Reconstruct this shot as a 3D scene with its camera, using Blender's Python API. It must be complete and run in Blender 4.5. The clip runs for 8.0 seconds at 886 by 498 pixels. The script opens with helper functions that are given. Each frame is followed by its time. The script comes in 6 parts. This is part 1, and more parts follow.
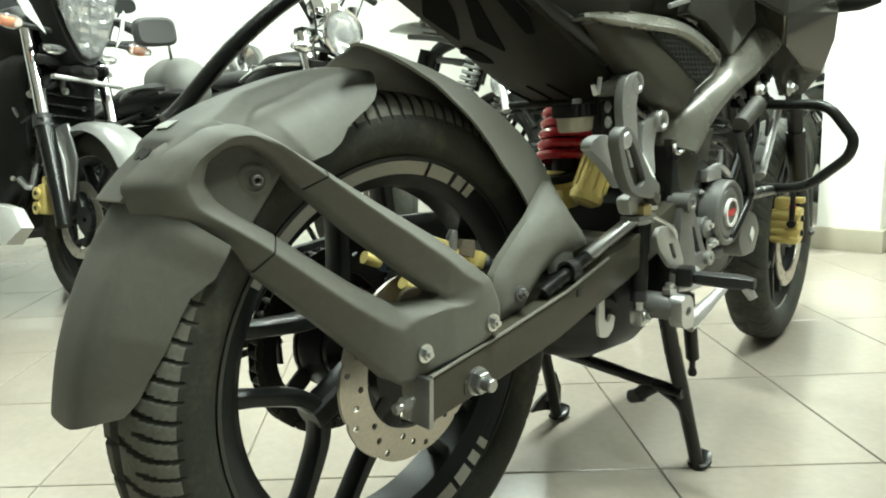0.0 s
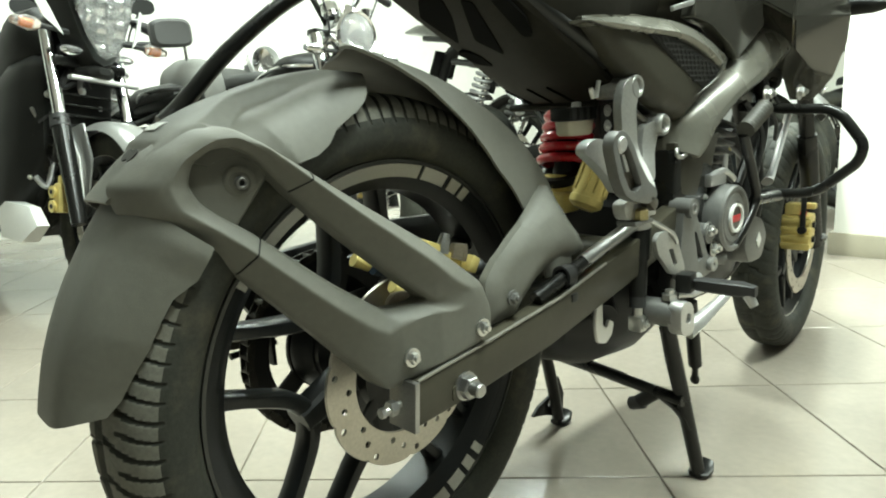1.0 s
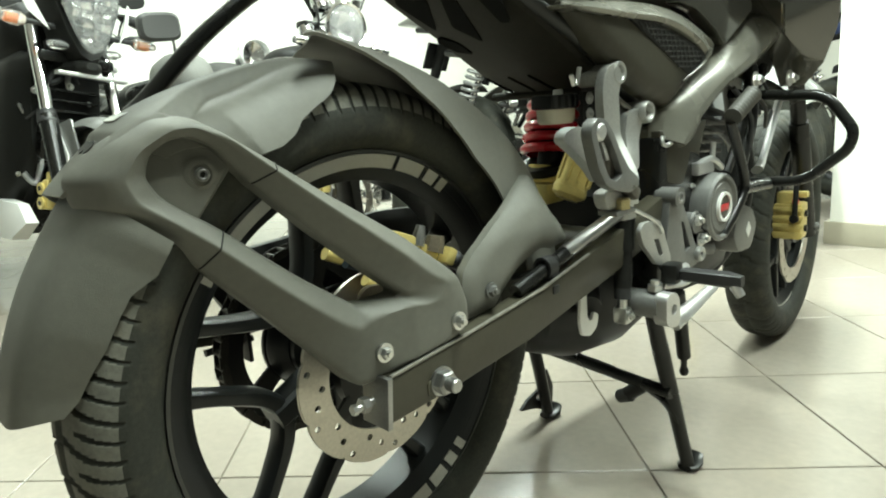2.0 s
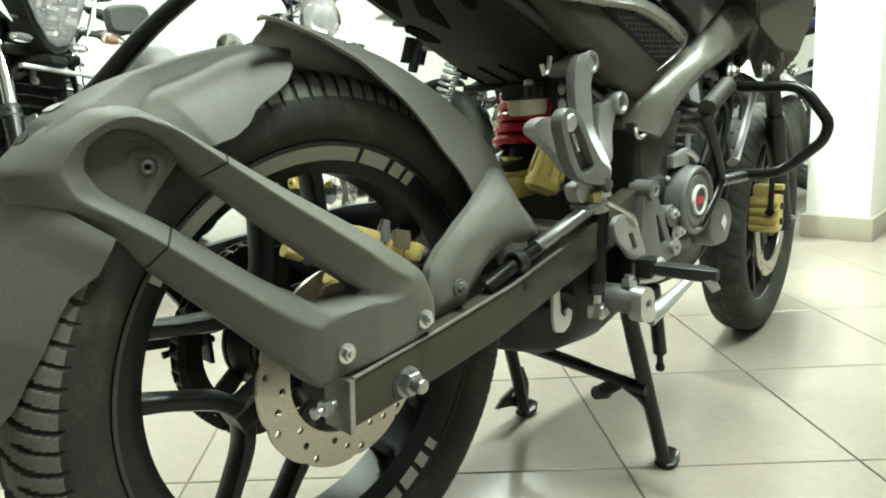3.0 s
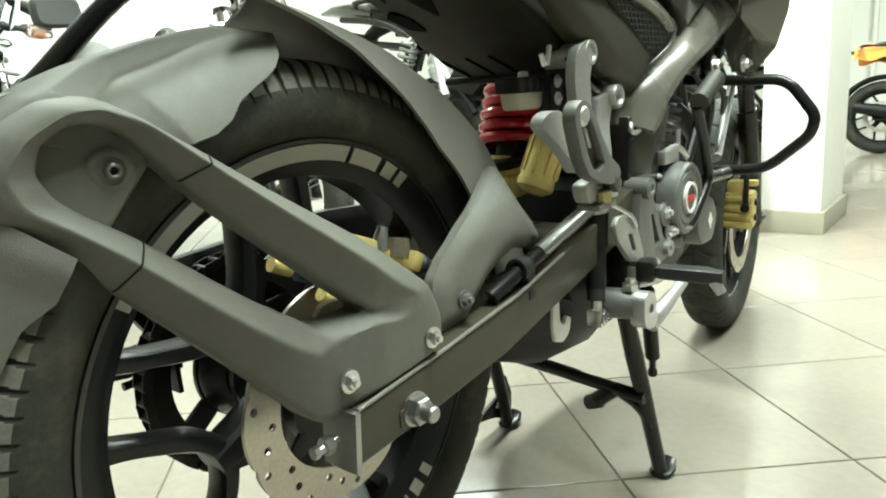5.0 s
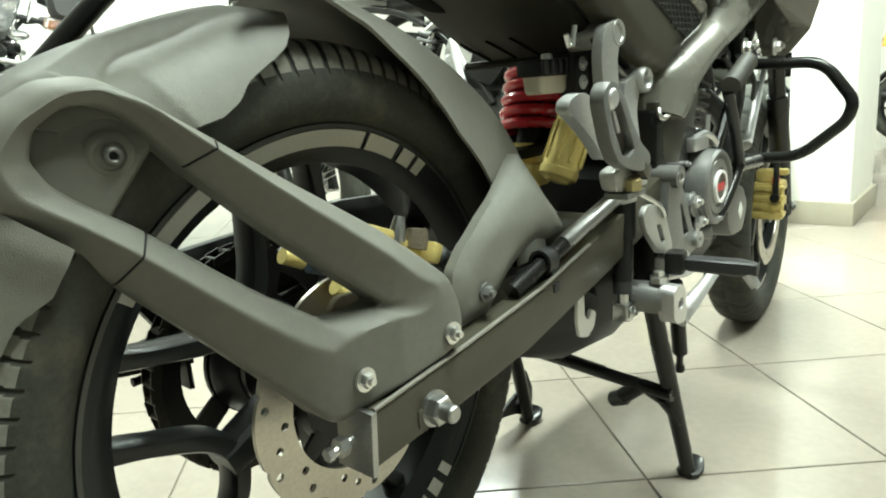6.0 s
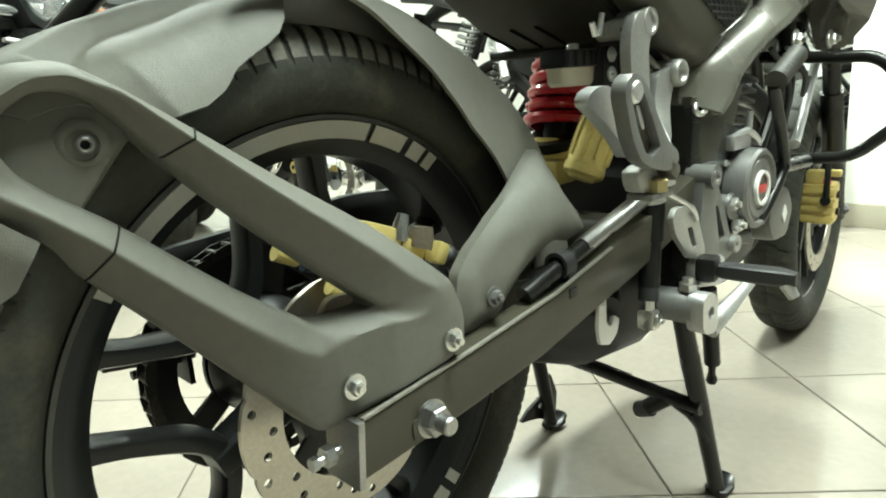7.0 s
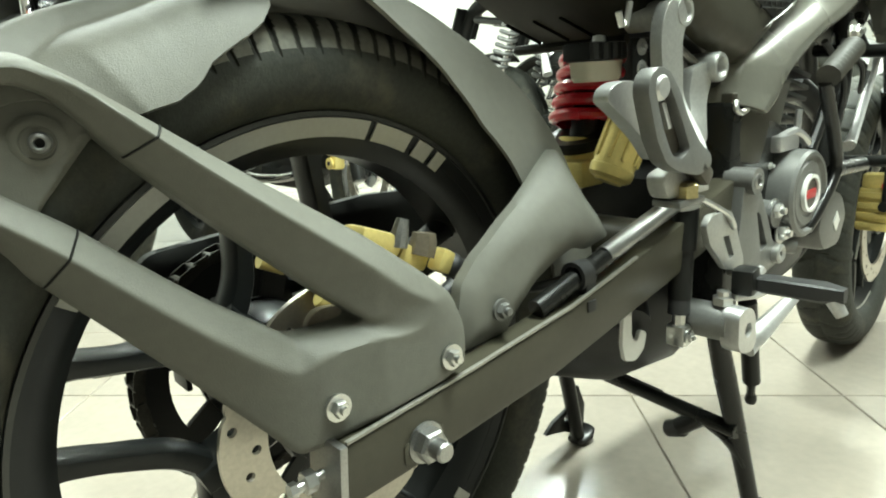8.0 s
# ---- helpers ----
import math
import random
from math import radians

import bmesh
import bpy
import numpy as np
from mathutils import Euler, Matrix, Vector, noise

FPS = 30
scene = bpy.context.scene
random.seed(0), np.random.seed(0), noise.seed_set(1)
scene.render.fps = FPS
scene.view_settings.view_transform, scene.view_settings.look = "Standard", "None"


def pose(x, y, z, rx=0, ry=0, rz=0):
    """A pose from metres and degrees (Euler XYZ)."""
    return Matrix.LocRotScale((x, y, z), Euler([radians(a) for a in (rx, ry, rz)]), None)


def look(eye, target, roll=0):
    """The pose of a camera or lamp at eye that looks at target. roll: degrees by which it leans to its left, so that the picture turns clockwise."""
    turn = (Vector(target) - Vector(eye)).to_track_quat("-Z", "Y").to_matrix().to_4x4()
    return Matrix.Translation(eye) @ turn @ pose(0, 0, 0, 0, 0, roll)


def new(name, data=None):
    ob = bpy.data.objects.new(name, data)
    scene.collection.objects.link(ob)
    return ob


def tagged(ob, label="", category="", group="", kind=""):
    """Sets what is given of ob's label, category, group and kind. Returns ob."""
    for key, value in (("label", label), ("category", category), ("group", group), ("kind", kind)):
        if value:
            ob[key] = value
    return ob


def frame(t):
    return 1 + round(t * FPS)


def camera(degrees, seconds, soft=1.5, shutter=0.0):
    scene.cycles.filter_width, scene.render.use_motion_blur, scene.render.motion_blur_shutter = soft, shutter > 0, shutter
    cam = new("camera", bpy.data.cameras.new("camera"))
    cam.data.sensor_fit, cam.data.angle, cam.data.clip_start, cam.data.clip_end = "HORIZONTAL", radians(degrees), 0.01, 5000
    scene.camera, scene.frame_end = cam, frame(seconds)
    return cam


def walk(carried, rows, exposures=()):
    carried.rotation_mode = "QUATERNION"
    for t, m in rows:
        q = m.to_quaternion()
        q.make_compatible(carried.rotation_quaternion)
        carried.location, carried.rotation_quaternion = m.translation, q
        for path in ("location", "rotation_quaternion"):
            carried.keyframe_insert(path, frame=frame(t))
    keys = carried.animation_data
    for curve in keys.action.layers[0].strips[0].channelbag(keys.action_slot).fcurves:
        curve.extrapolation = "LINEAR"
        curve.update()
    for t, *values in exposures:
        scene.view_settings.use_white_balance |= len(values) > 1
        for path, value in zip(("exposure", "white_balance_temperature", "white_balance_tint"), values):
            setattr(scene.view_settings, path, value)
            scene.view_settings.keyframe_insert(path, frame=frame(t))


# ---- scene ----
cam = camera(67.2, 8.0, soft=2.0)
PATH = [
    (0, (0.632, -0.543, 0.673), (-0.76, 0.833, 0.264), -3.6),
    (0.5, (0.641, -0.532, 0.673), (-0.773, 0.826, 0.275), -3.4),
    (1, (0.652, -0.516, 0.673), (-0.779, 0.822, 0.271), -3.3),
    (1.5, (0.659, -0.5, 0.67), (-0.778, 0.828, 0.256), -3.7),
    (3, (0.651, -0.448, 0.657), (-0.74, 0.921, 0.221), -4.0),
    (3.5, (0.628, -0.441, 0.655), (-0.73, 0.961, 0.217), -3.5),
    (4, (0.6, -0.437, 0.655), (-0.715, 1.003, 0.21), -3.8),
    (5.5, (0.529, -0.429, 0.65), (-0.73, 1.059, 0.202), -4.2),
    (6, (0.522, -0.41, 0.644), (-0.78, 1.035, 0.177), -4.6),
    (6.5, (0.521, -0.384, 0.643), (-0.828, 1.014, 0.171), -4.7),
    (7, (0.524, -0.356, 0.64), (-0.873, 0.993, 0.16), -3.9),
    (7.5, (0.525, -0.33, 0.635), (-0.916, 0.966, 0.139), -4.2),
    (8, (0.514, -0.294, 0.636), (-0.973, 0.954, 0.155), -3.8),
]
walk(cam, [(t, look(eye, target, roll)) for t, eye, target, roll in PATH], exposures=[(0.0, 0.68), (4.0, 0.70), (6.0, 0.84), (7.0, 0.86), (8.0, 1.00)])

# ---------------------------------------------------------------- light
world = bpy.data.worlds.new("world")
scene.world = world
world.use_nodes = True
world.node_tree.nodes["Background"].inputs[0].default_value = (0.9, 0.95, 1.0, 1)
world.node_tree.nodes["Background"].inputs[1].default_value = 0.05


def ceiling_lamp(x, y, z, sx, sy, watts, rz=0):
    data = bpy.data.lights.new("tube_light", "AREA")
    data.shape, data.size, data.size_y, data.energy, data.color = "RECTANGLE", sx, sy, watts, (0.866, 1.0, 0.905)
    ob = new("tube_light", data)
    ob.matrix_basis = pose(x, y, z, 0, 0, rz)
    return ob


CEILING = 3.0
for lx, ly, lw in ((-2.6, 0.4, 50), (-2.6, 3.0, 62), (-0.6, 1.4, 105), (-0.7, 4.2, 62), (1.35, 2.2, 20), (1.3, 3.6, 36), (0.5, 6.4, 75)):
    ceiling_lamp(lx, ly, CEILING - 0.12, 0.22, 1.25, lw)
ceiling_lamp(0.50, 0.45, CEILING - 0.12, 0.22, 1.25, 98, 90)
ceiling_lamp(1.15, -0.05, CEILING - 0.12, 0.22, 1.25, 20)


# ---------------------------------------------------------------- materials
def material(name, colour, rough=0.5, metal=0.0, spread=0.12, scale=40.0, bump=0.0, bump_scale=300.0, rough_spread=0.1, coat=0.0, dirt=0.0, dirt_colour=(0.2, 0.17, 0.12), transmission=0.0, ior=1.45, per_object=0.0, in_place=False):
    m = bpy.data.materials.new(name)
    m.use_nodes = True
    nt = m.node_tree
    bsdf = nt.nodes["Principled BSDF"]
    bsdf.inputs["Metallic"].default_value = metal
    bsdf.inputs["Coat Weight"].default_value = coat
    bsdf.inputs["Coat Roughness"].default_value = 0.08
    bsdf.inputs["Transmission Weight"].default_value = transmission
    bsdf.inputs["IOR"].default_value = ior
    tex = nt.nodes.new("ShaderNodeTexCoord")
    big = nt.nodes.new("ShaderNodeTexNoise")
    big.inputs["Scale"].default_value, big.inputs["Detail"].default_value = scale * 0.2, 4
    fine = nt.nodes.new("ShaderNodeTexNoise")
    fine.inputs["Scale"].default_value, fine.inputs["Detail"].default_value = scale * 4, 6
    where = nt.nodes.new("ShaderNodeNewGeometry").outputs["Position"] if in_place else tex.outputs["Object"]
    for n in (big, fine):
        nt.links.new(where, n.inputs["Vector"])
    mix = nt.nodes.new("ShaderNodeMath")
    mix.operation = "ADD"
    nt.links.new(big.outputs["Fac"], mix.inputs[0])
    nt.links.new(fine.outputs["Fac"], mix.inputs[1])
    ramp = nt.nodes.new("ShaderNodeMapRange")
    ramp.inputs["From Min"].default_value, ramp.inputs["From Max"].default_value = 0.6, 1.4
    ramp.inputs["To Min"].default_value, ramp.inputs["To Max"].default_value = 1 - spread, 1 + spread
    nt.links.new(mix.outputs[0], ramp.inputs["Value"])
    tint = nt.nodes.new("ShaderNodeVectorMath")
    tint.operation = "SCALE"
    tint.inputs[0].default_value = colour
    last = ramp.outputs["Result"]
    if per_object:
        info = nt.nodes.new("ShaderNodeObjectInfo")
        span = nt.nodes.new("ShaderNodeMapRange")
        span.inputs["To Min"].default_value, span.inputs["To Max"].default_value = 1 - per_object, 1 + per_object
        nt.links.new(info.outputs["Random"], span.inputs["Value"])
        times = nt.nodes.new("ShaderNodeMath")
        times.operation = "MULTIPLY"
        nt.links.new(last, times.inputs[0])
        nt.links.new(span.outputs["Result"], times.inputs[1])
        last = times.outputs[0]
    nt.links.new(last, tint.inputs["Scale"])
    colour_out = tint.outputs["Vector"]
    if dirt:
        spots = nt.nodes.new("ShaderNodeTexNoise")
        spots.inputs["Scale"].default_value, spots.inputs["Detail"].default_value, spots.inputs["Roughness"].default_value = scale * 0.35, 8, 0.65
        nt.links.new(where, spots.inputs["Vector"])
        cut = nt.nodes.new("ShaderNodeMapRange")
        cut.inputs["From Min"].default_value, cut.inputs["From Max"].default_value = 0.52, 0.72
        cut.inputs["To Max"].default_value = dirt
        nt.links.new(spots.outputs["Fac"], cut.inputs["Value"])
        blend = nt.nodes.new("ShaderNodeMix")
        blend.data_type = "RGBA"
        nt.links.new(cut.outputs["Result"], blend.inputs["Factor"])
        nt.links.new(colour_out, blend.inputs["A"])
        blend.inputs["B"].default_value = (*dirt_colour, 1)
        colour_out = blend.outputs["Result"]
    nt.links.new(colour_out, bsdf.inputs["Base Color"])
    rr = nt.nodes.new("ShaderNodeMapRange")
    rr.inputs["From Min"].default_value, rr.inputs["From Max"].default_value = 0.3, 0.7
    rr.inputs["To Min"].default_value, rr.inputs["To Max"].default_value = max(0.02, rough * (1 - rough_spread)), min(1, rough * (1 + rough_spread))
    nt.links.new(big.outputs["Fac"], rr.inputs["Value"])
    nt.links.new(rr.outputs["Result"], bsdf.inputs["Roughness"])
    if bump:
        grain = nt.nodes.new("ShaderNodeTexNoise")
        grain.inputs["Scale"].default_value, grain.inputs["Detail"].default_value = bump_scale, 3
        nt.links.new(where, grain.inputs["Vector"])
        b = nt.nodes.new("ShaderNodeBump")
        b.inputs["Strength"].default_value, b.inputs["Distance"].default_value = bump, 0.001
        nt.links.new(grain.outputs["Fac"], b.inputs["Height"])
        nt.links.new(b.outputs["Normal"], bsdf.inputs["Normal"])
    return m


M_PLASTIC = material("matte_black_plastic", (0.118, 0.116, 0.098), 0.55, spread=0.10, scale=30, bump=0.35, bump_scale=900, dirt=0.22, dirt_colour=(0.145, 0.138, 0.115))
M_TYRE = material("tyre_rubber", (0.028, 0.029, 0.023), 0.72, spread=0.35, scale=55, bump=0.35, bump_scale=500, dirt=0.6, dirt_colour=(0.085, 0.075, 0.052), ior=1.35)
M_WHEEL = material("black_wheel_paint", (0.008, 0.009, 0.009), 0.34, spread=0.15, scale=40, ior=1.38, dirt=0.06, dirt_colour=(0.06, 0.055, 0.045))
M_STRIPE = material("rim_sticker", (0.34, 0.33, 0.29), 0.45, spread=0.08, scale=60)
M_STEEL = material("brushed_disc_steel", (0.46, 0.43, 0.37), 0.38, metal=1.0, spread=0.15, scale=60, bump=0.1, bump_scale=400)
M_ZINC = material("zinc_hardware", (0.62, 0.62, 0.60), 0.30, metal=1.0, spread=0.15, scale=120, bump=0.1)
M_DULL = material("dull_plated_steel", (0.36, 0.36, 0.35), 0.38, metal=1.0, spread=0.2, scale=120, bump=0.15)
M_CHROME = material("chrome", (0.80, 0.80, 0.80), 0.10, metal=1.0, spread=0.05, scale=30)
M_ARM = material("swingarm_black_satin", (0.048, 0.044, 0.031), 0.34, spread=0.12, scale=30, bump=0.08, bump_scale=600, coat=0.0, ior=1.38)
M_FRAME = material("gloss_black_frame", (0.009, 0.009, 0.008), 0.28, spread=0.1, scale=30, ior=1.38)
M_SPAR = material("graphite_paint", (0.060, 0.058, 0.048), 0.20, metal=0.5, spread=0.08, scale=40, bump=0.06, bump_scale=900, coat=0.5)
M_TRAY = material("undertray_plastic", (0.017, 0.0155, 0.0115), 0.6, spread=0.2, scale=20, bump=0.2, bump_scale=300, ior=1.2)
M_BEAM = material("satin_graphite_paint", (0.150, 0.146, 0.122), 0.27, metal=0.35, spread=0.08, scale=40, bump=0.05, bump_scale=900, coat=0.3)
M_PANEL = material("grey_black_panel", (0.042, 0.039, 0.029), 0.36, spread=0.12, scale=30, coat=0.0, ior=1.28)
M_ALLOY = material("cast_alloy", (0.56, 0.56, 0.55), 0.40, metal=0.85, spread=0.12, scale=60, bump=0.2, bump_scale=700)
M_PEG = material("grimy_peg_metal", (0.085, 0.076, 0.062), 0.42, metal=0.5, spread=0.25, scale=70, bump=0.2, bump_scale=500)
M_HANGER = material("dull_cast_alloy", (0.40, 0.40, 0.38), 0.46, metal=0.8, spread=0.15, scale=60, bump=0.25, bump_scale=700)
# paler than the wheel paint, to paint the glint on the rim's edge
M_LIP_SHINE = material("rim_lip_shine", (0.06, 0.06, 0.055), 0.40, metal=0.5, spread=0.1)
M_ENGINE = material("engine_grey_paint", (0.17, 0.17, 0.162), 0.42, metal=0.5, spread=0.12, scale=50, bump=0.2, bump_scale=500, dirt=0.15, dirt_colour=(0.06, 0.055, 0.05))
M_GOLD = material("gold_anodised", (0.68, 0.55, 0.20), 0.40, metal=0.5, spread=0.12, scale=60, bump=0.15, bump_scale=500)
M_RED = material("red_spring_paint", (0.50, 0.012, 0.022), 0.28, spread=0.08, scale=60, coat=0.5)
M_RUBBER = material("black_rubber", (0.020, 0.020, 0.020), 0.55, spread=0.15, scale=60, bump=0.15)
M_CLOUDY = material("cloudy_reservoir", (0.55, 0.50, 0.38), 0.35, spread=0.06, scale=30, transmission=0.25)
M_AMBER = material("signal_lens", (0.95, 0.86, 0.80), 0.06, spread=0.05, transmission=0.85)
M_AMBER2 = material("amber_bulb", (0.85, 0.25, 0.06), 0.2, spread=0.05)
M_LENS = material("headlamp_glass", (0.95, 0.96, 0.96), 0.04, spread=0.02, transmission=0.9)
M_SILVER = material("silver_paint", (0.40, 0.40, 0.39), 0.32, metal=0.6, spread=0.06, coat=0.5)
M_WHITE = material("white_paint", (0.78, 0.78, 0.75), 0.3, spread=0.04, coat=0.4)
M_ORANGE = material("orange_dust_cover", (0.80, 0.28, 0.05), 0.75, spread=0.15, scale=20, bump=0.5, bump_scale=60)
M_GUARD = material("grey_silver_paint", (0.25, 0.25, 0.24), 0.34, metal=0.4, spread=0.08, coat=0.4)
M_SEAT = material("seat_vinyl", (0.05, 0.05, 0.048), 0.55, spread=0.1, scale=30, bump=0.4, bump_scale=700)
M_BLACK = material("deep_black_plastic", (0.008, 0.008, 0.007), 0.45, spread=0.2, ior=1.33)
M_DIM = material("matte_grey_leather", (0.17, 0.17, 0.157), 0.6, spread=0.1, scale=30, bump=0.4, bump_scale=500)
M_REDP = material("red_label", (0.45, 0.03, 0.03), 0.4, spread=0.05)
M_BLUE = material("blue_plastic", (0.05, 0.08, 0.2), 0.4, spread=0.05)
M_HOSE = material("dark_blue_bracket", (0.02, 0.035, 0.055), 0.35, metal=0.3, spread=0.1)
M_RUST = material("worn_bracket_steel", (0.15, 0.125, 0.09), 0.5, metal=0.5, spread=0.3, scale=60, dirt=0.3, dirt_colour=(0.25, 0.2, 0.12))
M_WALL = material("white_wall_paint", (0.83, 0.83, 0.77), 0.6, spread=0.03, scale=3, bump=0.15, bump_scale=120, dirt=0.06, dirt_colour=(0.62, 0.52, 0.30))
# for the unseen east and south walls, darkened to hold back fill and reflections
M_UNSEEN_WALL = material("unseen_wall_dark", (0.095, 0.092, 0.084), 0.6, spread=0.05, scale=3, bump=0.15, bump_scale=120)
# near-black that paints shade into the undertray recesses; the ribs use it too
M_RECESS_SHADE = material("undertray_recess_shade", (0.004, 0.004, 0.0035), 0.85, spread=0.15, scale=20, ior=1.15)
M_CHAIN = material("greasy_chain_steel", (0.035, 0.032, 0.026), 0.45, metal=0.6, spread=0.4, scale=80)
M_GOLDNUT = material("yellow_zinc", (0.55, 0.47, 0.25), 0.32, metal=1.0, spread=0.2, scale=120)
# dusty block tops, also paled to paint the light falling on the crown
M_TREAD_LIT = material("dusty_lit_tread_rubber", (0.135, 0.132, 0.112), 0.85, spread=0.3, scale=50, bump=0.3, bump_scale=500, dirt=0.5, dirt_colour=(0.15, 0.135, 0.10))
M_GRIP = material("grey_rubber_sleeve", (0.065, 0.063, 0.055), 0.55, spread=0.15, scale=60, bump=0.15)
M_MESH = material("grille_mesh", (0.016, 0.016, 0.015), 0.5, spread=0.1)
# pale colour that paints the highlight along the swingarm's top edge
M_EDGE_SHINE = material("arm_edge_shine", (0.30, 0.29, 0.26), 0.4, metal=0.6, spread=0.3, scale=60)
M_CEIL = material("ceiling_paint", (0.82, 0.82, 0.79), 0.8, spread=0.03, scale=3)
M_SKIRT = material("skirting_tile", (0.36, 0.33, 0.255), 0.35, spread=0.06, scale=8)
M_TILE = material("cream_floor_tile", (0.262, 0.232, 0.193), 0.16, spread=0.085, scale=14, bump=0.03, bump_scale=60, rough_spread=0.3, dirt=0.10, dirt_colour=(0.50, 0.44, 0.33), per_object=0.03, in_place=True)
M_GROUT = material("floor_grout", (0.20, 0.175, 0.13), 0.8, spread=0.25, scale=30)


# ---------------------------------------------------------------- mesh tools
from mathutils.geometry import delaunay_2d_cdt


def world_of(ob):
    m = Matrix.Identity(4)
    while ob:
        m = ob.matrix_basis @ m if ob.parent is None else ob.matrix_parent_inverse @ ob.matrix_basis @ m
        ob = ob.parent
    return m


def part(name, bm, mat, parent=None, label="", angle=35):
    me = bpy.data.meshes.new(name)
    bmesh.ops.recalc_face_normals(bm, faces=bm.faces)
    bm.to_mesh(me)
    bm.free()
    me.materials.append(mat)
    for p in me.polygons:
        p.use_smooth = True
    me.set_sharp_from_angle(angle=radians(angle))
    ob = new(name, me)
    if parent:
        ob.parent = parent
        ob.matrix_parent_inverse = world_of(parent).inverted()
    if label:
        ob["label"] = label
    return ob


def thing(name, label, category, at=(0, 0, 0), group="", kind=""):
    ob = new(name)
    ob.empty_display_size = 0.1
    ob.location = at
    return tagged(ob, label, category, group, kind)


def bevelled(bm, width, segments=2, limit=30):
    if width <= 0:
        return bm
    edges = [e for e in bm.edges if len(e.link_faces) == 2 and e.calc_face_angle(0) > radians(limit)]
    bmesh.ops.bevel(bm, geom=edges, offset=width, segments=segments, profile=0.6, affect="EDGES", clamp_overlap=True)
    return bm


def box(c, s, bevel=0.0, m=None):
    bm = bmesh.new()
    bmesh.ops.create_cube(bm, size=1)
    bmesh.ops.scale(bm, vec=s, verts=bm.verts)
    bevelled(bm, bevel)
    if m:
        bmesh.ops.transform(bm, matrix=m, verts=bm.verts)
    bmesh.ops.translate(bm, vec=c, verts=bm.verts)
    return bm


def join(*bms):
    out = bmesh.new()
    for b in bms:
        me = bpy.data.meshes.new("tmp")
        b.to_mesh(me)
        b.free()
        out.from_mesh(me)
        bpy.data.meshes.remove(me)
    return out


def smooth_line(points, n):
    """A Catmull-Rom line through the points."""
    p = [Vector(q) for q in points]
    if len(p) < 3:
        return p
    out = []
    for i in range(len(p) - 1):
        a, b, c, d = p[max(i - 1, 0)], p[i], p[i + 1], p[min(i + 2, len(p) - 1)]
        for k in range(n):
            t = k / n
            out.append(0.5 * (2 * b + (c - a) * t + (2 * a - 5 * b + 4 * c - d) * t * t + (3 * b - a - 3 * c + d) * t ** 3))
    out.append(p[-1])
    return out


def tube(points, r, segs=12, n=6, flat=1.0, smooth=True):
    """A round bar along a line; r may be a list, one for each point given."""
    line = smooth_line(points, n) if smooth and len(points) > 2 else [Vector(q) for q in points]
    if isinstance(r, (int, float)):
        radii = [r] * len(line)
    else:
        radii = [float(np.interp(i / (len(line) - 1) * (len(r) - 1), range(len(r)), r)) for i in range(len(line))]
    bm = bmesh.new()
    t0 = (line[1] - line[0]).normalized()
    side = t0.orthogonal().normalized()
    rings = []
    for i, q in enumerate(line):
        t = (line[min(i + 1, len(line) - 1)] - line[max(i - 1, 0)]).normalized()
        side = (side - t * side.dot(t)).normalized()
        up = t.cross(side)
        rings.append([bm.verts.new(q + radii[i] * (side * math.cos(2 * math.pi * k / segs) * flat + up * math.sin(2 * math.pi * k / segs))) for k in range(segs)])
    for a, b in zip(rings, rings[1:]):
        for k in range(segs):
            bm.faces.new((a[k], a[(k + 1) % segs], b[(k + 1) % segs], b[k]))
    bm.faces.new(rings[0][::-1])
    bm.faces.new(rings[-1])
    return bm


def lathe(profile, segs=48, axis="x", at=(0, 0, 0), closed=True):
    """Turns (radius, along) round an axis through a point."""
    bm = bmesh.new()
    rings = []
    for r, a in profile:
        ring = []
        for k in range(segs):
            w = 2 * math.pi * k / segs
            c, s = r * math.cos(w), r * math.sin(w)
            v = {"x": (a, c, s), "y": (c, a, s), "z": (c, s, a)}[axis]
            ring.append(bm.verts.new(Vector(v) + Vector(at)))
        rings.append(ring)
    pairs = list(zip(rings, rings[1:])) + ([(rings[-1], rings[0])] if closed else [])
    for a, b in pairs:
        for k in range(segs):
            bm.faces.new((a[k], a[(k + 1) % segs], b[(k + 1) % segs], b[k]))
    if not closed:
        for ring in (rings[0], rings[-1]):
            bm.faces.new(ring)
    return bm


def rounded(outline, r, n=4):
    """Rounds the corners of a flat outline."""
    out = []
    pts = [Vector(p) for p in outline]
    for i, p in enumerate(pts):
        a, b = pts[i - 1] - p, pts[(i + 1) % len(pts)] - p
        k = min(r, a.length * 0.45, b.length * 0.45)
        s, e = p + a.normalized() * k, p + b.normalized() * k
        for j in range(n + 1):
            t = j / n
            out.append((1 - t) ** 2 * s + 2 * t * (1 - t) * p + t * t * e)
    return out


def dense(outline, step):
    out = []
    for i, p in enumerate(outline):
        q = outline[(i + 1) % len(outline)]
        k = max(1, int((q - p).length / step))
        out += [p.lerp(q, j / k) for j in range(k)]
    return out


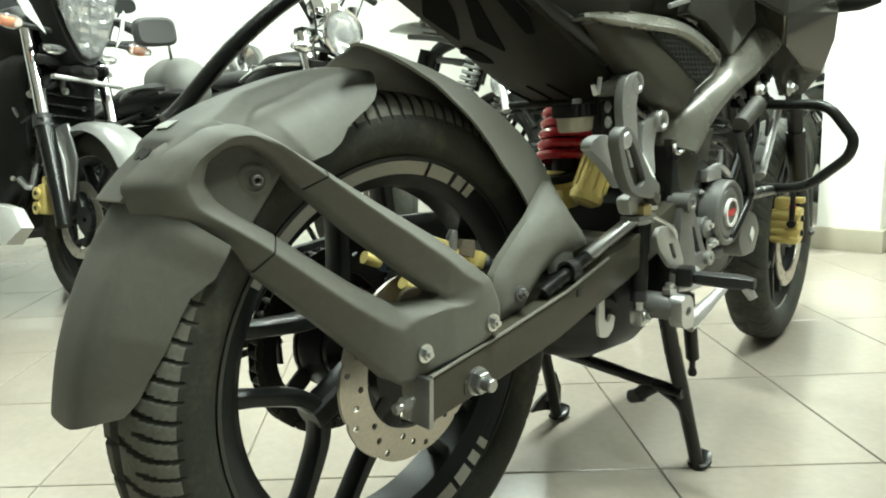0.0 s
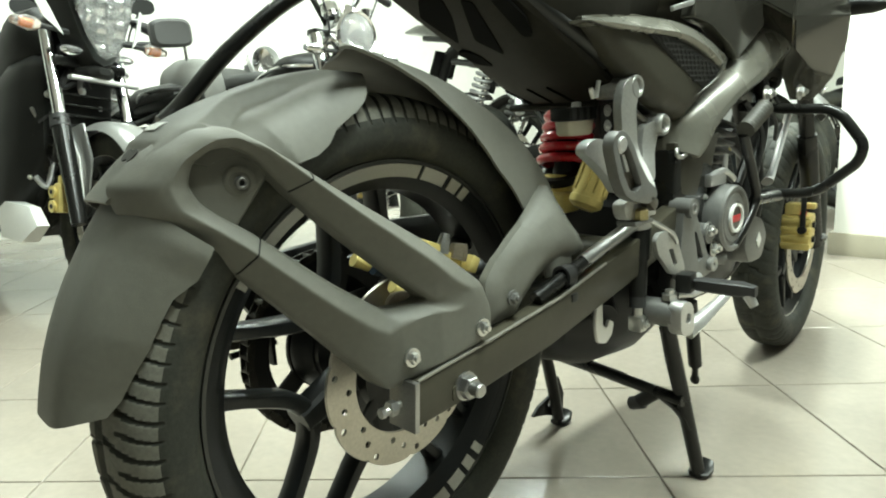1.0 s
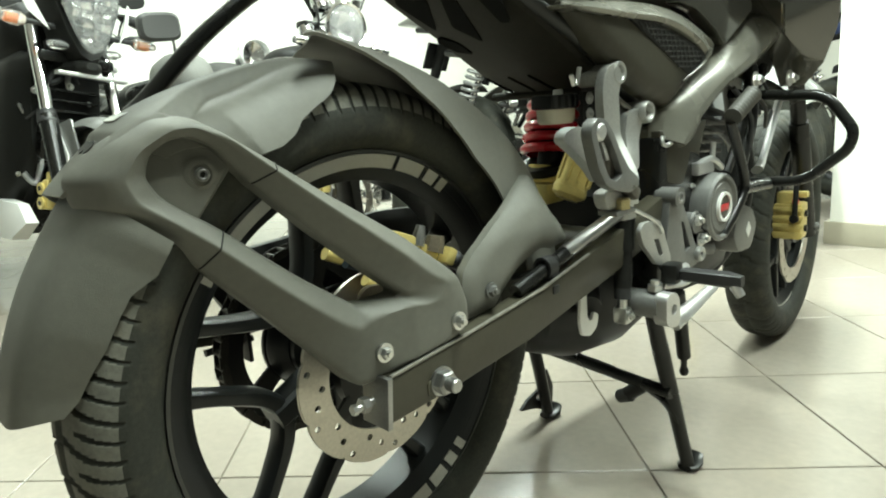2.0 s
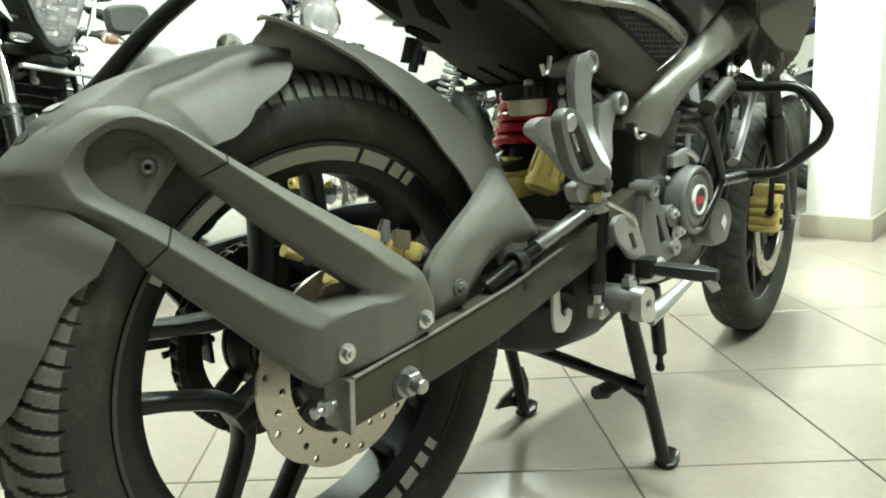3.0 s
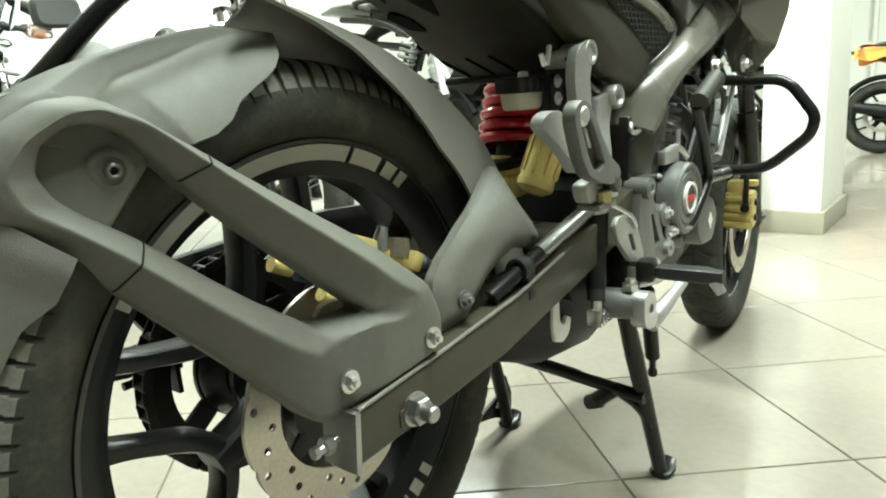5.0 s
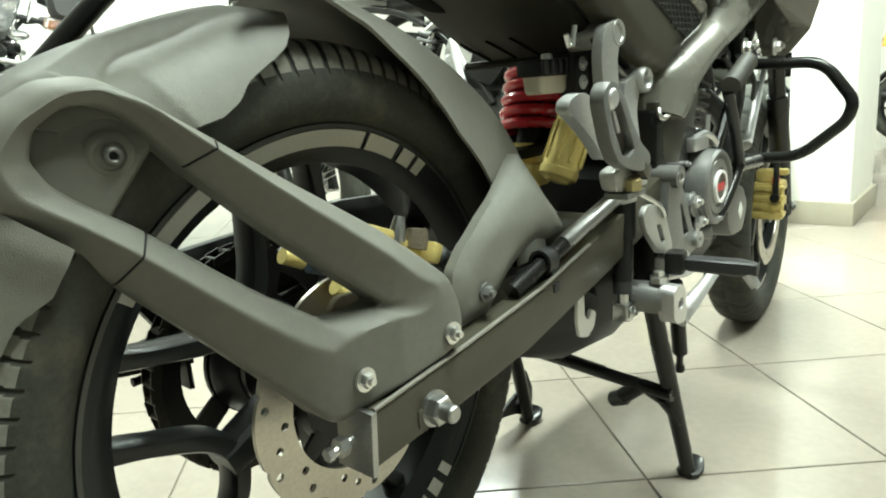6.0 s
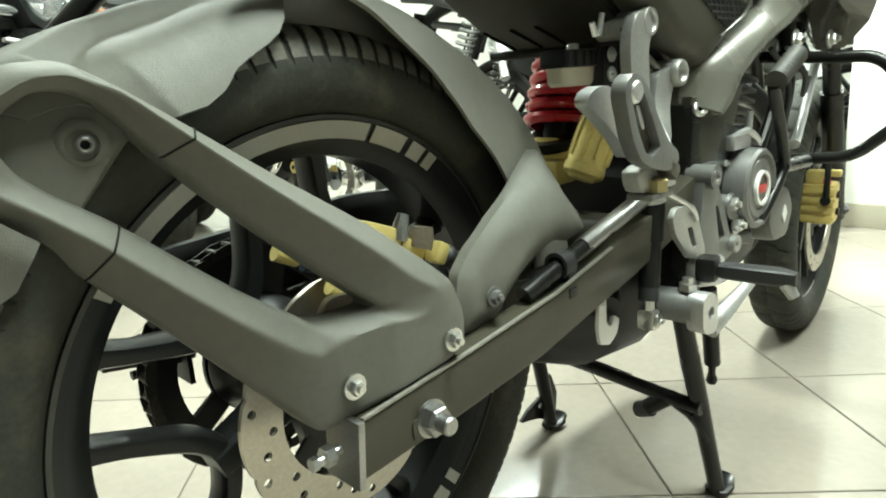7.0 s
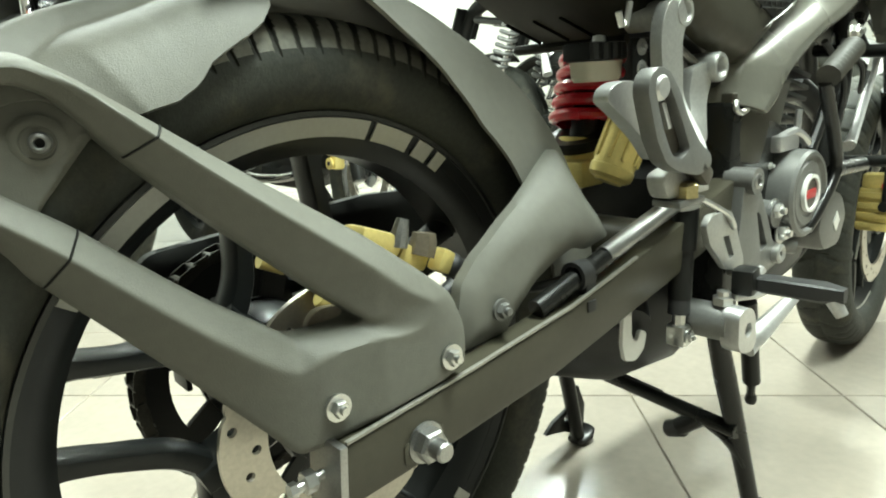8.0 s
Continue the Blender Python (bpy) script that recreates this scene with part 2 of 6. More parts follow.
def plate(outline, x0, x1, bevel=0.003, corner=0.0, holes=(), fn=None, step=0.0, segments=2):
    """A flat piece with its outline in (y, z), from x0 to x1; fn(y, z) shifts it along x."""
    def ready(o):
        o = rounded(o, corner) if corner else [Vector(p) for p in o]
        return dense(o, step) if step else o
    bm = bmesh.new()
    for o in (outline, *holes):
        vs = [bm.verts.new((0, p.x, p.y)) for p in ready(o)]
        for i, v in enumerate(vs):
            bm.edges.new((v, vs[(i + 1) % len(vs)]))
    bmesh.ops.triangle_fill(bm, edges=bm.edges[:], use_beauty=True)
    if not holes:
        bmesh.ops.dissolve_limit(bm, angle_limit=0.01, verts=bm.verts, edges=bm.edges) if not step else None
    got = bmesh.ops.extrude_face_region(bm, geom=bm.faces[:])
    up = [g for g in got["geom"] if isinstance(g, bmesh.types.BMVert)]
    ups = set(up)
    for v in bm.verts:
        v.co.x = x1 if v in ups else x0
    bmesh.ops.recalc_face_normals(bm, faces=bm.faces)
    bevelled(bm, bevel, segments, 50)
    if fn:
        for v in bm.verts:
            v.co.x += fn(v.co.y, v.co.z)
    return bm


def inside(q, poly):
    hit = False
    for i, a in enumerate(poly):
        b = poly[i - 1]
        if (a.y > q.y) != (b.y > q.y) and q.x < (b.x - a.x) * (q.y - a.y) / (b.y - a.y) + a.x:
            hit = not hit
    return hit


def edge_gap(q, polys):
    best = 9.0
    for poly in polys:
        for i, a in enumerate(poly):
            b = poly[i - 1]
            d = b - a
            t = max(0.0, min(1.0, (q - a).dot(d) / max(d.length_squared, 1e-12)))
            best = min(best, (a + d * t - q).length)
    return best


def chamfer_plate(outline, fn, rise, width, back, corner=0.006, holes=(), step=0.008, power=1.0):
    """A moulded piece in (y, z) whose outer face, at x = fn(y, z), falls by rise towards every edge over a width; back: its depth."""
    polys = [dense(rounded(o, corner), step) for o in (outline, *holes)]
    pts, edges = [], []
    for poly in polys:
        k = len(pts)
        pts += [Vector(q) for q in poly]
        edges += [(k + i, k + (i + 1) % len(poly)) for i in range(len(poly))]
    lo = [min(q[i] for q in polys[0]) for i in (0, 1)]
    hi = [max(q[i] for q in polys[0]) for i in (0, 1)]
    ny, nz = int((hi[0] - lo[0]) / step), int((hi[1] - lo[1]) / step)
    for i in range(1, ny + 1):
        for j in range(1, nz + 1):
            q = Vector((lo[0] + (i + 0.5 * (j % 2)) * step, lo[1] + j * step))
            if inside(q, polys[0]) and not any(inside(q, h) for h in polys[1:]) and edge_gap(q, polys) > step * 0.45:
                pts.append(q)
    co, _, tris, *_ = delaunay_2d_cdt(pts, edges, [], 0, 1e-5)
    bm = bmesh.new()
    front, rear = [], []
    for q in co:
        g = min(1.0, edge_gap(q, polys) / width) ** power
        front.append(bm.verts.new((fn(q.x, q.y) - rise * (1 - g), q.x, q.y)))
        rear.append(bm.verts.new((fn(q.x, q.y) - back, q.x, q.y)))
    used = {}
    for t in tris:
        c = (co[t[0]] + co[t[1]] + co[t[2]]) / 3
        if inside(c, polys[0]) and not any(inside(c, h) for h in polys[1:]):
            bm.faces.new([front[i] for i in t])
            bm.faces.new([rear[i] for i in reversed(t)])
            for a, b in ((t[0], t[1]), (t[1], t[2]), (t[2], t[0])):
                used[(a, b)] = 1
    for a, b in used:
        if (b, a) not in used:
            bm.faces.new((front[b], front[a], rear[a], rear[b]))
    bmesh.ops.delete(bm, geom=[v for v in bm.verts if not v.link_faces], context="VERTS")
    return bm


def sheet(nu, nv, fn, thick=0.0, around=False):
    """A surface fn(u, v) over 0..1, given thickness along its smoothed normals; around: u runs in a closed loop."""
    rows = nu if around else nu + 1
    g = np.array([[tuple(fn(i / nu, j / nv)) for j in range(nv + 1)] for i in range(rows)])
    if around:
        du = np.roll(g, -1, 0) - np.roll(g, 1, 0)
    else:
        du = np.gradient(g, axis=0)
    nrm = np.cross(du, np.gradient(g, axis=1))
    size = np.linalg.norm(nrm, axis=2, keepdims=True)
    nrm = nrm / np.maximum(size, 1e-9)
    bm = bmesh.new()
    a = [[bm.verts.new(q) for q in row] for row in g]
    laps = range(rows if around else nu)
    for i in laps:
        for j in range(nv):
            k = (i + 1) % rows
            bm.faces.new((a[i][j], a[k][j], a[k][j + 1], a[i][j + 1]))
    if thick:
        b = [[bm.verts.new(q) for q in row] for row in g + nrm * thick]
        for i in laps:
            k = (i + 1) % rows
            for j in range(nv):
                bm.faces.new((b[i][j + 1], b[k][j + 1], b[k][j], b[i][j]))
            bm.faces.new((a[k][0], a[i][0], b[i][0], b[k][0]))
            bm.faces.new((a[i][nv], a[k][nv], b[k][nv], b[i][nv]))
        if not around:
            for j in range(nv):
                bm.faces.new((a[0][j], a[0][j + 1], b[0][j + 1], b[0][j]))
                bm.faces.new((a[nu][j + 1], a[nu][j], b[nu][j], b[nu][j + 1]))
    return bm


def soft_loop(pairs, n=10, passes=3):
    """A closed run of rows of numbers, made denser and smoothed."""
    q = np.array(pairs, dtype=float)
    out = np.concatenate([q[i] + (q[(i + 1) % len(q)] - q[i]) * (np.arange(n) / n)[:, None] for i in range(len(q))])
    for _ in range(passes):
        out = (np.roll(out, 2, 0) + 2 * np.roll(out, 1, 0) + 2 * out + 2 * np.roll(out, -1, 0) + np.roll(out, -2, 0)) / 8
    return out


def loft(rings, cap=True):
    bm = bmesh.new()
    rr = [[bm.verts.new(p) for p in ring] for ring in rings]
    n = len(rr[0])
    for a, b in zip(rr, rr[1:]):
        for k in range(n):
            bm.faces.new((a[k], a[(k + 1) % n], b[(k + 1) % n], b[k]))
    if cap:
        bm.faces.new(rr[0][::-1])
        bm.faces.new(rr[-1])
    return bm


def oval(c, rx, rz, y, n=20, power=2.6):
    """A rounded ring in the plane of one y."""
    out = []
    for k in range(n):
        w = 2 * math.pi * k / n
        a, b = math.cos(w), math.sin(w)
        out.append((c[0] + rx * math.copysign(abs(a) ** (2 / power), a), y, c[1] + rz * math.copysign(abs(b) ** (2 / power), b)))
    return out


def bolt(at, r=0.009, h=0.010, washer=1.5, m=None):
    """A hexagon bolt whose head points to +x."""
    bm = join(lathe([(0.001, 0), (r * washer, 0), (r * washer, 0.0025), (0.001, 0.0025)], 20, closed=False),
              lathe([(0.001, 0.002), (r, 0.002), (r, h * 0.8), (r * 0.85, h), (0.001, h)], 6, closed=False),
              lathe([(0.001, h * 0.9), (r * 0.5, h * 0.9), (r * 0.45, h * 1.5), (0.001, h * 1.5)], 12, closed=False))
    if m:
        bmesh.ops.transform(bm, matrix=m, verts=bm.verts)
    bmesh.ops.translate(bm, vec=at, verts=bm.verts)
    return bm


def moved(bm, m):
    bmesh.ops.transform(bm, matrix=m, verts=bm.verts)
    return bm


# ---------------------------------------------------------------- the room
TU, TV = Vector((0.2985, 0.2655)), Vector((0.2985, -0.2655))      # edges of one floor tile
TILE_AT = Vector((0.100, 1.040))
X0, X1, Y0, Y1 = -4.6, 3.2, -3.2, 9.2

tagged(part("floor", box(((X0 + X1) / 2, (Y0 + Y1) / 2, -0.055), (X1 - X0 + 0.4, Y1 - Y0 + 0.4, 0.1)), M_GROUT),
       "cream polished ceramic tile floor with narrow dark joints", "floor", kind="structure")
for nm, c, s in (("wall_west", (X0 - 0.1, (Y0 + Y1) / 2, 1.5), (0.2, Y1 - Y0 + 0.4, 3.0)),
                 ("wall_east", (X1 + 0.1, (Y0 + Y1) / 2, 1.5), (0.2, Y1 - Y0 + 0.4, 3.0)),
                 ("wall_north", ((X0 + X1) / 2, Y1 + 0.1, 1.5), (X1 - X0, 0.2, 3.0)),
                 ("wall_south", ((X0 + X1) / 2, Y0 - 0.1, 1.5), (X1 - X0, 0.2, 3.0))):
    tagged(part(nm, box(c, s), M_WALL if nm in ("wall_west", "wall_north") else M_UNSEEN_WALL), "white painted showroom wall, brightly lit" if nm in ("wall_west", "wall_north") else "unseen wall, made dark to cut the fill light", "wall", kind="structure")
tagged(part("ceiling", box(((X0 + X1) / 2, (Y0 + Y1) / 2, CEILING + 0.1), (X1 - X0 + 0.4, Y1 - Y0 + 0.4, 0.2)), M_CEIL),
       "plain white ceiling", "ceiling", kind="structure")
tagged(part("pillar", box((-0.105, 2.76, 1.5), (0.23, 0.46, 3.0), 0.004), M_WALL), "white square pillar with scuffed paint", "pillar", kind="structure")
tagged(part("baseboard", join(box((-0.105, 2.522, 0.046), (0.262, 0.016, 0.092), 0.002), box((0.018, 2.768, 0.046), (0.016, 0.476, 0.092), 0.002),
                              box((-0.228, 2.768, 0.046), (0.016, 0.476, 0.092), 0.002), box((-0.105, 2.998, 0.046), (0.262, 0.016, 0.092), 0.002)), M_SKIRT),
       "beige tile skirting round the pillar foot", "baseboard", kind="structure")
tagged(part("drain_pipe", tube([(-0.72, 9.1, 0.0), (-0.72, 9.1, 3.0)], 0.03), M_WALL), "thin white pipe up the far wall", "pipe", kind="structure")


# ---------------------------------------------------------------- the motorcycle in front
XC = -0.04                       # its middle plane
AX = Vector((XC, 0.0, 0.356))    # rear axle
bike = thing("motorcycle", "matte black motorcycle on its centre stand, red spring, gold calipers", "motorcycle", (XC, 0.6, 0))


def polar(x, deg, r):
    a = radians(deg)
    return Vector((x, AX.y + r * math.cos(a), AX.z + r * math.sin(a)))


def tyre_bm(radius, half, rim, grooves, segs, depth=0.006):
    """A tyre round the x axis at the origin, with slanted grooves cut into its tread."""
    side = smooth_line([(0.58, 0.0, 0), (0.70, 0.02, 0), (0.90, 0.14, 0), (0.985, 0.30, 0), (1.0, 0.44, 0), (0.99, 0.56, 0), (0.925, 0.70, 0), (0.80, 0.835, 0), (0.61, 0.93, 0), (0.33, 0.983, 0), (0.0, 1.0, 0)], 2)
    crown = [(-half * p.x, rim + (radius - rim) * p.y) for p in side] + [(half * p.x, rim + (radius - rim) * p.y) for p in side[-2::-1]]
    n = len(crown) - 1
    bm = bmesh.new()
    rings, sunk = [], set()
    for i in range(segs):
        ang = 2 * math.pi * i / segs
        ring = []
        for k, (x, r) in enumerate(crown):
            u = x / half                                  # -1 .. 1 over the width
            cut = 0.0
            lap = i / segs * grooves - abs(u) * 1.1 + (0.5 if u > 0 else 0.0)
            inner = 0.12 if int(math.floor(lap)) % 2 else 0.56
            tall = (r - rim) / (radius - rim)
            wide = 0.27 if inner < 0.3 else 0.19
            if inner < abs(u) < 0.985 and tall > 0.55 and lap % 1.0 < wide:
                cut = depth * min(1.0, (tall - 0.53) / 0.08) * (1 - (lap % 1.0) / wide) ** 0.5
            if abs(u) < 0.035:
                cut = depth * 0.8
            rr = r - cut
            ring.append(bm.verts.new((x, rr * math.cos(ang), rr * math.sin(ang))))
            if cut > 0.4 * depth:
                sunk.add(ring[-1])
        rings.append(ring)
    for i in range(segs):
        a, b = rings[i], rings[(i + 1) % segs]
        for k in range(n):
            face = bm.faces.new((a[k], a[k + 1], b[k + 1], b[k]))
            if not any(v in sunk for v in face.verts) and min(math.hypot(v.co.y, v.co.z) for v in face.verts) > rim + (radius - rim) * 0.57:
                face.material_index = 1
        bm.faces.new((a[n], a[0], b[0], b[n]))
    return bm


def rim_bm(outer, half, inner):
    return lathe([(outer, half), (outer - 0.002, half - 0.004), (outer - 0.018, half - 0.008), (outer - 0.030, half - 0.020), (inner, half - 0.024),
                  (inner, -half + 0.024), (outer - 0.030, -half + 0.020), (outer - 0.018, -half + 0.008), (outer - 0.002, -half + 0.004), (outer, -half),
                  (outer - 0.012, -half + 0.006), (outer - 0.02, 0), (outer - 0.012, half - 0.006)], 96)


def bar_bm(a, b, wa, wb, depth, x=0.0, bevel=0.004):
    """A tapered cast bar between two points in (y, z)."""
    a, b = Vector(a), Vector(b)
    d = (b - a).normalized()
    s = Vector((-d.y, d.x))
    return plate([a + s * wa / 2, b + s * wb / 2, b - s * wb / 2, a - s * wa / 2], x - depth / 2, x + depth / 2, bevel)


def spoke_arm_bm(line, wide, depth, n=7):
    """A cast arm of rounded section along a bent line in (y, z); wide: its widths along the line."""
    pts = smooth_line([(q[0], q[1], 0) for q in line], n)
    rings = []
    for i, q in enumerate(pts):
        d = (pts[min(i + 1, len(pts) - 1)] - pts[max(i - 1, 0)]).normalized()
        w = float(np.interp(i / (len(pts) - 1), np.linspace(0, 1, len(wide)), wide)) / 2
        ring = []
        for k in range(12):
            a, b = math.cos(2 * math.pi * k / 12), math.sin(2 * math.pi * k / 12)
            a, b = math.copysign(abs(a) ** 0.6, a), math.copysign(abs(b) ** 0.6, b)
            ring.append((b * depth / 2, q.x - d.y * a * w, q.y + d.x * a * w))
        rings.append(ring)
    return loft(rings)


def y_spoke_bm(deg, hub_r, fork_r, rim_r, spread, slim=1.0):
    def pt(r, w):
        return (r * math.cos(radians(w)), r * math.sin(radians(w)))
    arms = [spoke_arm_bm([pt(fork_r - 0.006, deg), pt(fork_r + 0.018, deg + 0.62 * sg * spread), pt((fork_r + rim_r) / 2 + 0.012, deg + 0.93 * sg * spread), pt(rim_r - 0.012, deg + 1.02 * sg * spread), pt(rim_r + 0.006, deg + 1.04 * sg * spread)],
                         [0.026 * slim, 0.022 * slim, 0.018 * slim, 0.020 * slim, 0.034 * slim], 0.034) for sg in (-1, 1)]
    return join(spoke_arm_bm([pt(hub_r, deg), pt(fork_r + 0.010, deg)], [0.046 * slim, 0.032 * slim], 0.042), *arms)


def arc_patch(r0, r1, x0, x1, d0, d1, n=24, thick=0.0012):
    """A strip of sticker on a conical ring."""
    def fn(u, v):
        a = radians(d0 + (d1 - d0) * u)
        r = r0 + (r1 - r0) * v
        return (x0 + (x1 - x0) * v, r * math.cos(a), r * math.sin(a))
    return sheet(n, 1, fn, thick)


def disc_bm(r, inner, x, t, lobes=10, holes=30):
    """A wavy brake disc with drilled holes."""
    def ring(rr, wave, n=180):
        return [Vector((rr * (1 + wave * math.copysign(abs(math.cos(lobes * math.pi * k / n)) ** 0.35, 1)) * math.cos(2 * math.pi * k / n),
                        rr * (1 + wave * math.copysign(abs(math.cos(lobes * math.pi * k / n)) ** 0.35, 1)) * math.sin(2 * math.pi * k / n))) for k in range(n)]
    hs = []
    for k in range(holes):
        a = 2 * math.pi * k / holes
        rr = inner + (r - inner) * (0.25, 0.5, 0.75)[k % 3]
        hs.append([Vector((rr * math.cos(a) + 0.0044 * math.cos(w), rr * math.sin(a) + 0.0044 * math.sin(w))) for w in [2 * math.pi * j / 8 for j in range(8)]])
    return plate(ring(r * 0.965, 0.036), x - t / 2, x + t / 2, 0, holes=[ring(inner, 0.0, 72), *hs])


# rear wheel
TR, RIM = 0.343, 0.260
HUB = Vector((-0.0415, -0.0147, 0.360))
here = Matrix.Translation(HUB) @ pose(0, 0, 0, 0, 1.9, 2.7)
wheel = part("rear_wheel", moved(rim_bm(RIM, 0.050, 0.224), here), M_WHEEL, bike, "black cast rear wheel rim")
tyre = part("tyre", moved(tyre_bm(TR, 0.068, RIM + 0.001, 104, 1664, 0.0046), here), M_TYRE, wheel, "dusty black grooved rubber tyre")
tyre.data.materials.append(M_TREAD_LIT)
part("rim_lip", moved(lathe([(RIM + 0.0025, 0.047), (RIM + 0.0025, 0.0515), (RIM - 0.0015, 0.0520), (RIM - 0.0020, 0.048)], 120), here), M_LIP_SHINE, wheel, "thin rim lip, painted paler for light on its edge")
part("hub", moved(lathe([(0.018, -0.06), (0.05, -0.06), (0.05, -0.045), (0.034, -0.03), (0.034, 0.03), (0.05, 0.04), (0.05, 0.05), (0.018, 0.05)], 48), here), M_WHEEL, wheel)
for k in range(5):
    part("spoke", moved(y_spoke_bm(202 + 72 * k, 0.03, 0.117, 0.228, 25), here), M_WHEEL, wheel)
for d0, d1 in ((75.5, 144), (64, 74), (57.5, 62), (53, 56), (-93, -68), (-66, -59.5), (-57.5, -53.5), (-51, -48)):
    part("rim_stripe", moved(arc_patch(RIM - 0.0025, RIM - 0.0190, 0.0492, 0.0425, d0, d1), here), M_STRIPE, wheel, "pale grey rim sticker")
part("brake_disc", moved(disc_bm(0.124, 0.082, 0.071, 0.0045), here), M_STEEL, wheel, "drilled wavy steel brake disc")
part("disc_carrier", moved(join(lathe([(0.03, 0.045), (0.062, 0.052), (0.062, 0.068), (0.03, 0.068)], 40), *[bar_bm((0.055 * math.cos(a), 0.055 * math.sin(a)), (0.088 * math.cos(a), 0.088 * math.sin(a)), 0.026, 0.016, 0.006, 0.066) for a in [2 * math.pi * k / 5 for k in range(5)]]), here), M_BLACK, wheel)


def sprocket_bm(r, teeth, x, t):
    pts = []
    for k in range(teeth * 4):
        a = 2 * math.pi * k / (teeth * 4)
        rr = r if k % 4 in (0, 1) else r - 0.006
        pts.append((rr * math.cos(a), rr * math.sin(a)))
    windows = [[(rr * math.cos(a), rr * math.sin(a)) for rr, a in [(0.098, radians(72 * k + w)) for w in range(8, 65, 7)] + [(0.068, radians(72 * k + w)) for w in range(60, 9, -10)]] for k in range(5)]
    return plate(pts, x - t / 2, x + t / 2, 0, holes=[[(0.040 * math.cos(2 * math.pi * k / 24), 0.040 * math.sin(2 * math.pi * k / 24)) for k in range(24)], *windows])


part("sprocket", moved(sprocket_bm(0.127, 40, -0.0915, 0.006), here), M_BLACK, wheel, "black toothed rear sprocket")
part("sprocket_carrier", moved(lathe([(0.02, -0.0865), (0.066, -0.0865), (0.066, -0.080), (0.052, -0.055), (0.02, -0.05)], 48), here), M_WHEEL, wheel)
chain = []
for k in range(26):
    a = radians(80 + k * 8.2)
    at = here @ Matrix.Translation((-0.0915, 0, 0)) @ pose(0, 0, 0, math.degrees(a) - 90)
    wide = 0.0095 if k % 2 else 0.0070
    chain += [moved(box((sx * wide, 0, 0.128), (0.0018, 0.017, 0.0115), 0.0005), at) for sx in (-1, 1)]
    chain += [moved(lathe([(0.001, -0.0105), (0.0045, -0.0105), (0.0045, 0.0105), (0.001, 0.0105)], 10, "x", (0, -0.0085, 0.128), closed=False), at)]
part("drive_chain", join(*chain), M_CHAIN, bike, "greasy dark drive chain")

# swingarm: a box arm each side, slightly rising to the pivot
ARM_TOP = [(-0.078, 0.382), (0.052, 0.397), (0.192, 0.417), (0.369, 0.459), (0.52, 0.500)]
ARM_LOW = [(0.52, 0.440), (0.356, 0.399), (0.163, 0.357), (0.032, 0.341), (-0.083, 0.331)]
swing = part("swingarm", plate(ARM_TOP + ARM_LOW, 0.094, 0.125, 0.0035), M_ARM, bike, "satin black box swingarm")
part("left_arm", plate([(y, z + 0.004) for y, z in ARM_TOP[1:] + ARM_LOW[:-1]], -0.205, -0.174, 0.0035), M_ARM, swing)
part("left_arm_end", loft([[(-0.205 + 0.034 * a, y, z + h * b) for a, b in ((0, -0.5), (1, -0.5), (1.0, 0.3), (0.7, 0.5), (0.3, 0.5), (0, 0.3))] for y, z, h in ((-0.172, 0.389, 0.018), (-0.140, 0.387, 0.024), (-0.105, 0.389, 0.030), (-0.060, 0.394, 0.036), (0.0, 0.392, 0.044), (0.05, 0.388, 0.05))]), M_ARM, swing, "", 50)
part("arm_bridge", tube([(-0.19, 0.40, 0.43), (0.10, 0.40, 0.43)], 0.03), M_ARM, swing)
part("adjuster_plate", plate([(-0.086, 0.329), (-0.0795, 0.329), (-0.0745, 0.386), (-0.081, 0.386)], 0.086, 0.131, 0.0008), M_DULL, swing, "bare zinc chain adjuster end plate")
part("adjuster_screw", join(tube([(0.105, -0.075, 0.358), (0.105, -0.108, 0.354)], 0.0042), lathe([(0.001, -0.100), (0.009, -0.100), (0.009, -0.091), (0.001, -0.091)], 6, "y", (0.105, 0, 0.356), closed=False),
                            lathe([(0.001, -0.112), (0.006, -0.112), (0.006, -0.106), (0.001, -0.106)], 6, "y", (0.105, 0, 0.355), closed=False)), M_ZINC, swing, "zinc adjuster screw with lock nut")
part("left_adjuster", join(tube([(-0.19, -0.07, 0.362), (-0.19, -0.14, 0.360)], 0.005), box((-0.19, -0.084, 0.362), (0.04, 0.006, 0.054), 0.001)), M_BLACK, swing)
part("axle_nut", join(lathe([(0.001, 0.124), (0.0175, 0.124), (0.0175, 0.1275), (0.001, 0.1275)], 32, "x", (0, 0, 0.356), closed=False),
                      lathe([(0.001, 0.127), (0.0145, 0.127), (0.0145, 0.137), (0.0125, 0.139), (0.001, 0.139)], 6, "x", (0, 0, 0.356), closed=False),
                      lathe([(0.001, 0.137), (0.0085, 0.137), (0.0085, 0.150), (0.007, 0.152), (0.001, 0.152)], 20, "x", (0, 0, 0.356), closed=False)), M_DULL, swing, "zinc axle nut and threaded axle end")
part("axle_washer", plate([(-0.022, 0.342), (0.020, 0.348), (0.020, 0.366), (-0.022, 0.362)], 0.124, 0.1268, 0.001, 0.006), M_ARM, swing)
part("axle", tube([(-0.2, 0, 0.356), (0.13, 0, 0.356)], 0.009), M_ZINC, swing)
# thin pale strip: the lit upper edge put in as colour
part("edge_shine_strip", plate([(-0.072, 0.3835), (0.055, 0.3985), (0.192, 0.4180), (0.300, 0.4432), (0.300, 0.4460), (0.192, 0.4208), (0.055, 0.4013), (-0.072, 0.3863)], 0.1222, 0.1262, 0.0006), M_EDGE_SHINE, swing, "pale strip painted as the lit top edge of the arm")

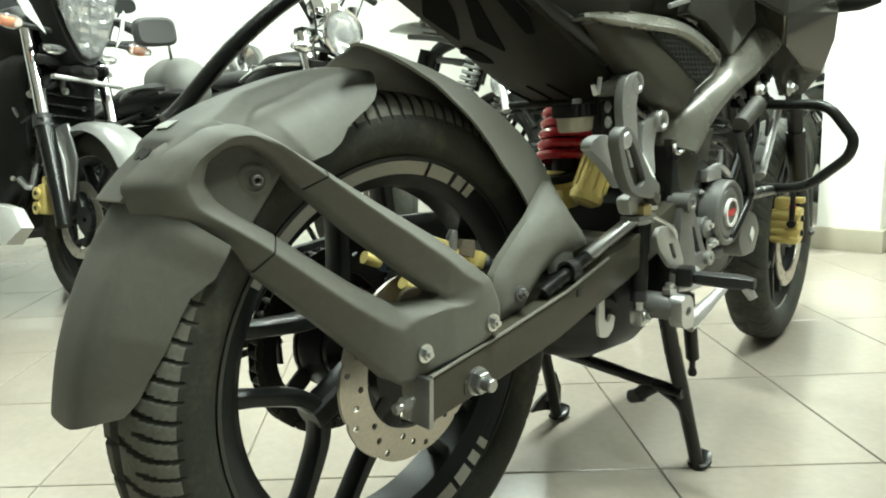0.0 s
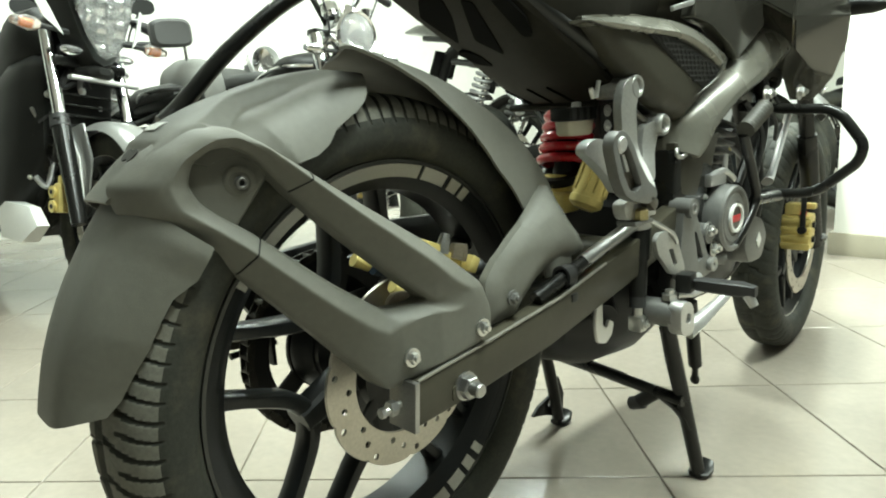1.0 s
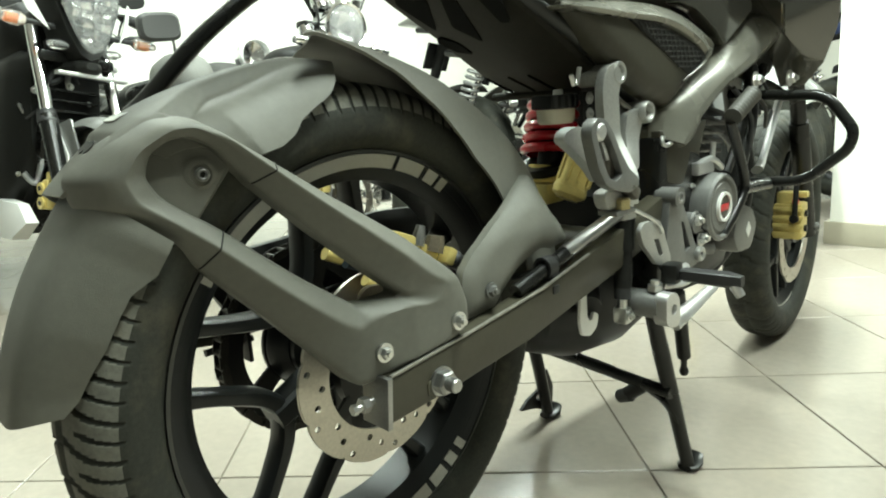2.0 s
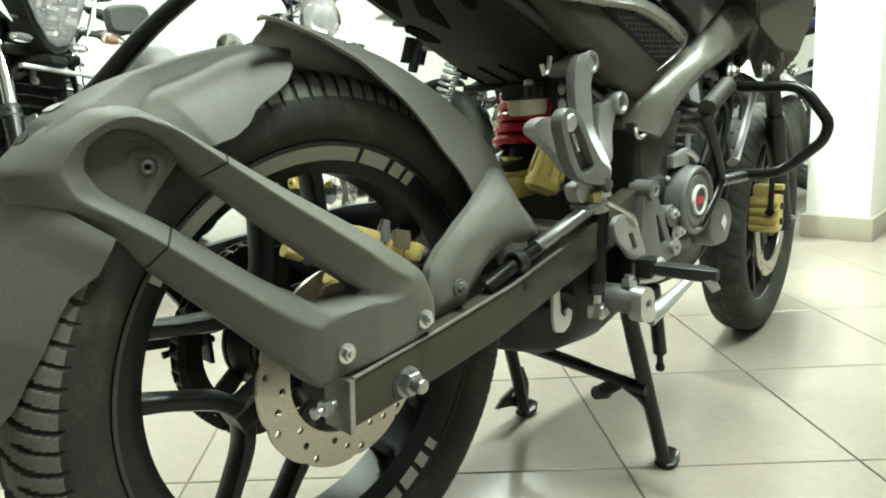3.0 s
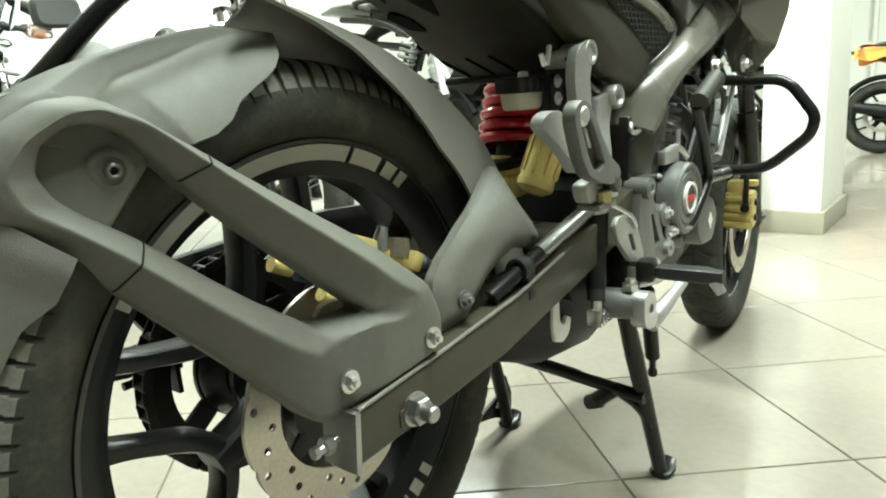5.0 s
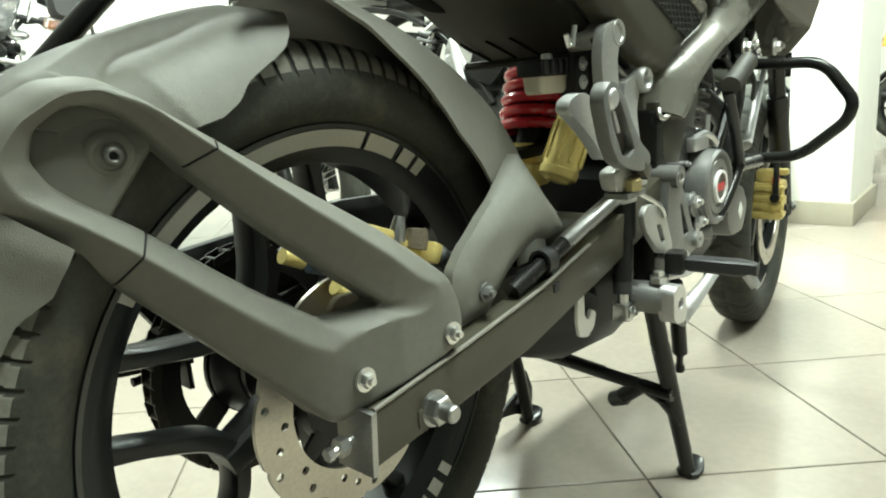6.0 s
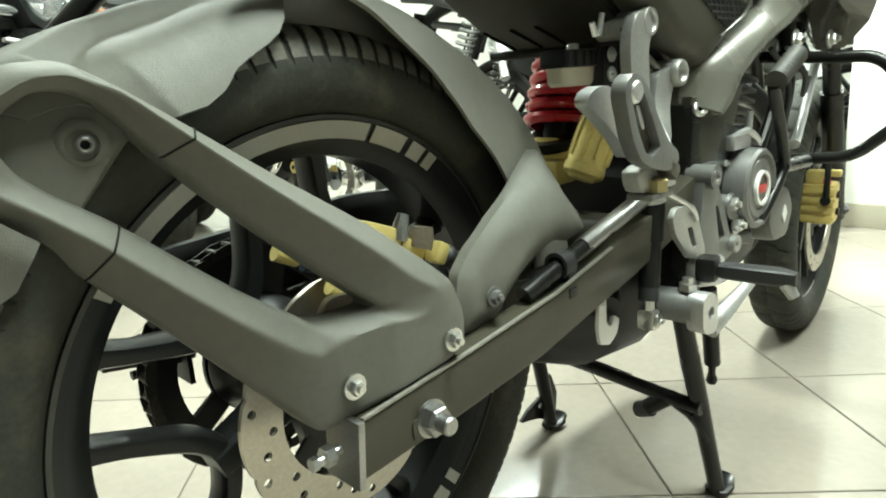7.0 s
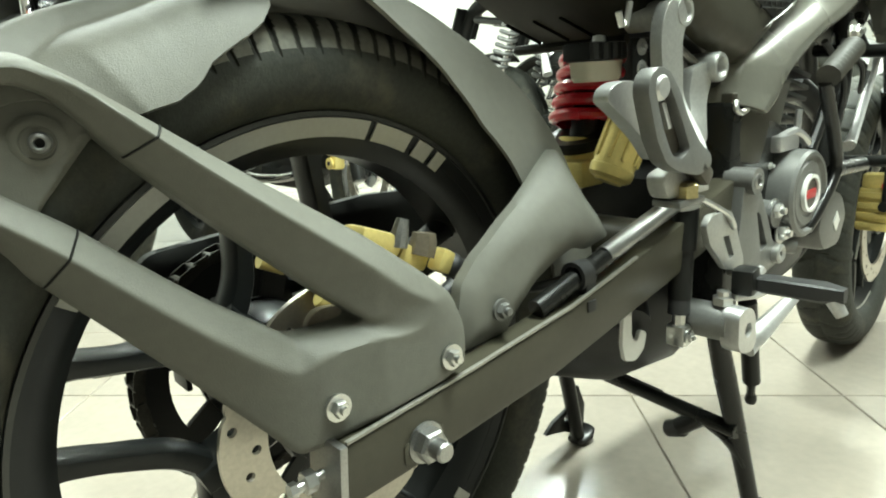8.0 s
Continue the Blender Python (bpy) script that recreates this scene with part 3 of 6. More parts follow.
# rear mudguard: shell, flap and the forked holder
def holder_x(y):
    return float(np.interp(y, [-.30, -.26, -.21, -.15, -.08, -.03, .06], [.036, .045, .062, .084, .106, .117, .122]))


# round the window of the holder: outer edge, inner edge, blend into the crown, place of the crest, fall to the outer and to the inner edge
HOLDER = soft_loop([
    (-0.215, 0.673, -0.222, 0.652, 0.8, 0.40, 0.016, 0.010), (-0.190, 0.655, -0.204, 0.643, 0.2, 0.36, 0.019, 0.014), (-0.152, 0.624, -0.176, 0.607, 0, 0.36, 0.020, 0.016), (-0.120, 0.599, -0.147, 0.575, 0, 0.36, 0.020, 0.016), (-0.090, 0.576, -0.118, 0.545, 0, 0.36, 0.020, 0.016),
    (-0.022, 0.527, -0.062, 0.491, 0, 0.38, 0.018, 0.014), (0.020, 0.492, -0.043, 0.474, 0, 0.40, 0.012, 0.009), (0.044, 0.470, -0.038, 0.4695, 0, 0.30, 0.008, 0.008), (0.053, 0.438, -0.039, 0.4665, 0, 0.50, 0.004, 0.012), (0.050, 0.408, -0.044, 0.4645, 0, 0.82, 0.002, 0.014), (0.026, 0.400, -0.056, 0.4635, 0, 0.84, 0.001, 0.014),
    (-0.025, 0.392, -0.070, 0.4630, 0, 0.84, 0.001, 0.014), (-0.070, 0.383, -0.082, 0.4628, 0, 0.82, 0.001, 0.014), (-0.098, 0.376, -0.089, 0.4645, 0, 0.74, 0.003, 0.013), (-0.122, 0.406, -0.099, 0.473, 0, 0.64, 0.008, 0.013), (-0.162, 0.453, -0.135, 0.500, 0, 0.60, 0.018, 0.015), (-0.195, 0.491, -0.169, 0.530, 0, 0.58, 0.018, 0.015),
    (-0.231, 0.532, -0.208, 0.566, 0, 0.56, 0.018, 0.015), (-0.264, 0.565, -0.238, 0.588, 0.1, 0.56, 0.018, 0.015), (-0.312, 0.591, -0.254, 0.602, 0.7, 0.6, 0.014, 0.010), (-0.318, 0.622, -0.263, 0.620, 1, 0.62, 0.014, 0.008), (-0.285, 0.650, -0.257, 0.639, 1, 0.62, 0.014, 0.008), (-0.246, 0.672, -0.240, 0.651, 1, 0.58, 0.014, 0.008)], 10, 2)


def holder_point(u, v):
    """v: from the back of the outer edge, over the creased ridge, to the back of the inner edge."""
    oy, oz, iy, iz, merge, crest, fall_out, fall_in = HOLDER[int(round(u * len(HOLDER))) % len(HOLDER)]
    t = min(1.0, max(0.0, (v - 0.10) / 0.80))
    y, z = oy + (iy - oy) * t, oz + (iz - oz) * t
    away = (crest - t) / crest if t < crest else (t - crest) / (1 - crest)
    away = (math.sqrt(away * away + 0.005) - 0.0707) / 0.9318
    lip = max(0.0, 1 - min(t, 1 - t) / 0.07) ** 2
    x = holder_x(y) + 0.007 - (fall_out if t < crest else fall_in) * away - 0.003 * lip
    if v < 0.04 or v > 0.96:
        x = holder_x(y) - (0.030 if v < 0.5 else 0.034)
    if merge > 0 and t < 0.62:
        # a broad rounded shoulder up to the crown of the mudguard
        a = math.pi / 2 * t / 0.62
        k = 1 - math.cos(a)
        sx = holder_x(y) + 0.006 - 0.062 * (1 - math.sin(a))
        sy, sz = oy + (iy - oy) * 0.62 * k, oz + (iz - oz) * 0.62 * k
        x, y, z = x + (sx - x) * merge, y + (sy - y) * merge, z + (sz - z) * merge
    return (x, y, z)


guard = part("mudguard_holder", sheet(len(HOLDER), 40, holder_point, 0.0, True), M_PLASTIC, bike, "matte black forked plastic mudguard holder", 40)
for nm, at in (("holder_bolt", (0.1145, -0.070, 0.410)), ("holder_bolt", (0.1265, 0.032, 0.420))):
    part(nm, bolt(at, 0.0072, 0.008, 1.5), M_ZINC, guard, "zinc flange bolt")



def holder_row(y0, lower):
    """The crest line across one arm, for its seam."""
    k = min((k for k in range(len(HOLDER)) if (HOLDER[k][1] < HOLDER[k][3]) == lower), key=lambda k: abs(HOLDER[k][0] - y0))
    return [Vector(holder_point(k / len(HOLDER), 0.102 + 0.796 * t / 40)) + Vector((0.0002, 0, 0)) for t in range(41)]


for y0, lower in ((-0.150, False), (-0.229, True)):
    part("holder_seam", tube(holder_row(y0, lower), 0.0009, 6, smooth=False), M_BLACK, guard)


def lerp_deg(table, d):
    return float(np.interp(d, [t[0] for t in table], [t[1] for t in table]))


R_TOP = [(88, 0.352), (100, 0.360), (115, 0.375), (122, 0.386), (128, 0.399), (134, 0.404), (143, 0.408)]
R_FLAP = [(136, 0.394), (150, 0.394), (165, 0.398), (176, 0.400)]


def shell_point(u, v):
    """The mudguard over the tyre: u round the wheel from front to rear, v from left edge to right edge."""
    s = 2 * v - 1
    s = 1 - (1 - s) ** 1.7 if s > 0 else s
    front = float(np.interp(s, [0.3, 0.65, 0.80, 0.86, 0.89, 0.912, 0.93, 0.96, 0.98, 1.0], [93.0, 96.3, 98.0, 99.8, 102.2, 105.6, 108.4, 110.3, 111.8, 115.0])) + 12 * max(0.0, (-s - 0.25) / 0.75) ** 1.3
    d = front + (141.8 - 11 * max(0.0, (s - 0.3) / 0.7) - front) * u
    w = float(np.interp(d, [92, 119, 128, 143], [0.100, 0.100, 0.080, 0.072])) if s > 0 else 0.086
    r = lerp_deg(R_TOP, d) + 0.005
    crown = 1 - min(1.0, max(0.0, (s - 0.14) / 0.74))
    r += float(np.interp(d, [88, 94, 101, 110, 116, 122, 128], [0.0060, 0.0105, 0.0145, 0.0105, 0.0085, 0.0060, 0.0])) * crown
    skirt = float(np.interp(d, [92, 120, 130, 143], [0.056, 0.056, 0.038, 0.034])) if s > 0 else 0.052
    x = w * math.copysign(abs(s) ** 0.85, s)
    r -= skirt * abs(s) ** (float(np.interp(d, [100, 110, 124, 128], [5.5, 4.2, 4.2, 6.0])) if s > 0 else 4.2)
    # the pressed hollow on the right shoulder, ahead of the crest
    edge = 126.2 - 17 * max(0.0, 0.62 - s)
    deep = min(1.0, max(0.0, (edge - d) / 2.4))
    side = min(1.0, max(0.0, (s - 0.10 - 0.004 * (edge - d)) / 0.22))
    r -= 0.017 * deep * deep * (3 - 2 * deep) * side * side * (3 - 2 * side) * float(np.interp(d, [92, 99, 111, 121], [0.0, 0.20, 0.80, 1.0]))
    # a shallow step near the rear crown
    rear = min(1.0, max(0.0, (d - 131.0) / 2.2)) * min(1.0, max(0.0, (0.55 - s) / 0.22))
    r -= 0.005 * rear * rear * (3 - 2 * rear)
    return polar(XC + x, d, r)


shell = part("rear_mudguard", sheet(110, 96, shell_point, -0.004), M_PLASTIC, bike, "matte black plastic rear mudguard", 50)


def flap_point(u, v):
    s = 2 * v - 1
    top = 139.5 + 1.5 * max(0.0, s)
    d = top + (172.5 - top - 2.0 * max(0, s) ** 2) * u
    w = float(np.interp(d, [140, 143, 151, 159, 170, 175], [0.098, 0.099, 0.086, 0.080, 0.060, 0.050])) if s > 0 else float(np.interp(d, [136, 150, 165, 175], [0.086, 0.080, 0.070, 0.060]))
    r = lerp_deg(R_FLAP, d)
    deep = float(np.interp(d, [136, 143, 147, 151, 160, 168, 172, 176], [0.066, 0.070, 0.072, 0.060, 0.057, 0.047, 0.030, 0.014]))
    x = w * math.copysign(abs(s) ** 0.72, s)
    r -= deep * abs(s) ** 3.2
    return polar(XC + x, d, r)


part("mud_flap", sheet(40, 28, flap_point, -0.004), M_PLASTIC, bike, "matte black flexible mud flap", 50)
RECESS = soft_loop([(-0.278, 0.600), (-0.284, 0.628), (-0.268, 0.654), (-0.238, 0.668), (-0.204, 0.656), (-0.172, 0.622), (-0.150, 0.594), (-0.176, 0.574), (-0.204, 0.556), (-0.224, 0.552), (-0.256, 0.576)], 8, 2)


def recess_point(u, v):
    """The dished panel behind the window: a tilted plane round the boss, folded back towards the wheel."""
    y, z = RECESS[int(round(u * len(RECESS))) % len(RECESS)]
    y, z = -0.216 + (y + 0.216) * (0.02 + 0.98 * v), 0.616 + (z - 0.616) * (0.02 + 0.98 * v)
    fold = max(0.0, (y - 0.75 * (z - 0.616)) + 0.194)
    return (0.0462 + 0.27 * (y + 0.213) - (0.26 if z > 0.617 else 0.08) * (z - 0.617) - 1.5 * max(0.0, fold - 0.004) - 2.0 * min(fold, 0.004) ** 2 / 0.008, y, z)


part("boss_panel", sheet(len(RECESS), 26, recess_point, -0.003, True), M_PLASTIC, guard, "", 40)
part("boss", moved(lathe([(0.001, 0), (0.0165, 0), (0.0135, 0.0022), (0.0105, 0.0024), (0.0095, 0.0012), (0.001, 0.0012)], 32, closed=False), Matrix.Translation((0.0452, -0.214, 0.617)) @ pose(0, 0, 0, 0, 0, -16)), M_PLASTIC, guard)
there = Matrix.Translation((0.0474, -0.213, 0.617)) @ pose(0, 0, 0, 0, 0, -16)
button = part("boss_bolt", moved(lathe([(0.0031, 0.0022), (0.0031, 0.0062), (0.0042, 0.0068), (0.0058, 0.0056), (0.0066, 0.0030), (0.0068, 0.0), (0.0031, 0.0)], 28), there), M_ENGINE, guard, "dull steel button bolt")
part("socket", moved(lathe([(0.0005, 0.0018), (0.0031, 0.0018), (0.0031, 0.0026), (0.0005, 0.0026)], 6, closed=False), there), M_BLACK, button)
for dx in (0, 0.014):
    part("slot", moved(lathe([(0.001, 0.0), (0.0078, 0.0), (0.0078, 0.0012), (0.001, 0.0012)], 20, closed=False), Matrix.Translation(polar(-0.036 + dx, 134.4, 0.4095)) @ pose(0, 0, 0, 45) @ pose(0, 0, 0, 0, -90)), M_BLACK, shell)
part("sticker", sheet(8, 4, lambda u, v: polar(-0.070 + 0.030 * u, 126.8 + 2.2 * v, lerp_deg(R_TOP, 126.8 + 2.2 * v) + 0.0062), -0.0008), M_WHITE, shell, "small white paper sticker")

# hugger ahead of the wheel, with its leg down to the swingarm


def hugger_point(u, v):
    s = 2 * v - 1
    d0 = 94.5 + 8.5 * s
    d = d0 - (d0 - 7) * u
    a = abs(s)
    fall = max(0.0, (a - 0.55) / 0.45)
    edge = float(np.interp(d, [5, 47, 56, 67, 80, 88, 94, 101], [0.352, 0.354, 0.353, 0.356, 0.367, 0.377, 0.389, 0.406]))
    drop = float(np.interp(d, [5, 39, 58, 69, 78, 85, 93, 101], [0.096, 0.086, 0.069, 0.049, 0.035, 0.021, 0.012, 0.006]))
    r = edge + 0.010 * (1 - min(1.0, a / 0.55) ** 2.5) * min(1.0, max(0.0, (96 - d) / 14)) - drop * fall
    x = (0.072 if s > 0 else 0.080) * (a / 0.55) ** 0.95 if a < 0.55 else (0.072 if s > 0 else 0.080) + 0.022 * fall
    return polar(XC + math.copysign(x, s), d, r)


hugger = part("tyre_hugger", sheet(72, 40, hugger_point, 0.0035), M_PLASTIC, bike, "matte black inner mudguard hugging the tyre", 50)
part("hugger_leg", chamfer_plate([(0.262, 0.562), (0.225, 0.546), (0.189, 0.528), (0.142, 0.506), (0.099, 0.483), (0.076, 0.463), (0.068, 0.436), (0.069, 0.404), (0.125, 0.406), (0.141, 0.422), (0.173, 0.446), (0.202, 0.458), (0.231, 0.465), (0.251, 0.459), (0.292, 0.466), (0.266, 0.513), (0.262, 0.542)],
     lambda y, z: float(np.interp(z, [.40, .45, .49, .52, .545, .57], [.106, .104, .098, .086, .070, .050])), 0.008, 0.016, 0.020, 0.006, step=0.006, power=0.9), M_PLASTIC, hugger, "", 45)
part("hugger_bolt", bolt((0.106, 0.112, 0.434), 0.0075, 0.008, 1.4), M_ENGINE, hugger, "dull steel bolt")

# rear caliper and its holder
cal = part("rear_caliper", join(box((0.042, 0.022, 0.508), (0.034, 0.044, 0.020), 0.006, pose(0, 0, 0, -22)), box((0.042, 0.056, 0.487), (0.032, 0.034, 0.020), 0.006, pose(0, 0, 0, -28)),
                                tube([(0.052, -0.040, 0.476), (0.056, -0.018, 0.455), (0.060, 0.004, 0.434)], [0.010, 0.016, 0.012], 12, flat=0.8)), M_GOLD, bike, "gold anodised rear brake caliper")
part("pad_pin", tube([(0.028, -0.076, 0.511), (0.030, -0.056, 0.501)], 0.0078, 14), M_GOLD, cal)
part("lug", box((0.060, 0.084, 0.479), (0.018, 0.016, 0.022), 0.004, pose(0, 0, 0, -30)), M_GOLD, cal)
part("bleed_nipple", tube([(0.055, 0.040, 0.500), (0.055, 0.043, 0.511), (0.055, 0.048, 0.524)], [0.0085, 0.0082, 0.0055], 10, smooth=False), M_DULL, cal, "dull steel bleed nipple")
part("banjo_bolt", tube([(0.058, 0.062, 0.488), (0.058, 0.066, 0.498), (0.058, 0.068, 0.508)], [0.0125, 0.0125, 0.0105], 6, smooth=False), M_RUST, cal, "rusty steel banjo bolt")
part("hose_boot", tube([(0.058, 0.092, 0.475), (0.060, 0.106, 0.465), (0.062, 0.122, 0.453)], [0.010, 0.013, 0.010, 0.013, 0.010, 0.0125], 14), M_RUBBER, cal, "ribbed rubber boot")
part("caliper_bracket", plate([(-0.085, 0.43), (-0.06, 0.475), (0.0, 0.468), (0.03, 0.40), (0.02, 0.345), (-0.03, 0.345), (-0.05, 0.39)], 0.068, 0.076, 0.002, 0.012), M_RUST, cal, "worn steel caliper bracket")
part("slider", tube([(0.034, -0.052, 0.499), (0.040, -0.015, 0.482), (0.045, 0.01, 0.452)], 0.010, 12), M_HOSE, cal)
part("brake_hose", tube([(0.062, 0.120, 0.454), (0.070, 0.18, 0.430), (0.078, 0.25, 0.428), (0.090, 0.36, 0.452), (0.11, 0.42, 0.47)], 0.0055, 10), M_RUBBER, bike, "black rubber brake hose")

# tube and clamp along the arm
rod = part("guide_tube", tube([(0.105, 0.16, 0.420), (0.110, 0.26, 0.450), (0.114, 0.392, 0.488)], 0.0105, 16), M_FRAME, bike, "glossy black guide tube on the swingarm")
part("clamp", join(lathe([(0.011, -0.009), (0.0155, -0.009), (0.0155, 0.009), (0.011, 0.009)], 20, "y", (0.108, 0.222, 0.440)), box((0.116, 0.225, 0.42), (0.012, 0.016, 0.03), 0.002)), M_RUBBER, rod)
part("tube_tip", tube([(0.110, 0.262, 0.452), (0.115, 0.400, 0.490)], 0.0108, 16), M_DULL, rod, "grey metal sleeve")
part("tie", box((0.122, 0.22, 0.412), (0.010, 0.014, 0.012), 0.002), M_RUBBER, rod)

# shock absorber


def coil(a, b, r, wire, turns, n=26, end=1.0):
    """A coil spring; end: its radius at b over that at a."""
    a, b = Vector(a), Vector(b)
    t = (b - a).normalized()
    s = t.orthogonal().normalized()
    u = t.cross(s)
    k = int(turns * n)
    return tube([a.lerp(b, i / k) + r * (1 + (end - 1) * i / k) * (s * math.cos(2 * math.pi * i / n) + u * math.sin(2 * math.pi * i / n)) for i in range(k + 1)], wire, 10, smooth=False)


S0, S1 = Vector((-0.055, 0.446, 0.566)), Vector((-0.055, 0.482, 0.722))
shock = part("shock_absorber", tube([S0.lerp(S1, -0.35), S1], 0.018, 18), M_BLACK, bike, "rear shock with a black damper body")
part("spring", coil(S0, S1, 0.0415, 0.0082, 8.4, 30, 0.78), M_RED, shock, "glossy red coil spring")
part("spring_cup", moved(lathe([(0.012, -0.012), (0.044, -0.012), (0.049, -0.004), (0.049, 0.004), (0.012, 0.004)], 32, "z"), Matrix.Translation(S0.lerp(S1, -0.06)) @ pose(0, 0, 0, 16)), M_BLACK, shock)
part("lower_eye", join(tube([S0.lerp(S1, -0.1), S0.lerp(S1, -0.42)], [0.032, 0.026], 18), box((-0.045, 0.415, 0.510), (0.06, 0.05, 0.035), 0.008)), M_GOLD, shock)
part("reservoir_can", moved(lathe([(0.001, -0.052), (0.017, -0.052), (0.0185, -0.049), (0.021, -0.049), (0.0265, -0.045), (0.0275, -0.040), (0.0275, -0.034), (0.0262, -0.033), (0.0262, 0.036), (0.0275, 0.037), (0.0275, 0.046), (0.022, 0.052), (0.001, 0.052)], 28, "z", closed=False), Matrix.Translation((0.036, 0.404, 0.553)) @ pose(0, 0, 0, -24, 10)), M_GOLD, shock, "gold anodised gas reservoir")
for k in range(9):
    a = 2 * math.pi * k / 9
    part("flute", moved(box((0.0262 * math.cos(a), 0.0262 * math.sin(a), 0.002), (0.006, 0.006, 0.056), 0.0025, pose(0, 0, 0, 0, 0, math.degrees(a))), Matrix.Translation((0.036, 0.404, 0.553)) @ pose(0, 0, 0, -24, 10)), M_GOLD, shock)

# brake fluid reservoir
res = part("brake_reservoir", loft([oval((0.046, 0.338), 0.014, 0.028, 0.627, 20, 4), oval((0.046, 0.338), 0.0165, 0.032, 0.631, 20, 4), oval((0.046, 0.338), 0.0175, 0.033, 0.646, 20, 4), oval((0.046, 0.338), 0.0185, 0.034, 0.6485, 20, 4)]), M_CLOUDY, bike, "cloudy translucent brake fluid reservoir")
res.data.transform(Matrix(((1, 0, 0, 0), (0, 0, 1, 0), (0, 1, 0, 0), (0, 0, 0, 1))))
res.data.flip_normals()
cap = part("cap", box((0.045, 0.338, 0.659), (0.038, 0.070, 0.020), 0.004), M_BLACK, res, "black ribbed cap")
for k in range(4):
    part("cap_rib", box((0.064, 0.312 + 0.017 * k, 0.659), (0.004, 0.009, 0.018), 0.0015), M_RUBBER, cap)
part("cap_screw", lathe([(0.001, 0.668), (0.008, 0.668), (0.007, 0.676), (0.001, 0.677)], 16, "z", (0.045, 0.345, 0), closed=False), M_ALLOY, cap)
rb_ = part("bracket", box((0.074, 0.379, 0.648), (0.004, 0.032, 0.046), 0.001), M_BLACK, res)
for z in (0.638, 0.661):
    part("bracket_bolt", bolt((0.075, 0.380, z), 0.0060, 0.005), M_ALLOY, rb_)

# undertray and tail


def tray_ring(y, zb, zt, hw):
    return [(-0.018 + hw * a, y, zb + (zt - zb) * b) for a, b in ((-1.0, 0.30), (-0.85, 0.06), (-0.45, 0.0), (0.45, 0.0), (0.85, 0.06), (1.0, 0.30), (1.06, 0.7), (0.9, 1.0), (-0.9, 1.0), (-1.06, 0.7))]


TRAY = ((-0.05, 0.925, 0.96, 0.085), (0.03, 0.878, 0.96, 0.100), (0.10, 0.838, 0.96, 0.108), (0.18, 0.794, 0.96, 0.112), (0.25, 0.757, 0.96, 0.115), (0.325, 0.713, 0.96, 0.118), (0.385, 0.680, 0.96, 0.120), (0.398, 0.675, 0.96, 0.120), (0.404, 0.760, 0.96, 0.108), (0.54, 0.80, 0.96, 0.10))
tray = part("undertray", loft([tray_ring(*a) for a in TRAY]), M_TRAY, bike, "black plastic undertray beneath the seat", 28)


def tray_z(y):
    return float(np.interp(y, [t[0] for t in TRAY], [t[1] for t in TRAY]))


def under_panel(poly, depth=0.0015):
    """A thin flat plate on the underside, coloured dark for the shade of a recess."""
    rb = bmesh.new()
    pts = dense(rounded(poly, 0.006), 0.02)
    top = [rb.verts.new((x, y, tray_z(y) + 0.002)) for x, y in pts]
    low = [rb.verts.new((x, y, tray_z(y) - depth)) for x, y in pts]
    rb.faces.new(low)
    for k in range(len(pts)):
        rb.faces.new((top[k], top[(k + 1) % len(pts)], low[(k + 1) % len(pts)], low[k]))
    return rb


# dark plates in place of hollows: the recess shade is only colour
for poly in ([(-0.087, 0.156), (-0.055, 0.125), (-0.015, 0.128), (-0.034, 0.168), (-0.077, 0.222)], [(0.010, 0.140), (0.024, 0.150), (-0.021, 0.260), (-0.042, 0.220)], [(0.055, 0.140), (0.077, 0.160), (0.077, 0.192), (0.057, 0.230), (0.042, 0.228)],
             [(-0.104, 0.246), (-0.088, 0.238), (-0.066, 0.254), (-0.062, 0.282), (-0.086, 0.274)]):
    part("recess_shade_plate", under_panel(poly), M_RECESS_SHADE, tray, "near-black wedge plate standing for a shaded recess")
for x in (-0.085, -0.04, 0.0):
    part("rib", tube([(x - 0.010, 0.345, tray_z(0.345) - 0.0005), (x + 0.008, 0.388, tray_z(0.388) - 0.001)], 0.0022, 6), M_RECESS_SHADE, tray)
part("tray_lip", tube([(-0.128, 0.398, 0.672), (0.045, 0.398, 0.672)], 0.0065, 8), M_TRAY, tray)
part("seat", loft([oval((XC, 0.955), 0.10, 0.03, -0.20), oval((XC, 0.965), 0.12, 0.045, 0.05), oval((XC, 0.93), 0.14, 0.05, 0.35), oval((XC, 0.93), 0.12, 0.05, 0.50)]), M_SEAT, bike, "black seat")

def strip(outer, inner, x, drop, back, n=8, rows=18, shape=3.0):
    """A rounded bar face between two edge lines in (y, z)."""
    a, b = smooth_line([(q[0], q[1], 0) for q in outer], n), smooth_line([(q[0], q[1], 0) for q in inner], n)

    def fn(u, v):
        i = int(round(u * (len(a) - 1)))
        t = min(1.0, max(0.0, (v - 0.06) / 0.88))
        q = a[i].lerp(b[i], t)
        xx = x - drop * abs(2 * t - 1) ** shape
        return (x - back if v < 0.03 or v > 0.97 else xx, q.x, q.y)
    return sheet(len(a) - 1, rows, fn)


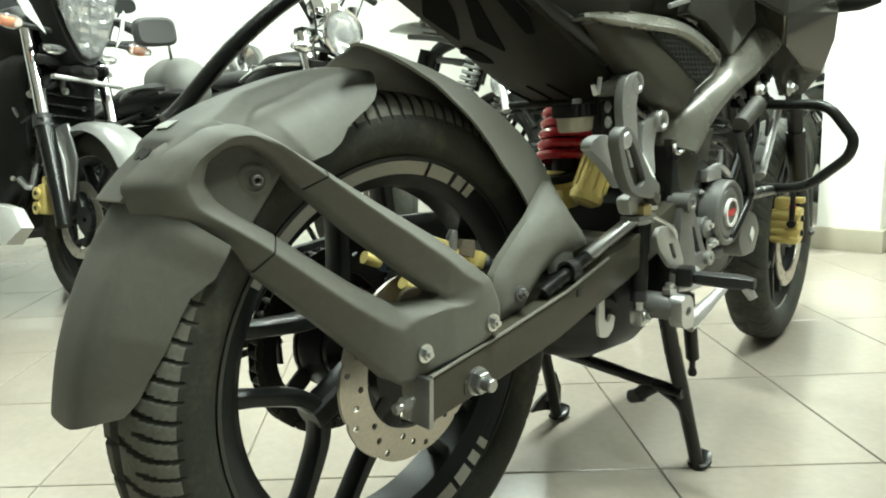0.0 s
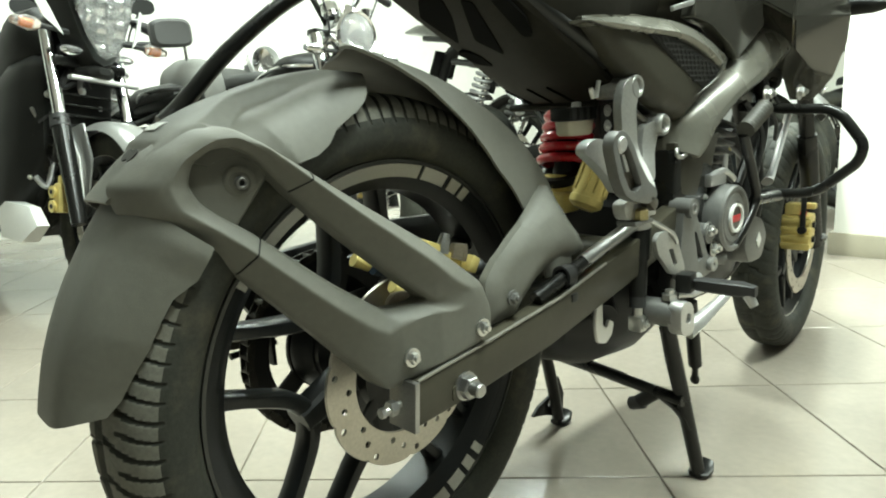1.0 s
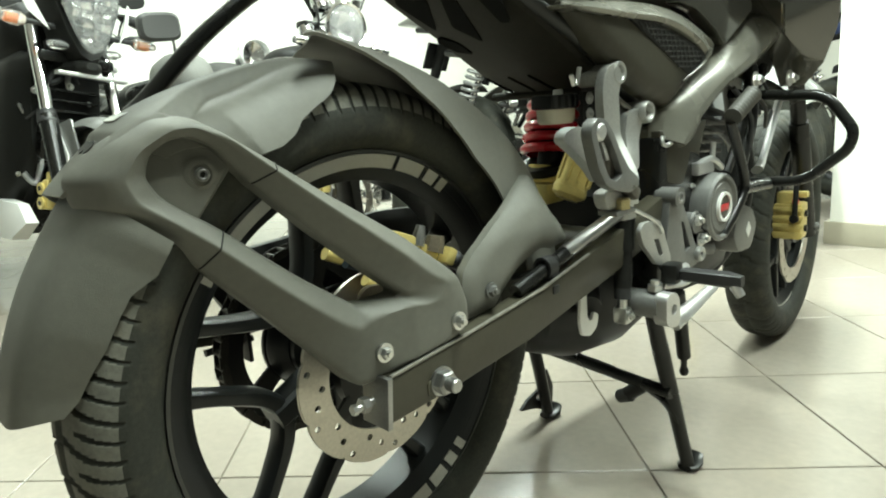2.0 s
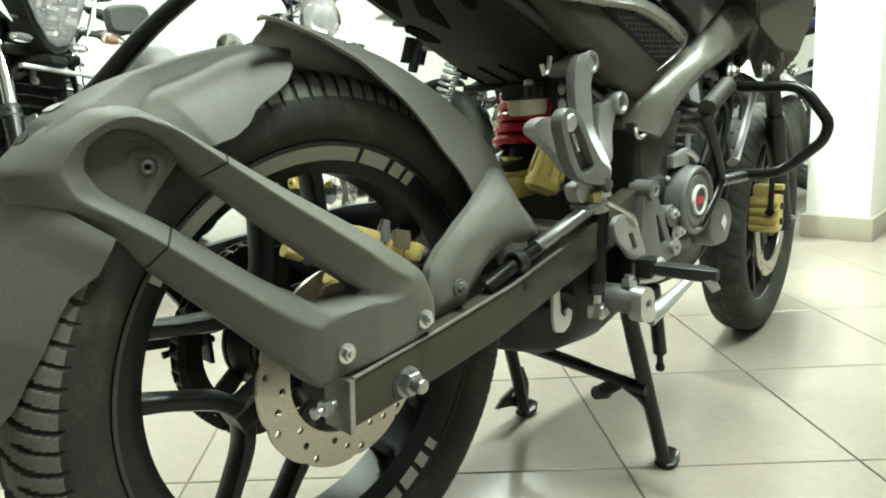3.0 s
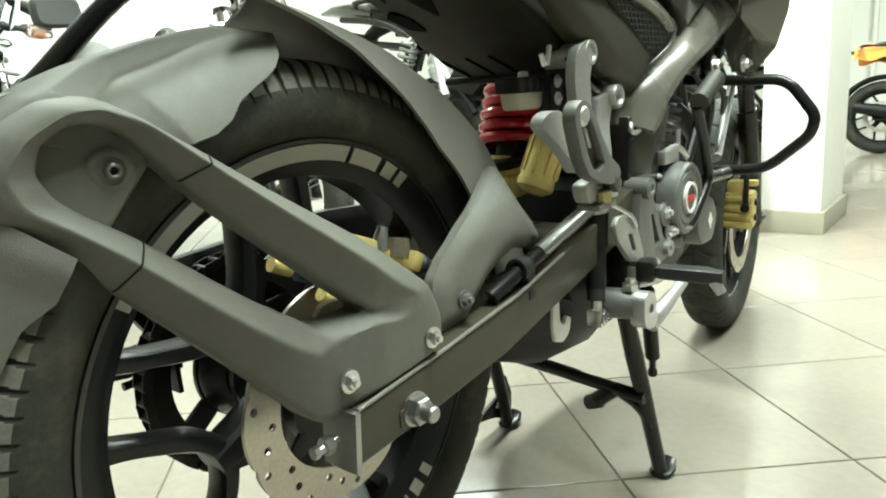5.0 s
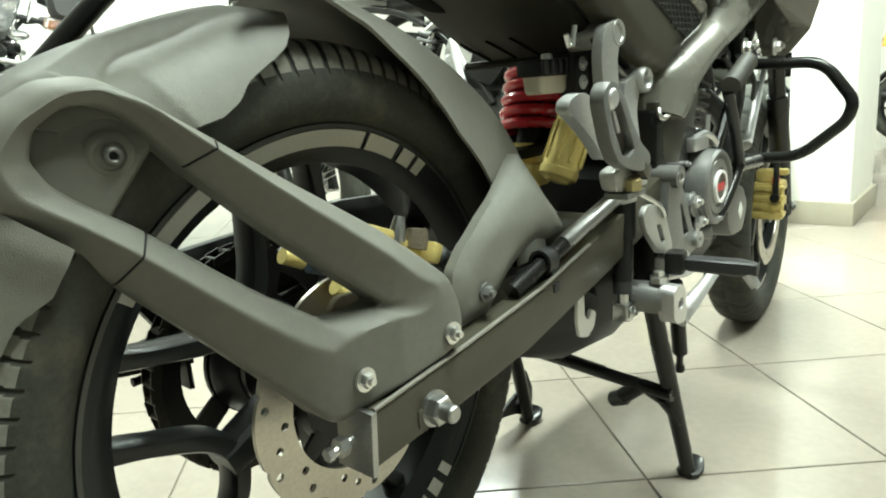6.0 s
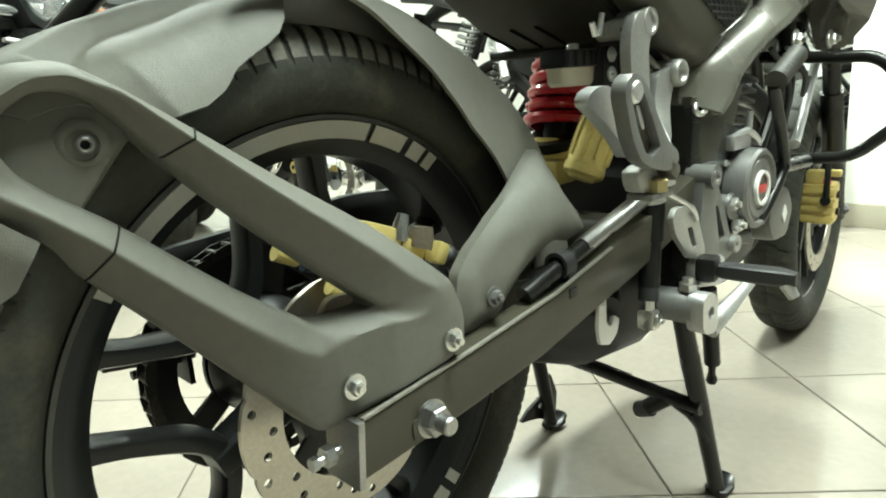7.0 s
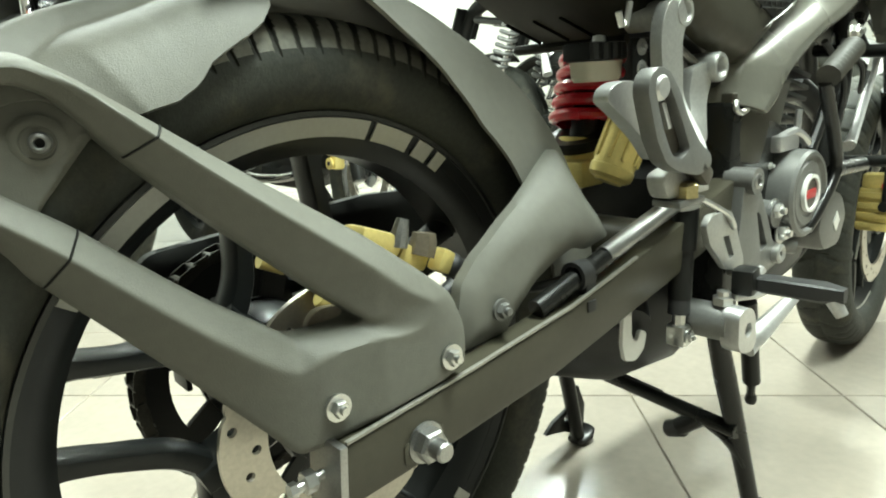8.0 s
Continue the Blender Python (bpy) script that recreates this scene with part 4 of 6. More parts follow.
def ribbon(lines, n=6, back=0.03):
    """A creased beam: smooth edge lines (x, y, z) side by side, joined by facets and closed behind."""
    runs = [smooth_line(q, n) for q in lines]
    runs = [[Vector((p.x - back, p.y, p.z)) for p in runs[0]], *runs, [Vector((p.x - back, p.y, p.z)) for p in runs[-1]]]
    bm = bmesh.new()
    grid = [[bm.verts.new(p) for p in run] for run in runs]
    for a, b in zip(grid, grid[1:] + grid[:1]):
        for k in range(len(a) - 1):
            bm.faces.new((a[k], a[k + 1], b[k + 1], b[k]))
    bm.faces.new([run[0] for run in grid])
    bm.faces.new([run[-1] for run in grid][::-1])
    bmesh.ops.recalc_face_normals(bm, faces=bm.faces)
    return bevelled(bm, 0.003, 3, 22)


def bent(points, r, n=5):
    """An open line with its corners rounded."""
    p = [Vector(q) for q in points]
    out = [p[0]]
    for a, b, c in zip(p, p[1:], p[2:]):
        k = min(r, (a - b).length * 0.45, (c - b).length * 0.45)
        e, f = b + (a - b).normalized() * k, b + (c - b).normalized() * k
        out += [(1 - t) ** 2 * e + 2 * t * (1 - t) * b + t * t * f for t in [j / n for j in range(n + 1)]]
    return out + [p[-1]]


# side panel with mesh grille
panel = part("side_panel", chamfer_plate([(0.274, 0.790), (0.40, 0.800), (0.50, 0.797), (0.605, 0.780), (0.715, 0.742), (0.660, 0.705), (0.610, 0.676), (0.548, 0.634), (0.460, 0.660), (0.335, 0.735)], lambda y, z: 0.118 + 0.010 * math.sin(math.pi * (z - 0.63) / 0.17), 0.018, 0.02, 0.04, 0.012, step=0.010, power=0.5), M_PANEL, bike, "dark grey triangular side panel", 65)
part("upper_blade", ribbon([[(0.108, 0.262, 0.783), (0.112, 0.331, 0.790), (0.114, 0.411, 0.794), (0.115, 0.502, 0.793), (0.116, 0.584, 0.781), (0.117, 0.652, 0.760), (0.116, 0.706, 0.738)],
                            [(0.128, 0.268, 0.781), (0.133, 0.331, 0.778), (0.136, 0.411, 0.774), (0.138, 0.502, 0.770), (0.138, 0.574, 0.754), (0.136, 0.628, 0.735), (0.132, 0.660, 0.716)],
                            [(0.124, 0.270, 0.778), (0.128, 0.331, 0.772), (0.131, 0.411, 0.768), (0.133, 0.500, 0.763), (0.133, 0.569, 0.748), (0.131, 0.620, 0.729), (0.128, 0.652, 0.711)]]), M_BEAM, panel, "satin graphite upper blade", 30)
grille = part("grille", plate([(0.40, 0.773), (0.475, 0.768), (0.560, 0.748), (0.655, 0.722), (0.630, 0.706), (0.585, 0.688), (0.52, 0.715)], 0.112, 0.1292, 0.002), M_BLACK, panel, "black mesh grille")
mesh_bars = []
for k in range(17):
    y = 0.415 + 0.0145 * k
    zt = float(np.interp(y, [0.40, 0.475, 0.56, 0.655], [0.772, 0.766, 0.746, 0.720])) - 0.003
    zb = float(np.interp(y, [0.40, 0.52, 0.585, 0.655], [0.771, 0.717, 0.692, 0.718])) + 0.003
    if zt - zb > 0.006:
        mesh_bars.append(tube([(0.1295, y, zb), (0.1295, y - 0.012, zt)], 0.0016, 5))
for k in range(8):
    z = 0.700 + 0.008 * k
    mesh_bars.append(tube([(0.1295, float(np.interp(z, [0.69, 0.77], [0.565, 0.425])), z), (0.1295, float(np.interp(z, [0.70, 0.72, 0.77], [0.615, 0.645, 0.47])), z)], 0.0014, 5))
part("mesh", join(*mesh_bars), M_MESH, grille)
part("hook", tube([(0.128, 0.650, 0.722), (0.131, 0.628, 0.703), (0.130, 0.561, 0.677)], [0.010, 0.006, 0.002], 10, flat=0.6), M_SPAR, panel, "curved end of the blade")

# main frame spar, frame plate and tubes
SPAR_TOP = [(0.910, 0.802), (0.834, 0.775), (0.731, 0.724), (0.627, 0.680), (0.555, 0.641), (0.534, 0.606), (0.528, 0.588)]
SPAR_LOW = [(1.090, 0.757), (1.022, 0.724), (0.922, 0.688), (0.817, 0.659), (0.714, 0.612), (0.650, 0.574), (0.600, 0.560)]
SPAR_SECTION = ((-0.085, 0.092), (0.0, 0.112), (0.15, 0.1275), (0.34, 0.1370), (0.47, 0.1375), (0.60, 0.127), (0.80, 0.104), (1.0, 0.078))
spar = part("frame_spar", ribbon([[(x, a[0] + (b[0] - a[0]) * t, a[1] + (b[1] - a[1]) * t) for a, b in zip(SPAR_TOP, SPAR_LOW)] for t, x in SPAR_SECTION], 6, 0.05), M_BEAM, bike, "satin graphite perimeter frame spar", 32)
part("spar_foot", ribbon([[(0.112, 0.524, 0.602), (0.113, 0.522, 0.560), (0.113, 0.520, 0.520)], [(0.118, 0.560, 0.600), (0.122, 0.560, 0.555), (0.120, 0.560, 0.510)], [(0.112, 0.690, 0.610), (0.112, 0.664, 0.555), (0.110, 0.652, 0.500)]], 6, 0.03), M_PANEL, spar, "dark plastic cover of the spar foot")
# bright metal curl that paints the lit lip at the spar's lower corner
part("spar_lip_shine", join(tube([(0.116, 0.524, 0.592), (0.119, 0.519, 0.582), (0.121, 0.528, 0.578), (0.121, 0.543, 0.581)], 0.0038, 8)), M_ZINC, spar, "bright curl standing for the lit lip of the spar foot")
# added black block: stands for the deep shade and hides the white wall behind
part("air_box", box((-0.065, 0.640, 0.660), (0.19, 0.17, 0.22), 0.02), M_BLACK, bike, "black box added to fill the dark behind the shock")
part("pivot_plate", plate([(0.520, 0.592), (0.560, 0.585), (0.660, 0.550), (0.662, 0.470), (0.600, 0.410), (0.560, 0.330), (0.506, 0.330), (0.510, 0.470)], 0.070, 0.1165, 0.006, 0.008), M_FRAME, bike, "gloss black swingarm pivot plate")
part("left_pivot_plate", plate([(0.540, 0.580), (0.640, 0.545), (0.652, 0.470), (0.600, 0.410), (0.560, 0.330), (0.500, 0.330), (0.515, 0.470)], -0.19, -0.155, 0.008, 0.012), M_FRAME, bike)
part("subframe_tube", tube([(0.08, 0.56, 0.60), (0.085, 0.46, 0.67), (0.085, 0.35, 0.74), (0.06, 0.10, 0.86)], 0.014, 12), M_FRAME, bike)
part("shadow_tank", loft([oval((XC, 0.86), 0.11, 0.08, 0.48), oval((XC, 0.90), 0.15, 0.13, 0.70), oval((XC, 0.92), 0.17, 0.14, 0.95), oval((XC, 0.92), 0.13, 0.12, 1.10)]), M_PANEL, bike, "black fuel tank")
part("tank_side", plate([(0.560, 0.800), (0.60, 0.93), (0.800, 0.93), (0.846, 0.800), (0.729, 0.734), (0.700, 0.758), (0.624, 0.790)], 0.098, 0.124, 0.006, 0.008), M_SPAR, bike, "graphite tank side panel")
part("chrome_trim", plate([(0.50, 0.814), (0.60, 0.835), (0.66, 0.86), (0.68, 0.86), (0.61, 0.828), (0.50, 0.806)], 0.113, 0.120, 0.002), M_SILVER, bike, "silver trim strip")


def facets(points, faces, bevel=0.004):
    """A closed moulded piece of flat facets, with a flat inner side."""
    bm = bmesh.new()
    v = [bm.verts.new(q) for q in points]
    for f in faces:
        bm.faces.new([v[k] for k in f])
    rim = [e for e in bm.edges if len(e.link_faces) == 1]
    made = bmesh.ops.extrude_edge_only(bm, edges=rim)["geom"]
    for g in made:
        if isinstance(g, bmesh.types.BMVert):
            g.co.x = 0.09
    bmesh.ops.recalc_face_normals(bm, faces=bm.faces)
    bmesh.ops.bevel(bm, geom=[e for e in bm.edges if len(e.link_faces) == 2 and e.calc_face_angle(0) > 0.12], offset=bevel, segments=2, affect="EDGES", clamp_overlap=True)
    return bm


shroud = part("tank_shroud", facets([(0.120, 0.824, 0.844), (0.120, 0.786, 0.930), (0.180, 0.835, 0.803), (0.140, 0.952, 0.757), (0.150, 1.032, 0.711), (0.140, 1.087, 0.653), (0.185, 1.061, 0.698), (0.190, 1.110, 0.769), (0.205, 1.074, 0.820), (0.205, 1.035, 0.850), (0.200, 1.078, 0.950), (0.185, 0.856, 0.940), (0.160, 1.150, 0.860)],
                                    [(0, 1, 11, 2), (0, 2, 3), (2, 8, 7, 6, 4, 3), (4, 6, 5), (2, 11, 10, 9), (2, 9, 8), (8, 9, 10, 12), (8, 12, 7)]), M_SPAR, bike, "glossy graphite faceted tank shroud", 25)
# added black plate that keeps the inside dark behind tank side and shroud
part("gap_filler", plate([(0.72, 0.755), (0.78, 0.935), (1.10, 0.935), (1.13, 0.80), (1.05, 0.690), (0.96, 0.655), (0.86, 0.690)], 0.045, 0.084, 0.004, 0.01), M_BLACK, bike, "black plate added to close the gaps behind the shroud")
part("signal_stalk", tube([(0.10, 1.15, 0.842), (0.19, 1.15, 0.842), (0.225, 1.15, 0.839), (0.262, 1.15, 0.838)], [0.016, 0.020, 0.017, 0.004], 14, flat=0.7), M_BLACK, bike, "black turn signal stalk by the shroud")

# engine
engine = part("engine", loft([oval((XC, 0.40), 0.10, 0.085, 0.54, 24, 4), oval((XC, 0.405), 0.135, 0.115, 0.60, 24, 4), oval((XC, 0.40), 0.14, 0.12, 0.75, 24, 4), oval((XC, 0.39), 0.12, 0.11, 0.86, 24, 4), oval((XC, 0.38), 0.09, 0.08, 0.92, 24, 4)]), M_BLACK, bike, "black single-cylinder engine with grey covers", 30)
cyl = part("cylinder", box((XC, 0.80, 0.57), (0.13, 0.12, 0.19), 0.01, pose(0, 0, 0, -12)), M_BLACK, engine)
for k in range(8):
    part("cooling_fin", box((XC, 0.78 + 0.006 * k, 0.50 + 0.018 * k), (0.19, 0.17, 0.008), 0.003, pose(0, 0, 0, -12)), M_BLACK, cyl)
clutch = part("clutch_cover", lathe([(0.001, 0.146), (0.030, 0.146), (0.033, 0.1485), (0.043, 0.1485), (0.046, 0.145), (0.049, 0.145), (0.052, 0.151), (0.057, 0.151), (0.0605, 0.147), (0.062, 0.115), (0.071, 0.112), (0.071, 0.08), (0.001, 0.08)], 56, "x", (0, 0.678, 0.456), closed=False), M_ENGINE, engine, "round grey clutch cover with a raised rim")
part("emblem_ring", lathe([(0.0215, 0.145), (0.0265, 0.145), (0.0265, 0.1515), (0.0215, 0.1515)], 40, "x", (0, 0.684, 0.456)), M_WHITE, clutch, "pale ring emblem")
part("emblem", lathe([(0.001, 0.1455), (0.0213, 0.1455), (0.0213, 0.1485), (0.001, 0.1485)], 32, "x", (0, 0.684, 0.456), closed=False), M_PEG, clutch, "dark emblem disc")
part("emblem_band", plate([(0.667, 0.449), (0.701, 0.449), (0.701, 0.461), (0.667, 0.461)], 0.1475, 0.1500, 0.0005), M_REDP, clutch, "red band across the emblem")
for w in (20, 80, 140, 200, 260, 320):
    part("cover_bolt", bolt((0.112, 0.678 + 0.068 * math.cos(radians(w)), 0.456 + 0.068 * math.sin(radians(w))), 0.0055, 0.007), M_ZINC, clutch)
part("side_cover", plate([(0.76, 0.425), (0.79, 0.446), (0.835, 0.432), (0.86, 0.395), (0.835, 0.35), (0.775, 0.35), (0.75, 0.385)], 0.09, 0.140, 0.010, 0.015), M_ENGINE, engine, "grey engine side cover")
part("diamond", plate([(0.800, 0.392), (0.812, 0.408), (0.824, 0.392), (0.812, 0.376)], 0.139, 0.1415, 0.0005), M_WHITE, engine, "white diamond mark")
part("filler_bracket", join(tube([(0.12, 0.64, 0.533), (0.125, 0.68, 0.540), (0.13, 0.71, 0.522)], 0.007, 8), box((0.12, 0.655, 0.528), (0.02, 0.06, 0.022), 0.004), tube([(0.125, 0.685, 0.54), (0.125, 0.688, 0.57)], 0.005, 8)), M_ALLOY, engine, "alloy lever bracket")
for q in ((0.135, 0.622, 0.410), (0.135, 0.600, 0.445)):
    part("cylinder_bolt", bolt(q, 0.0105, 0.011), M_ZINC, engine)
part("oil_filter", join(tube([(0.09, 0.600, 0.440), (0.14, 0.600, 0.440)], 0.018, 18), tube([(0.10, 0.62, 0.39), (0.14, 0.66, 0.385)], 0.012, 12)), M_ENGINE, engine)
part("black_switch", box((0.11, 0.655, 0.395), (0.04, 0.06, 0.03), 0.006), M_BLACK, engine)

# silencer under the belly
sil = part("silencer", loft([oval((-0.06, 0.360), 0.060, 0.050, 0.27, 24), oval((-0.05, 0.345), 0.095, 0.085, 0.31, 24), oval((-0.045, 0.325), 0.11, 0.100, 0.40, 24), oval((-0.045, 0.315), 0.11, 0.102, 0.52, 24), oval((-0.045, 0.322), 0.10, 0.09, 0.62, 24), oval((-0.045, 0.335), 0.06, 0.05, 0.70, 24)]), M_BLACK, bike, "black underbelly silencer")
part("outlet", tube([(0.035, 0.42, 0.360), (0.078, 0.365, 0.340)], 0.020, 20), M_RUBBER, sil, "short black outlet pipe")
part("hook_bracket", plate([(0.326, 0.384), (0.340, 0.388), (0.341, 0.332), (0.352, 0.324), (0.358, 0.338), (0.372, 0.330), (0.366, 0.310), (0.348, 0.300), (0.326, 0.307), (0.321, 0.330)], 0.086, 0.092, 0.002, 0.006), M_WHITE, sil, "bare pale metal hook bracket")

# pillion hanger with folded peg
def hanger_lean(y, z):
    """The hanger swings outward below its bosses."""
    k = min(1.0, max(0.0, (0.615 - z) / 0.085))
    return 0.052 * k * k * (3 - 2 * k)


hang = part("pillion_hanger", plate([(0.360, 0.704), (0.348, 0.684), (0.345, 0.662), (0.348, 0.640), (0.350, 0.610), (0.345, 0.585), (0.325, 0.556), (0.292, 0.540), (0.296, 0.524), (0.335, 0.525), (0.360, 0.545), (0.380, 0.575), (0.390, 0.603), (0.389, 0.636), (0.386, 0.664), (0.398, 0.690), (0.384, 0.708)], 0.108, 0.122, 0.005, 0.010, fn=hanger_lean, step=0.006, segments=3), M_HANGER, bike, "cast alloy pillion footrest hanger", 45)
part("gusset", plate([(0.424, 0.634), (0.468, 0.644), (0.464, 0.614), (0.446, 0.590), (0.422, 0.556), (0.398, 0.545), (0.388, 0.556), (0.412, 0.590)], 0.100, 0.114, 0.004, 0.006, fn=lambda y, z: 0.5 * hanger_lean(y, z), step=0.006), M_HANGER, hang)
part("brace", tube([(0.100, 0.372, 0.686), (0.098, 0.410, 0.662), (0.098, 0.462, 0.636)], 0.009, 10, flat=0.6), M_PEG, hang, "dark ribbed brace")
part("cable_pin", join(tube([(0.10, 0.322, 0.704), (0.10, 0.315, 0.680)], 0.0034, 8), tube([(0.10, 0.302, 0.694), (0.10, 0.308, 0.680)], 0.0034, 8)), M_ZINC, hang)
for q in ((0.391, 0.694), (0.472, 0.634)):
    bs = part("boss", lathe([(0.0095, 0.055), (0.0170, 0.055), (0.0172, 0.119), (0.0155, 0.123), (0.0115, 0.123), (0.0095, 0.120)], 28, "x", (0, *q)), M_HANGER, hang)
    part("boss_bolt", lathe([(0.001, 0.090), (0.0095, 0.090), (0.0095, 0.112), (0.0045, 0.113), (0.004, 0.109), (0.001, 0.109)], 20, "x", (0, *q), closed=False), M_DULL, bs)
part("foot_clamp", plate([(0.252, 0.541), (0.272, 0.546), (0.330, 0.532), (0.337, 0.515), (0.262, 0.517), (0.254, 0.528)], 0.164, 0.184, 0.006, 0.006), M_HANGER, hang)
part("wing", plate([(0.196, 0.612), (0.199, 0.622), (0.214, 0.628), (0.230, 0.628), (0.266, 0.614), (0.276, 0.596), (0.292, 0.570), (0.304, 0.550), (0.283, 0.550), (0.259, 0.572), (0.227, 0.594)], 0.144, 0.160, 0.005, 0.007, fn=lambda y, z: 0.10 * (z - 0.59), step=0.006, segments=3), M_ALLOY, hang, "bright alloy heel wing", 50)
peg = part("folded_peg", plate([(0.200, 0.618), (0.203, 0.631), (0.217, 0.639), (0.233, 0.634), (0.250, 0.616), (0.262, 0.596), (0.285, 0.569), (0.306, 0.556), (0.308, 0.545), (0.285, 0.538), (0.250, 0.546), (0.229, 0.556), (0.214, 0.578)], 0.184, 0.200, 0.004, 0.006,
     holes=[rounded([(0.211, 0.619), (0.218, 0.627), (0.230, 0.624), (0.241, 0.610), (0.254, 0.590), (0.268, 0.565), (0.254, 0.557), (0.238, 0.562), (0.224, 0.585)], 0.004)]), M_ENGINE, hang, "folded grey pillion footpeg with a worn channel")
part("channel", plate([(0.208, 0.619), (0.217, 0.630), (0.232, 0.627), (0.244, 0.612), (0.258, 0.590), (0.272, 0.563), (0.254, 0.553), (0.236, 0.560), (0.221, 0.585)], 0.180, 0.190, 0.001, 0.004), M_PEG, peg, "dark brown worn channel")
part("peg_slot", plate([(0.229, 0.608), (0.236, 0.608), (0.247, 0.585), (0.241, 0.584)], 0.189, 0.1945, 0.0012, 0.002), M_ALLOY, peg)
part("peg_pivot", lathe([(0.001, 0.180), (0.0115, 0.180), (0.0115, 0.199), (0.0085, 0.202), (0.001, 0.202)], 24, "x", (0, 0.221, 0.621), closed=False), M_ALLOY, peg)
part("peg_toe", box((0.188, 0.300, 0.540), (0.024, 0.030, 0.018), 0.006, pose(0, 0, 0, -40)), M_PEG, peg)
part("hanger_nut", lathe([(0.001, -0.008), (0.012, -0.008), (0.012, 0.004), (0.008, 0.007), (0.001, 0.007)], 6, "z", (0.186, 0.288, 0.524), closed=False), M_GOLDNUT, hang, "yellow-plated nut")
part("hanger_strap", box((0.178, 0.288, 0.512), (0.030, 0.046, 0.007), 0.002), M_ENGINE, hang)

# rider footrest plate, peg and brake pedal
rest_plate = part("footrest_plate", join(plate([(0.508, 0.490), (0.520, 0.505), (0.540, 0.500), (0.556, 0.474), (0.578, 0.440), (0.596, 0.405), (0.622, 0.391), (0.614, 0.370), (0.560, 0.360), (0.502, 0.376), (0.497, 0.418), (0.503, 0.455)], 0.122, 0.138, 0.004, 0.006, holes=[rounded([(0.546, 0.452), (0.554, 0.450), (0.580, 0.402), (0.562, 0.396)], 0.004)]),
                                         tube([(0.11, 0.524, 0.495), (0.1475, 0.524, 0.495)], 0.0165, 24)), M_ENGINE, bike, "grey cast footrest plate")
part("plate_bolt", lathe([(0.001, 0.142), (0.0095, 0.142), (0.0095, 0.1485), (0.006, 0.150), (0.005, 0.146), (0.001, 0.146)], 20, "x", (0, 0.524, 0.495), closed=False), M_DULL, rest_plate)
part("lower_boss", lathe([(0.004, 0.118), (0.013, 0.118), (0.013, 0.146), (0.010, 0.148), (0.004, 0.146)], 20, "x", (0, 0.606, 0.385)), M_HANGER, rest_plate)
part("heel_guard", plate([(0.396, 0.462), (0.406, 0.473), (0.447, 0.473), (0.456, 0.468), (0.467, 0.450), (0.476, 0.431), (0.489, 0.406), (0.487, 0.391), (0.446, 0.401), (0.405, 0.440)], 0.142, 0.150, 0.002, 0.005, holes=[rounded([(0.436, 0.443), (0.450, 0.442), (0.464, 0.415), (0.453, 0.412)], 0.002)]), M_HANGER, rest_plate, "satin alloy heel guard with a slot")
part("stay", join(tube([(0.142, 0.484, 0.402), (0.150, 0.474, 0.380), (0.158, 0.448, 0.360)], 0.0075, 10, flat=0.5), tube([(0.146, 0.478, 0.384), (0.150, 0.515, 0.378), (0.142, 0.560, 0.374)], 0.0065, 10, flat=0.6), tube([(0.15, 0.45, 0.366), (0.165, 0.49, 0.362), (0.172, 0.51, 0.366)], 0.006, 8)), M_ALLOY, rest_plate, "bright alloy stay")
part("footpeg", loft([[(x, 0.4635 + 0.16 * (x - 0.165) + w * a, 0.386 - 0.03 * (x - 0.165) + h * b) for a, b in ((-1, -0.6), (-0.6, -1), (0.6, -1), (1, -0.6), (1, 0.8), (0.8, 1), (-0.8, 1), (-1, 0.8))] for x, w, h in ((0.178, 0.009, 0.008), (0.186, 0.012, 0.0095), (0.246, 0.013, 0.0105), (0.268, 0.006, 0.008))]), M_RUBBER, rest_plate, "black rubber footpeg")
part("peg_tip", tube([(0.256, 0.478, 0.377), (0.266, 0.480, 0.360)], [0.0085, 0.0070], 14), M_ALLOY, rest_plate, "bright alloy peg feeler")
pedal = part("brake_pedal", tube([(0.118, 0.420, 0.344), (0.166, 0.428, 0.343)], [0.0215, 0.0225, 0.0225], 28), M_ENGINE, bike, "grey cast brake pedal pivot with a bright arm")
part("pedal_block", plate([(0.408, 0.358), (0.418, 0.366), (0.438, 0.364), (0.449, 0.352), (0.453, 0.318), (0.444, 0.308), (0.420, 0.312), (0.409, 0.322)], 0.164, 0.186, 0.005, 0.008, holes=[[(0.432 + 0.0085 * math.cos(2 * math.pi * k / 16), 0.338 + 0.0085 * math.sin(2 * math.pi * k / 16)) for k in range(16)]], segments=3), M_ALLOY, pedal, "polished alloy pedal block")
part("pivot_end", tube([(0.160, 0.432, 0.338), (0.180, 0.432, 0.338)], 0.009, 16), M_DULL, pedal)
part("pedal_arm", tube([(0.175, 0.446, 0.312), (0.172, 0.500, 0.315), (0.168, 0.560, 0.322), (0.162, 0.630, 0.330)], [0.016, 0.0125, 0.010, 0.008], 12, flat=0.5), M_ALLOY, pedal, "bright alloy pedal arm")
part("adjuster_nut", lathe([(0.001, -0.006), (0.012, -0.006), (0.012, 0.003), (0.0075, 0.004), (0.0075, 0.010), (0.001, 0.011)], 6, "z", (0.158, 0.424, 0.372), closed=False), M_ZINC, pedal, "zinc adjuster nut")
part("peg_clevis", box((0.168, 0.458, 0.388), (0.026, 0.032, 0.032), 0.006, pose(0, 0, 0, 0, 0, 9)), M_BLACK, rest_plate, "black footpeg clevis")
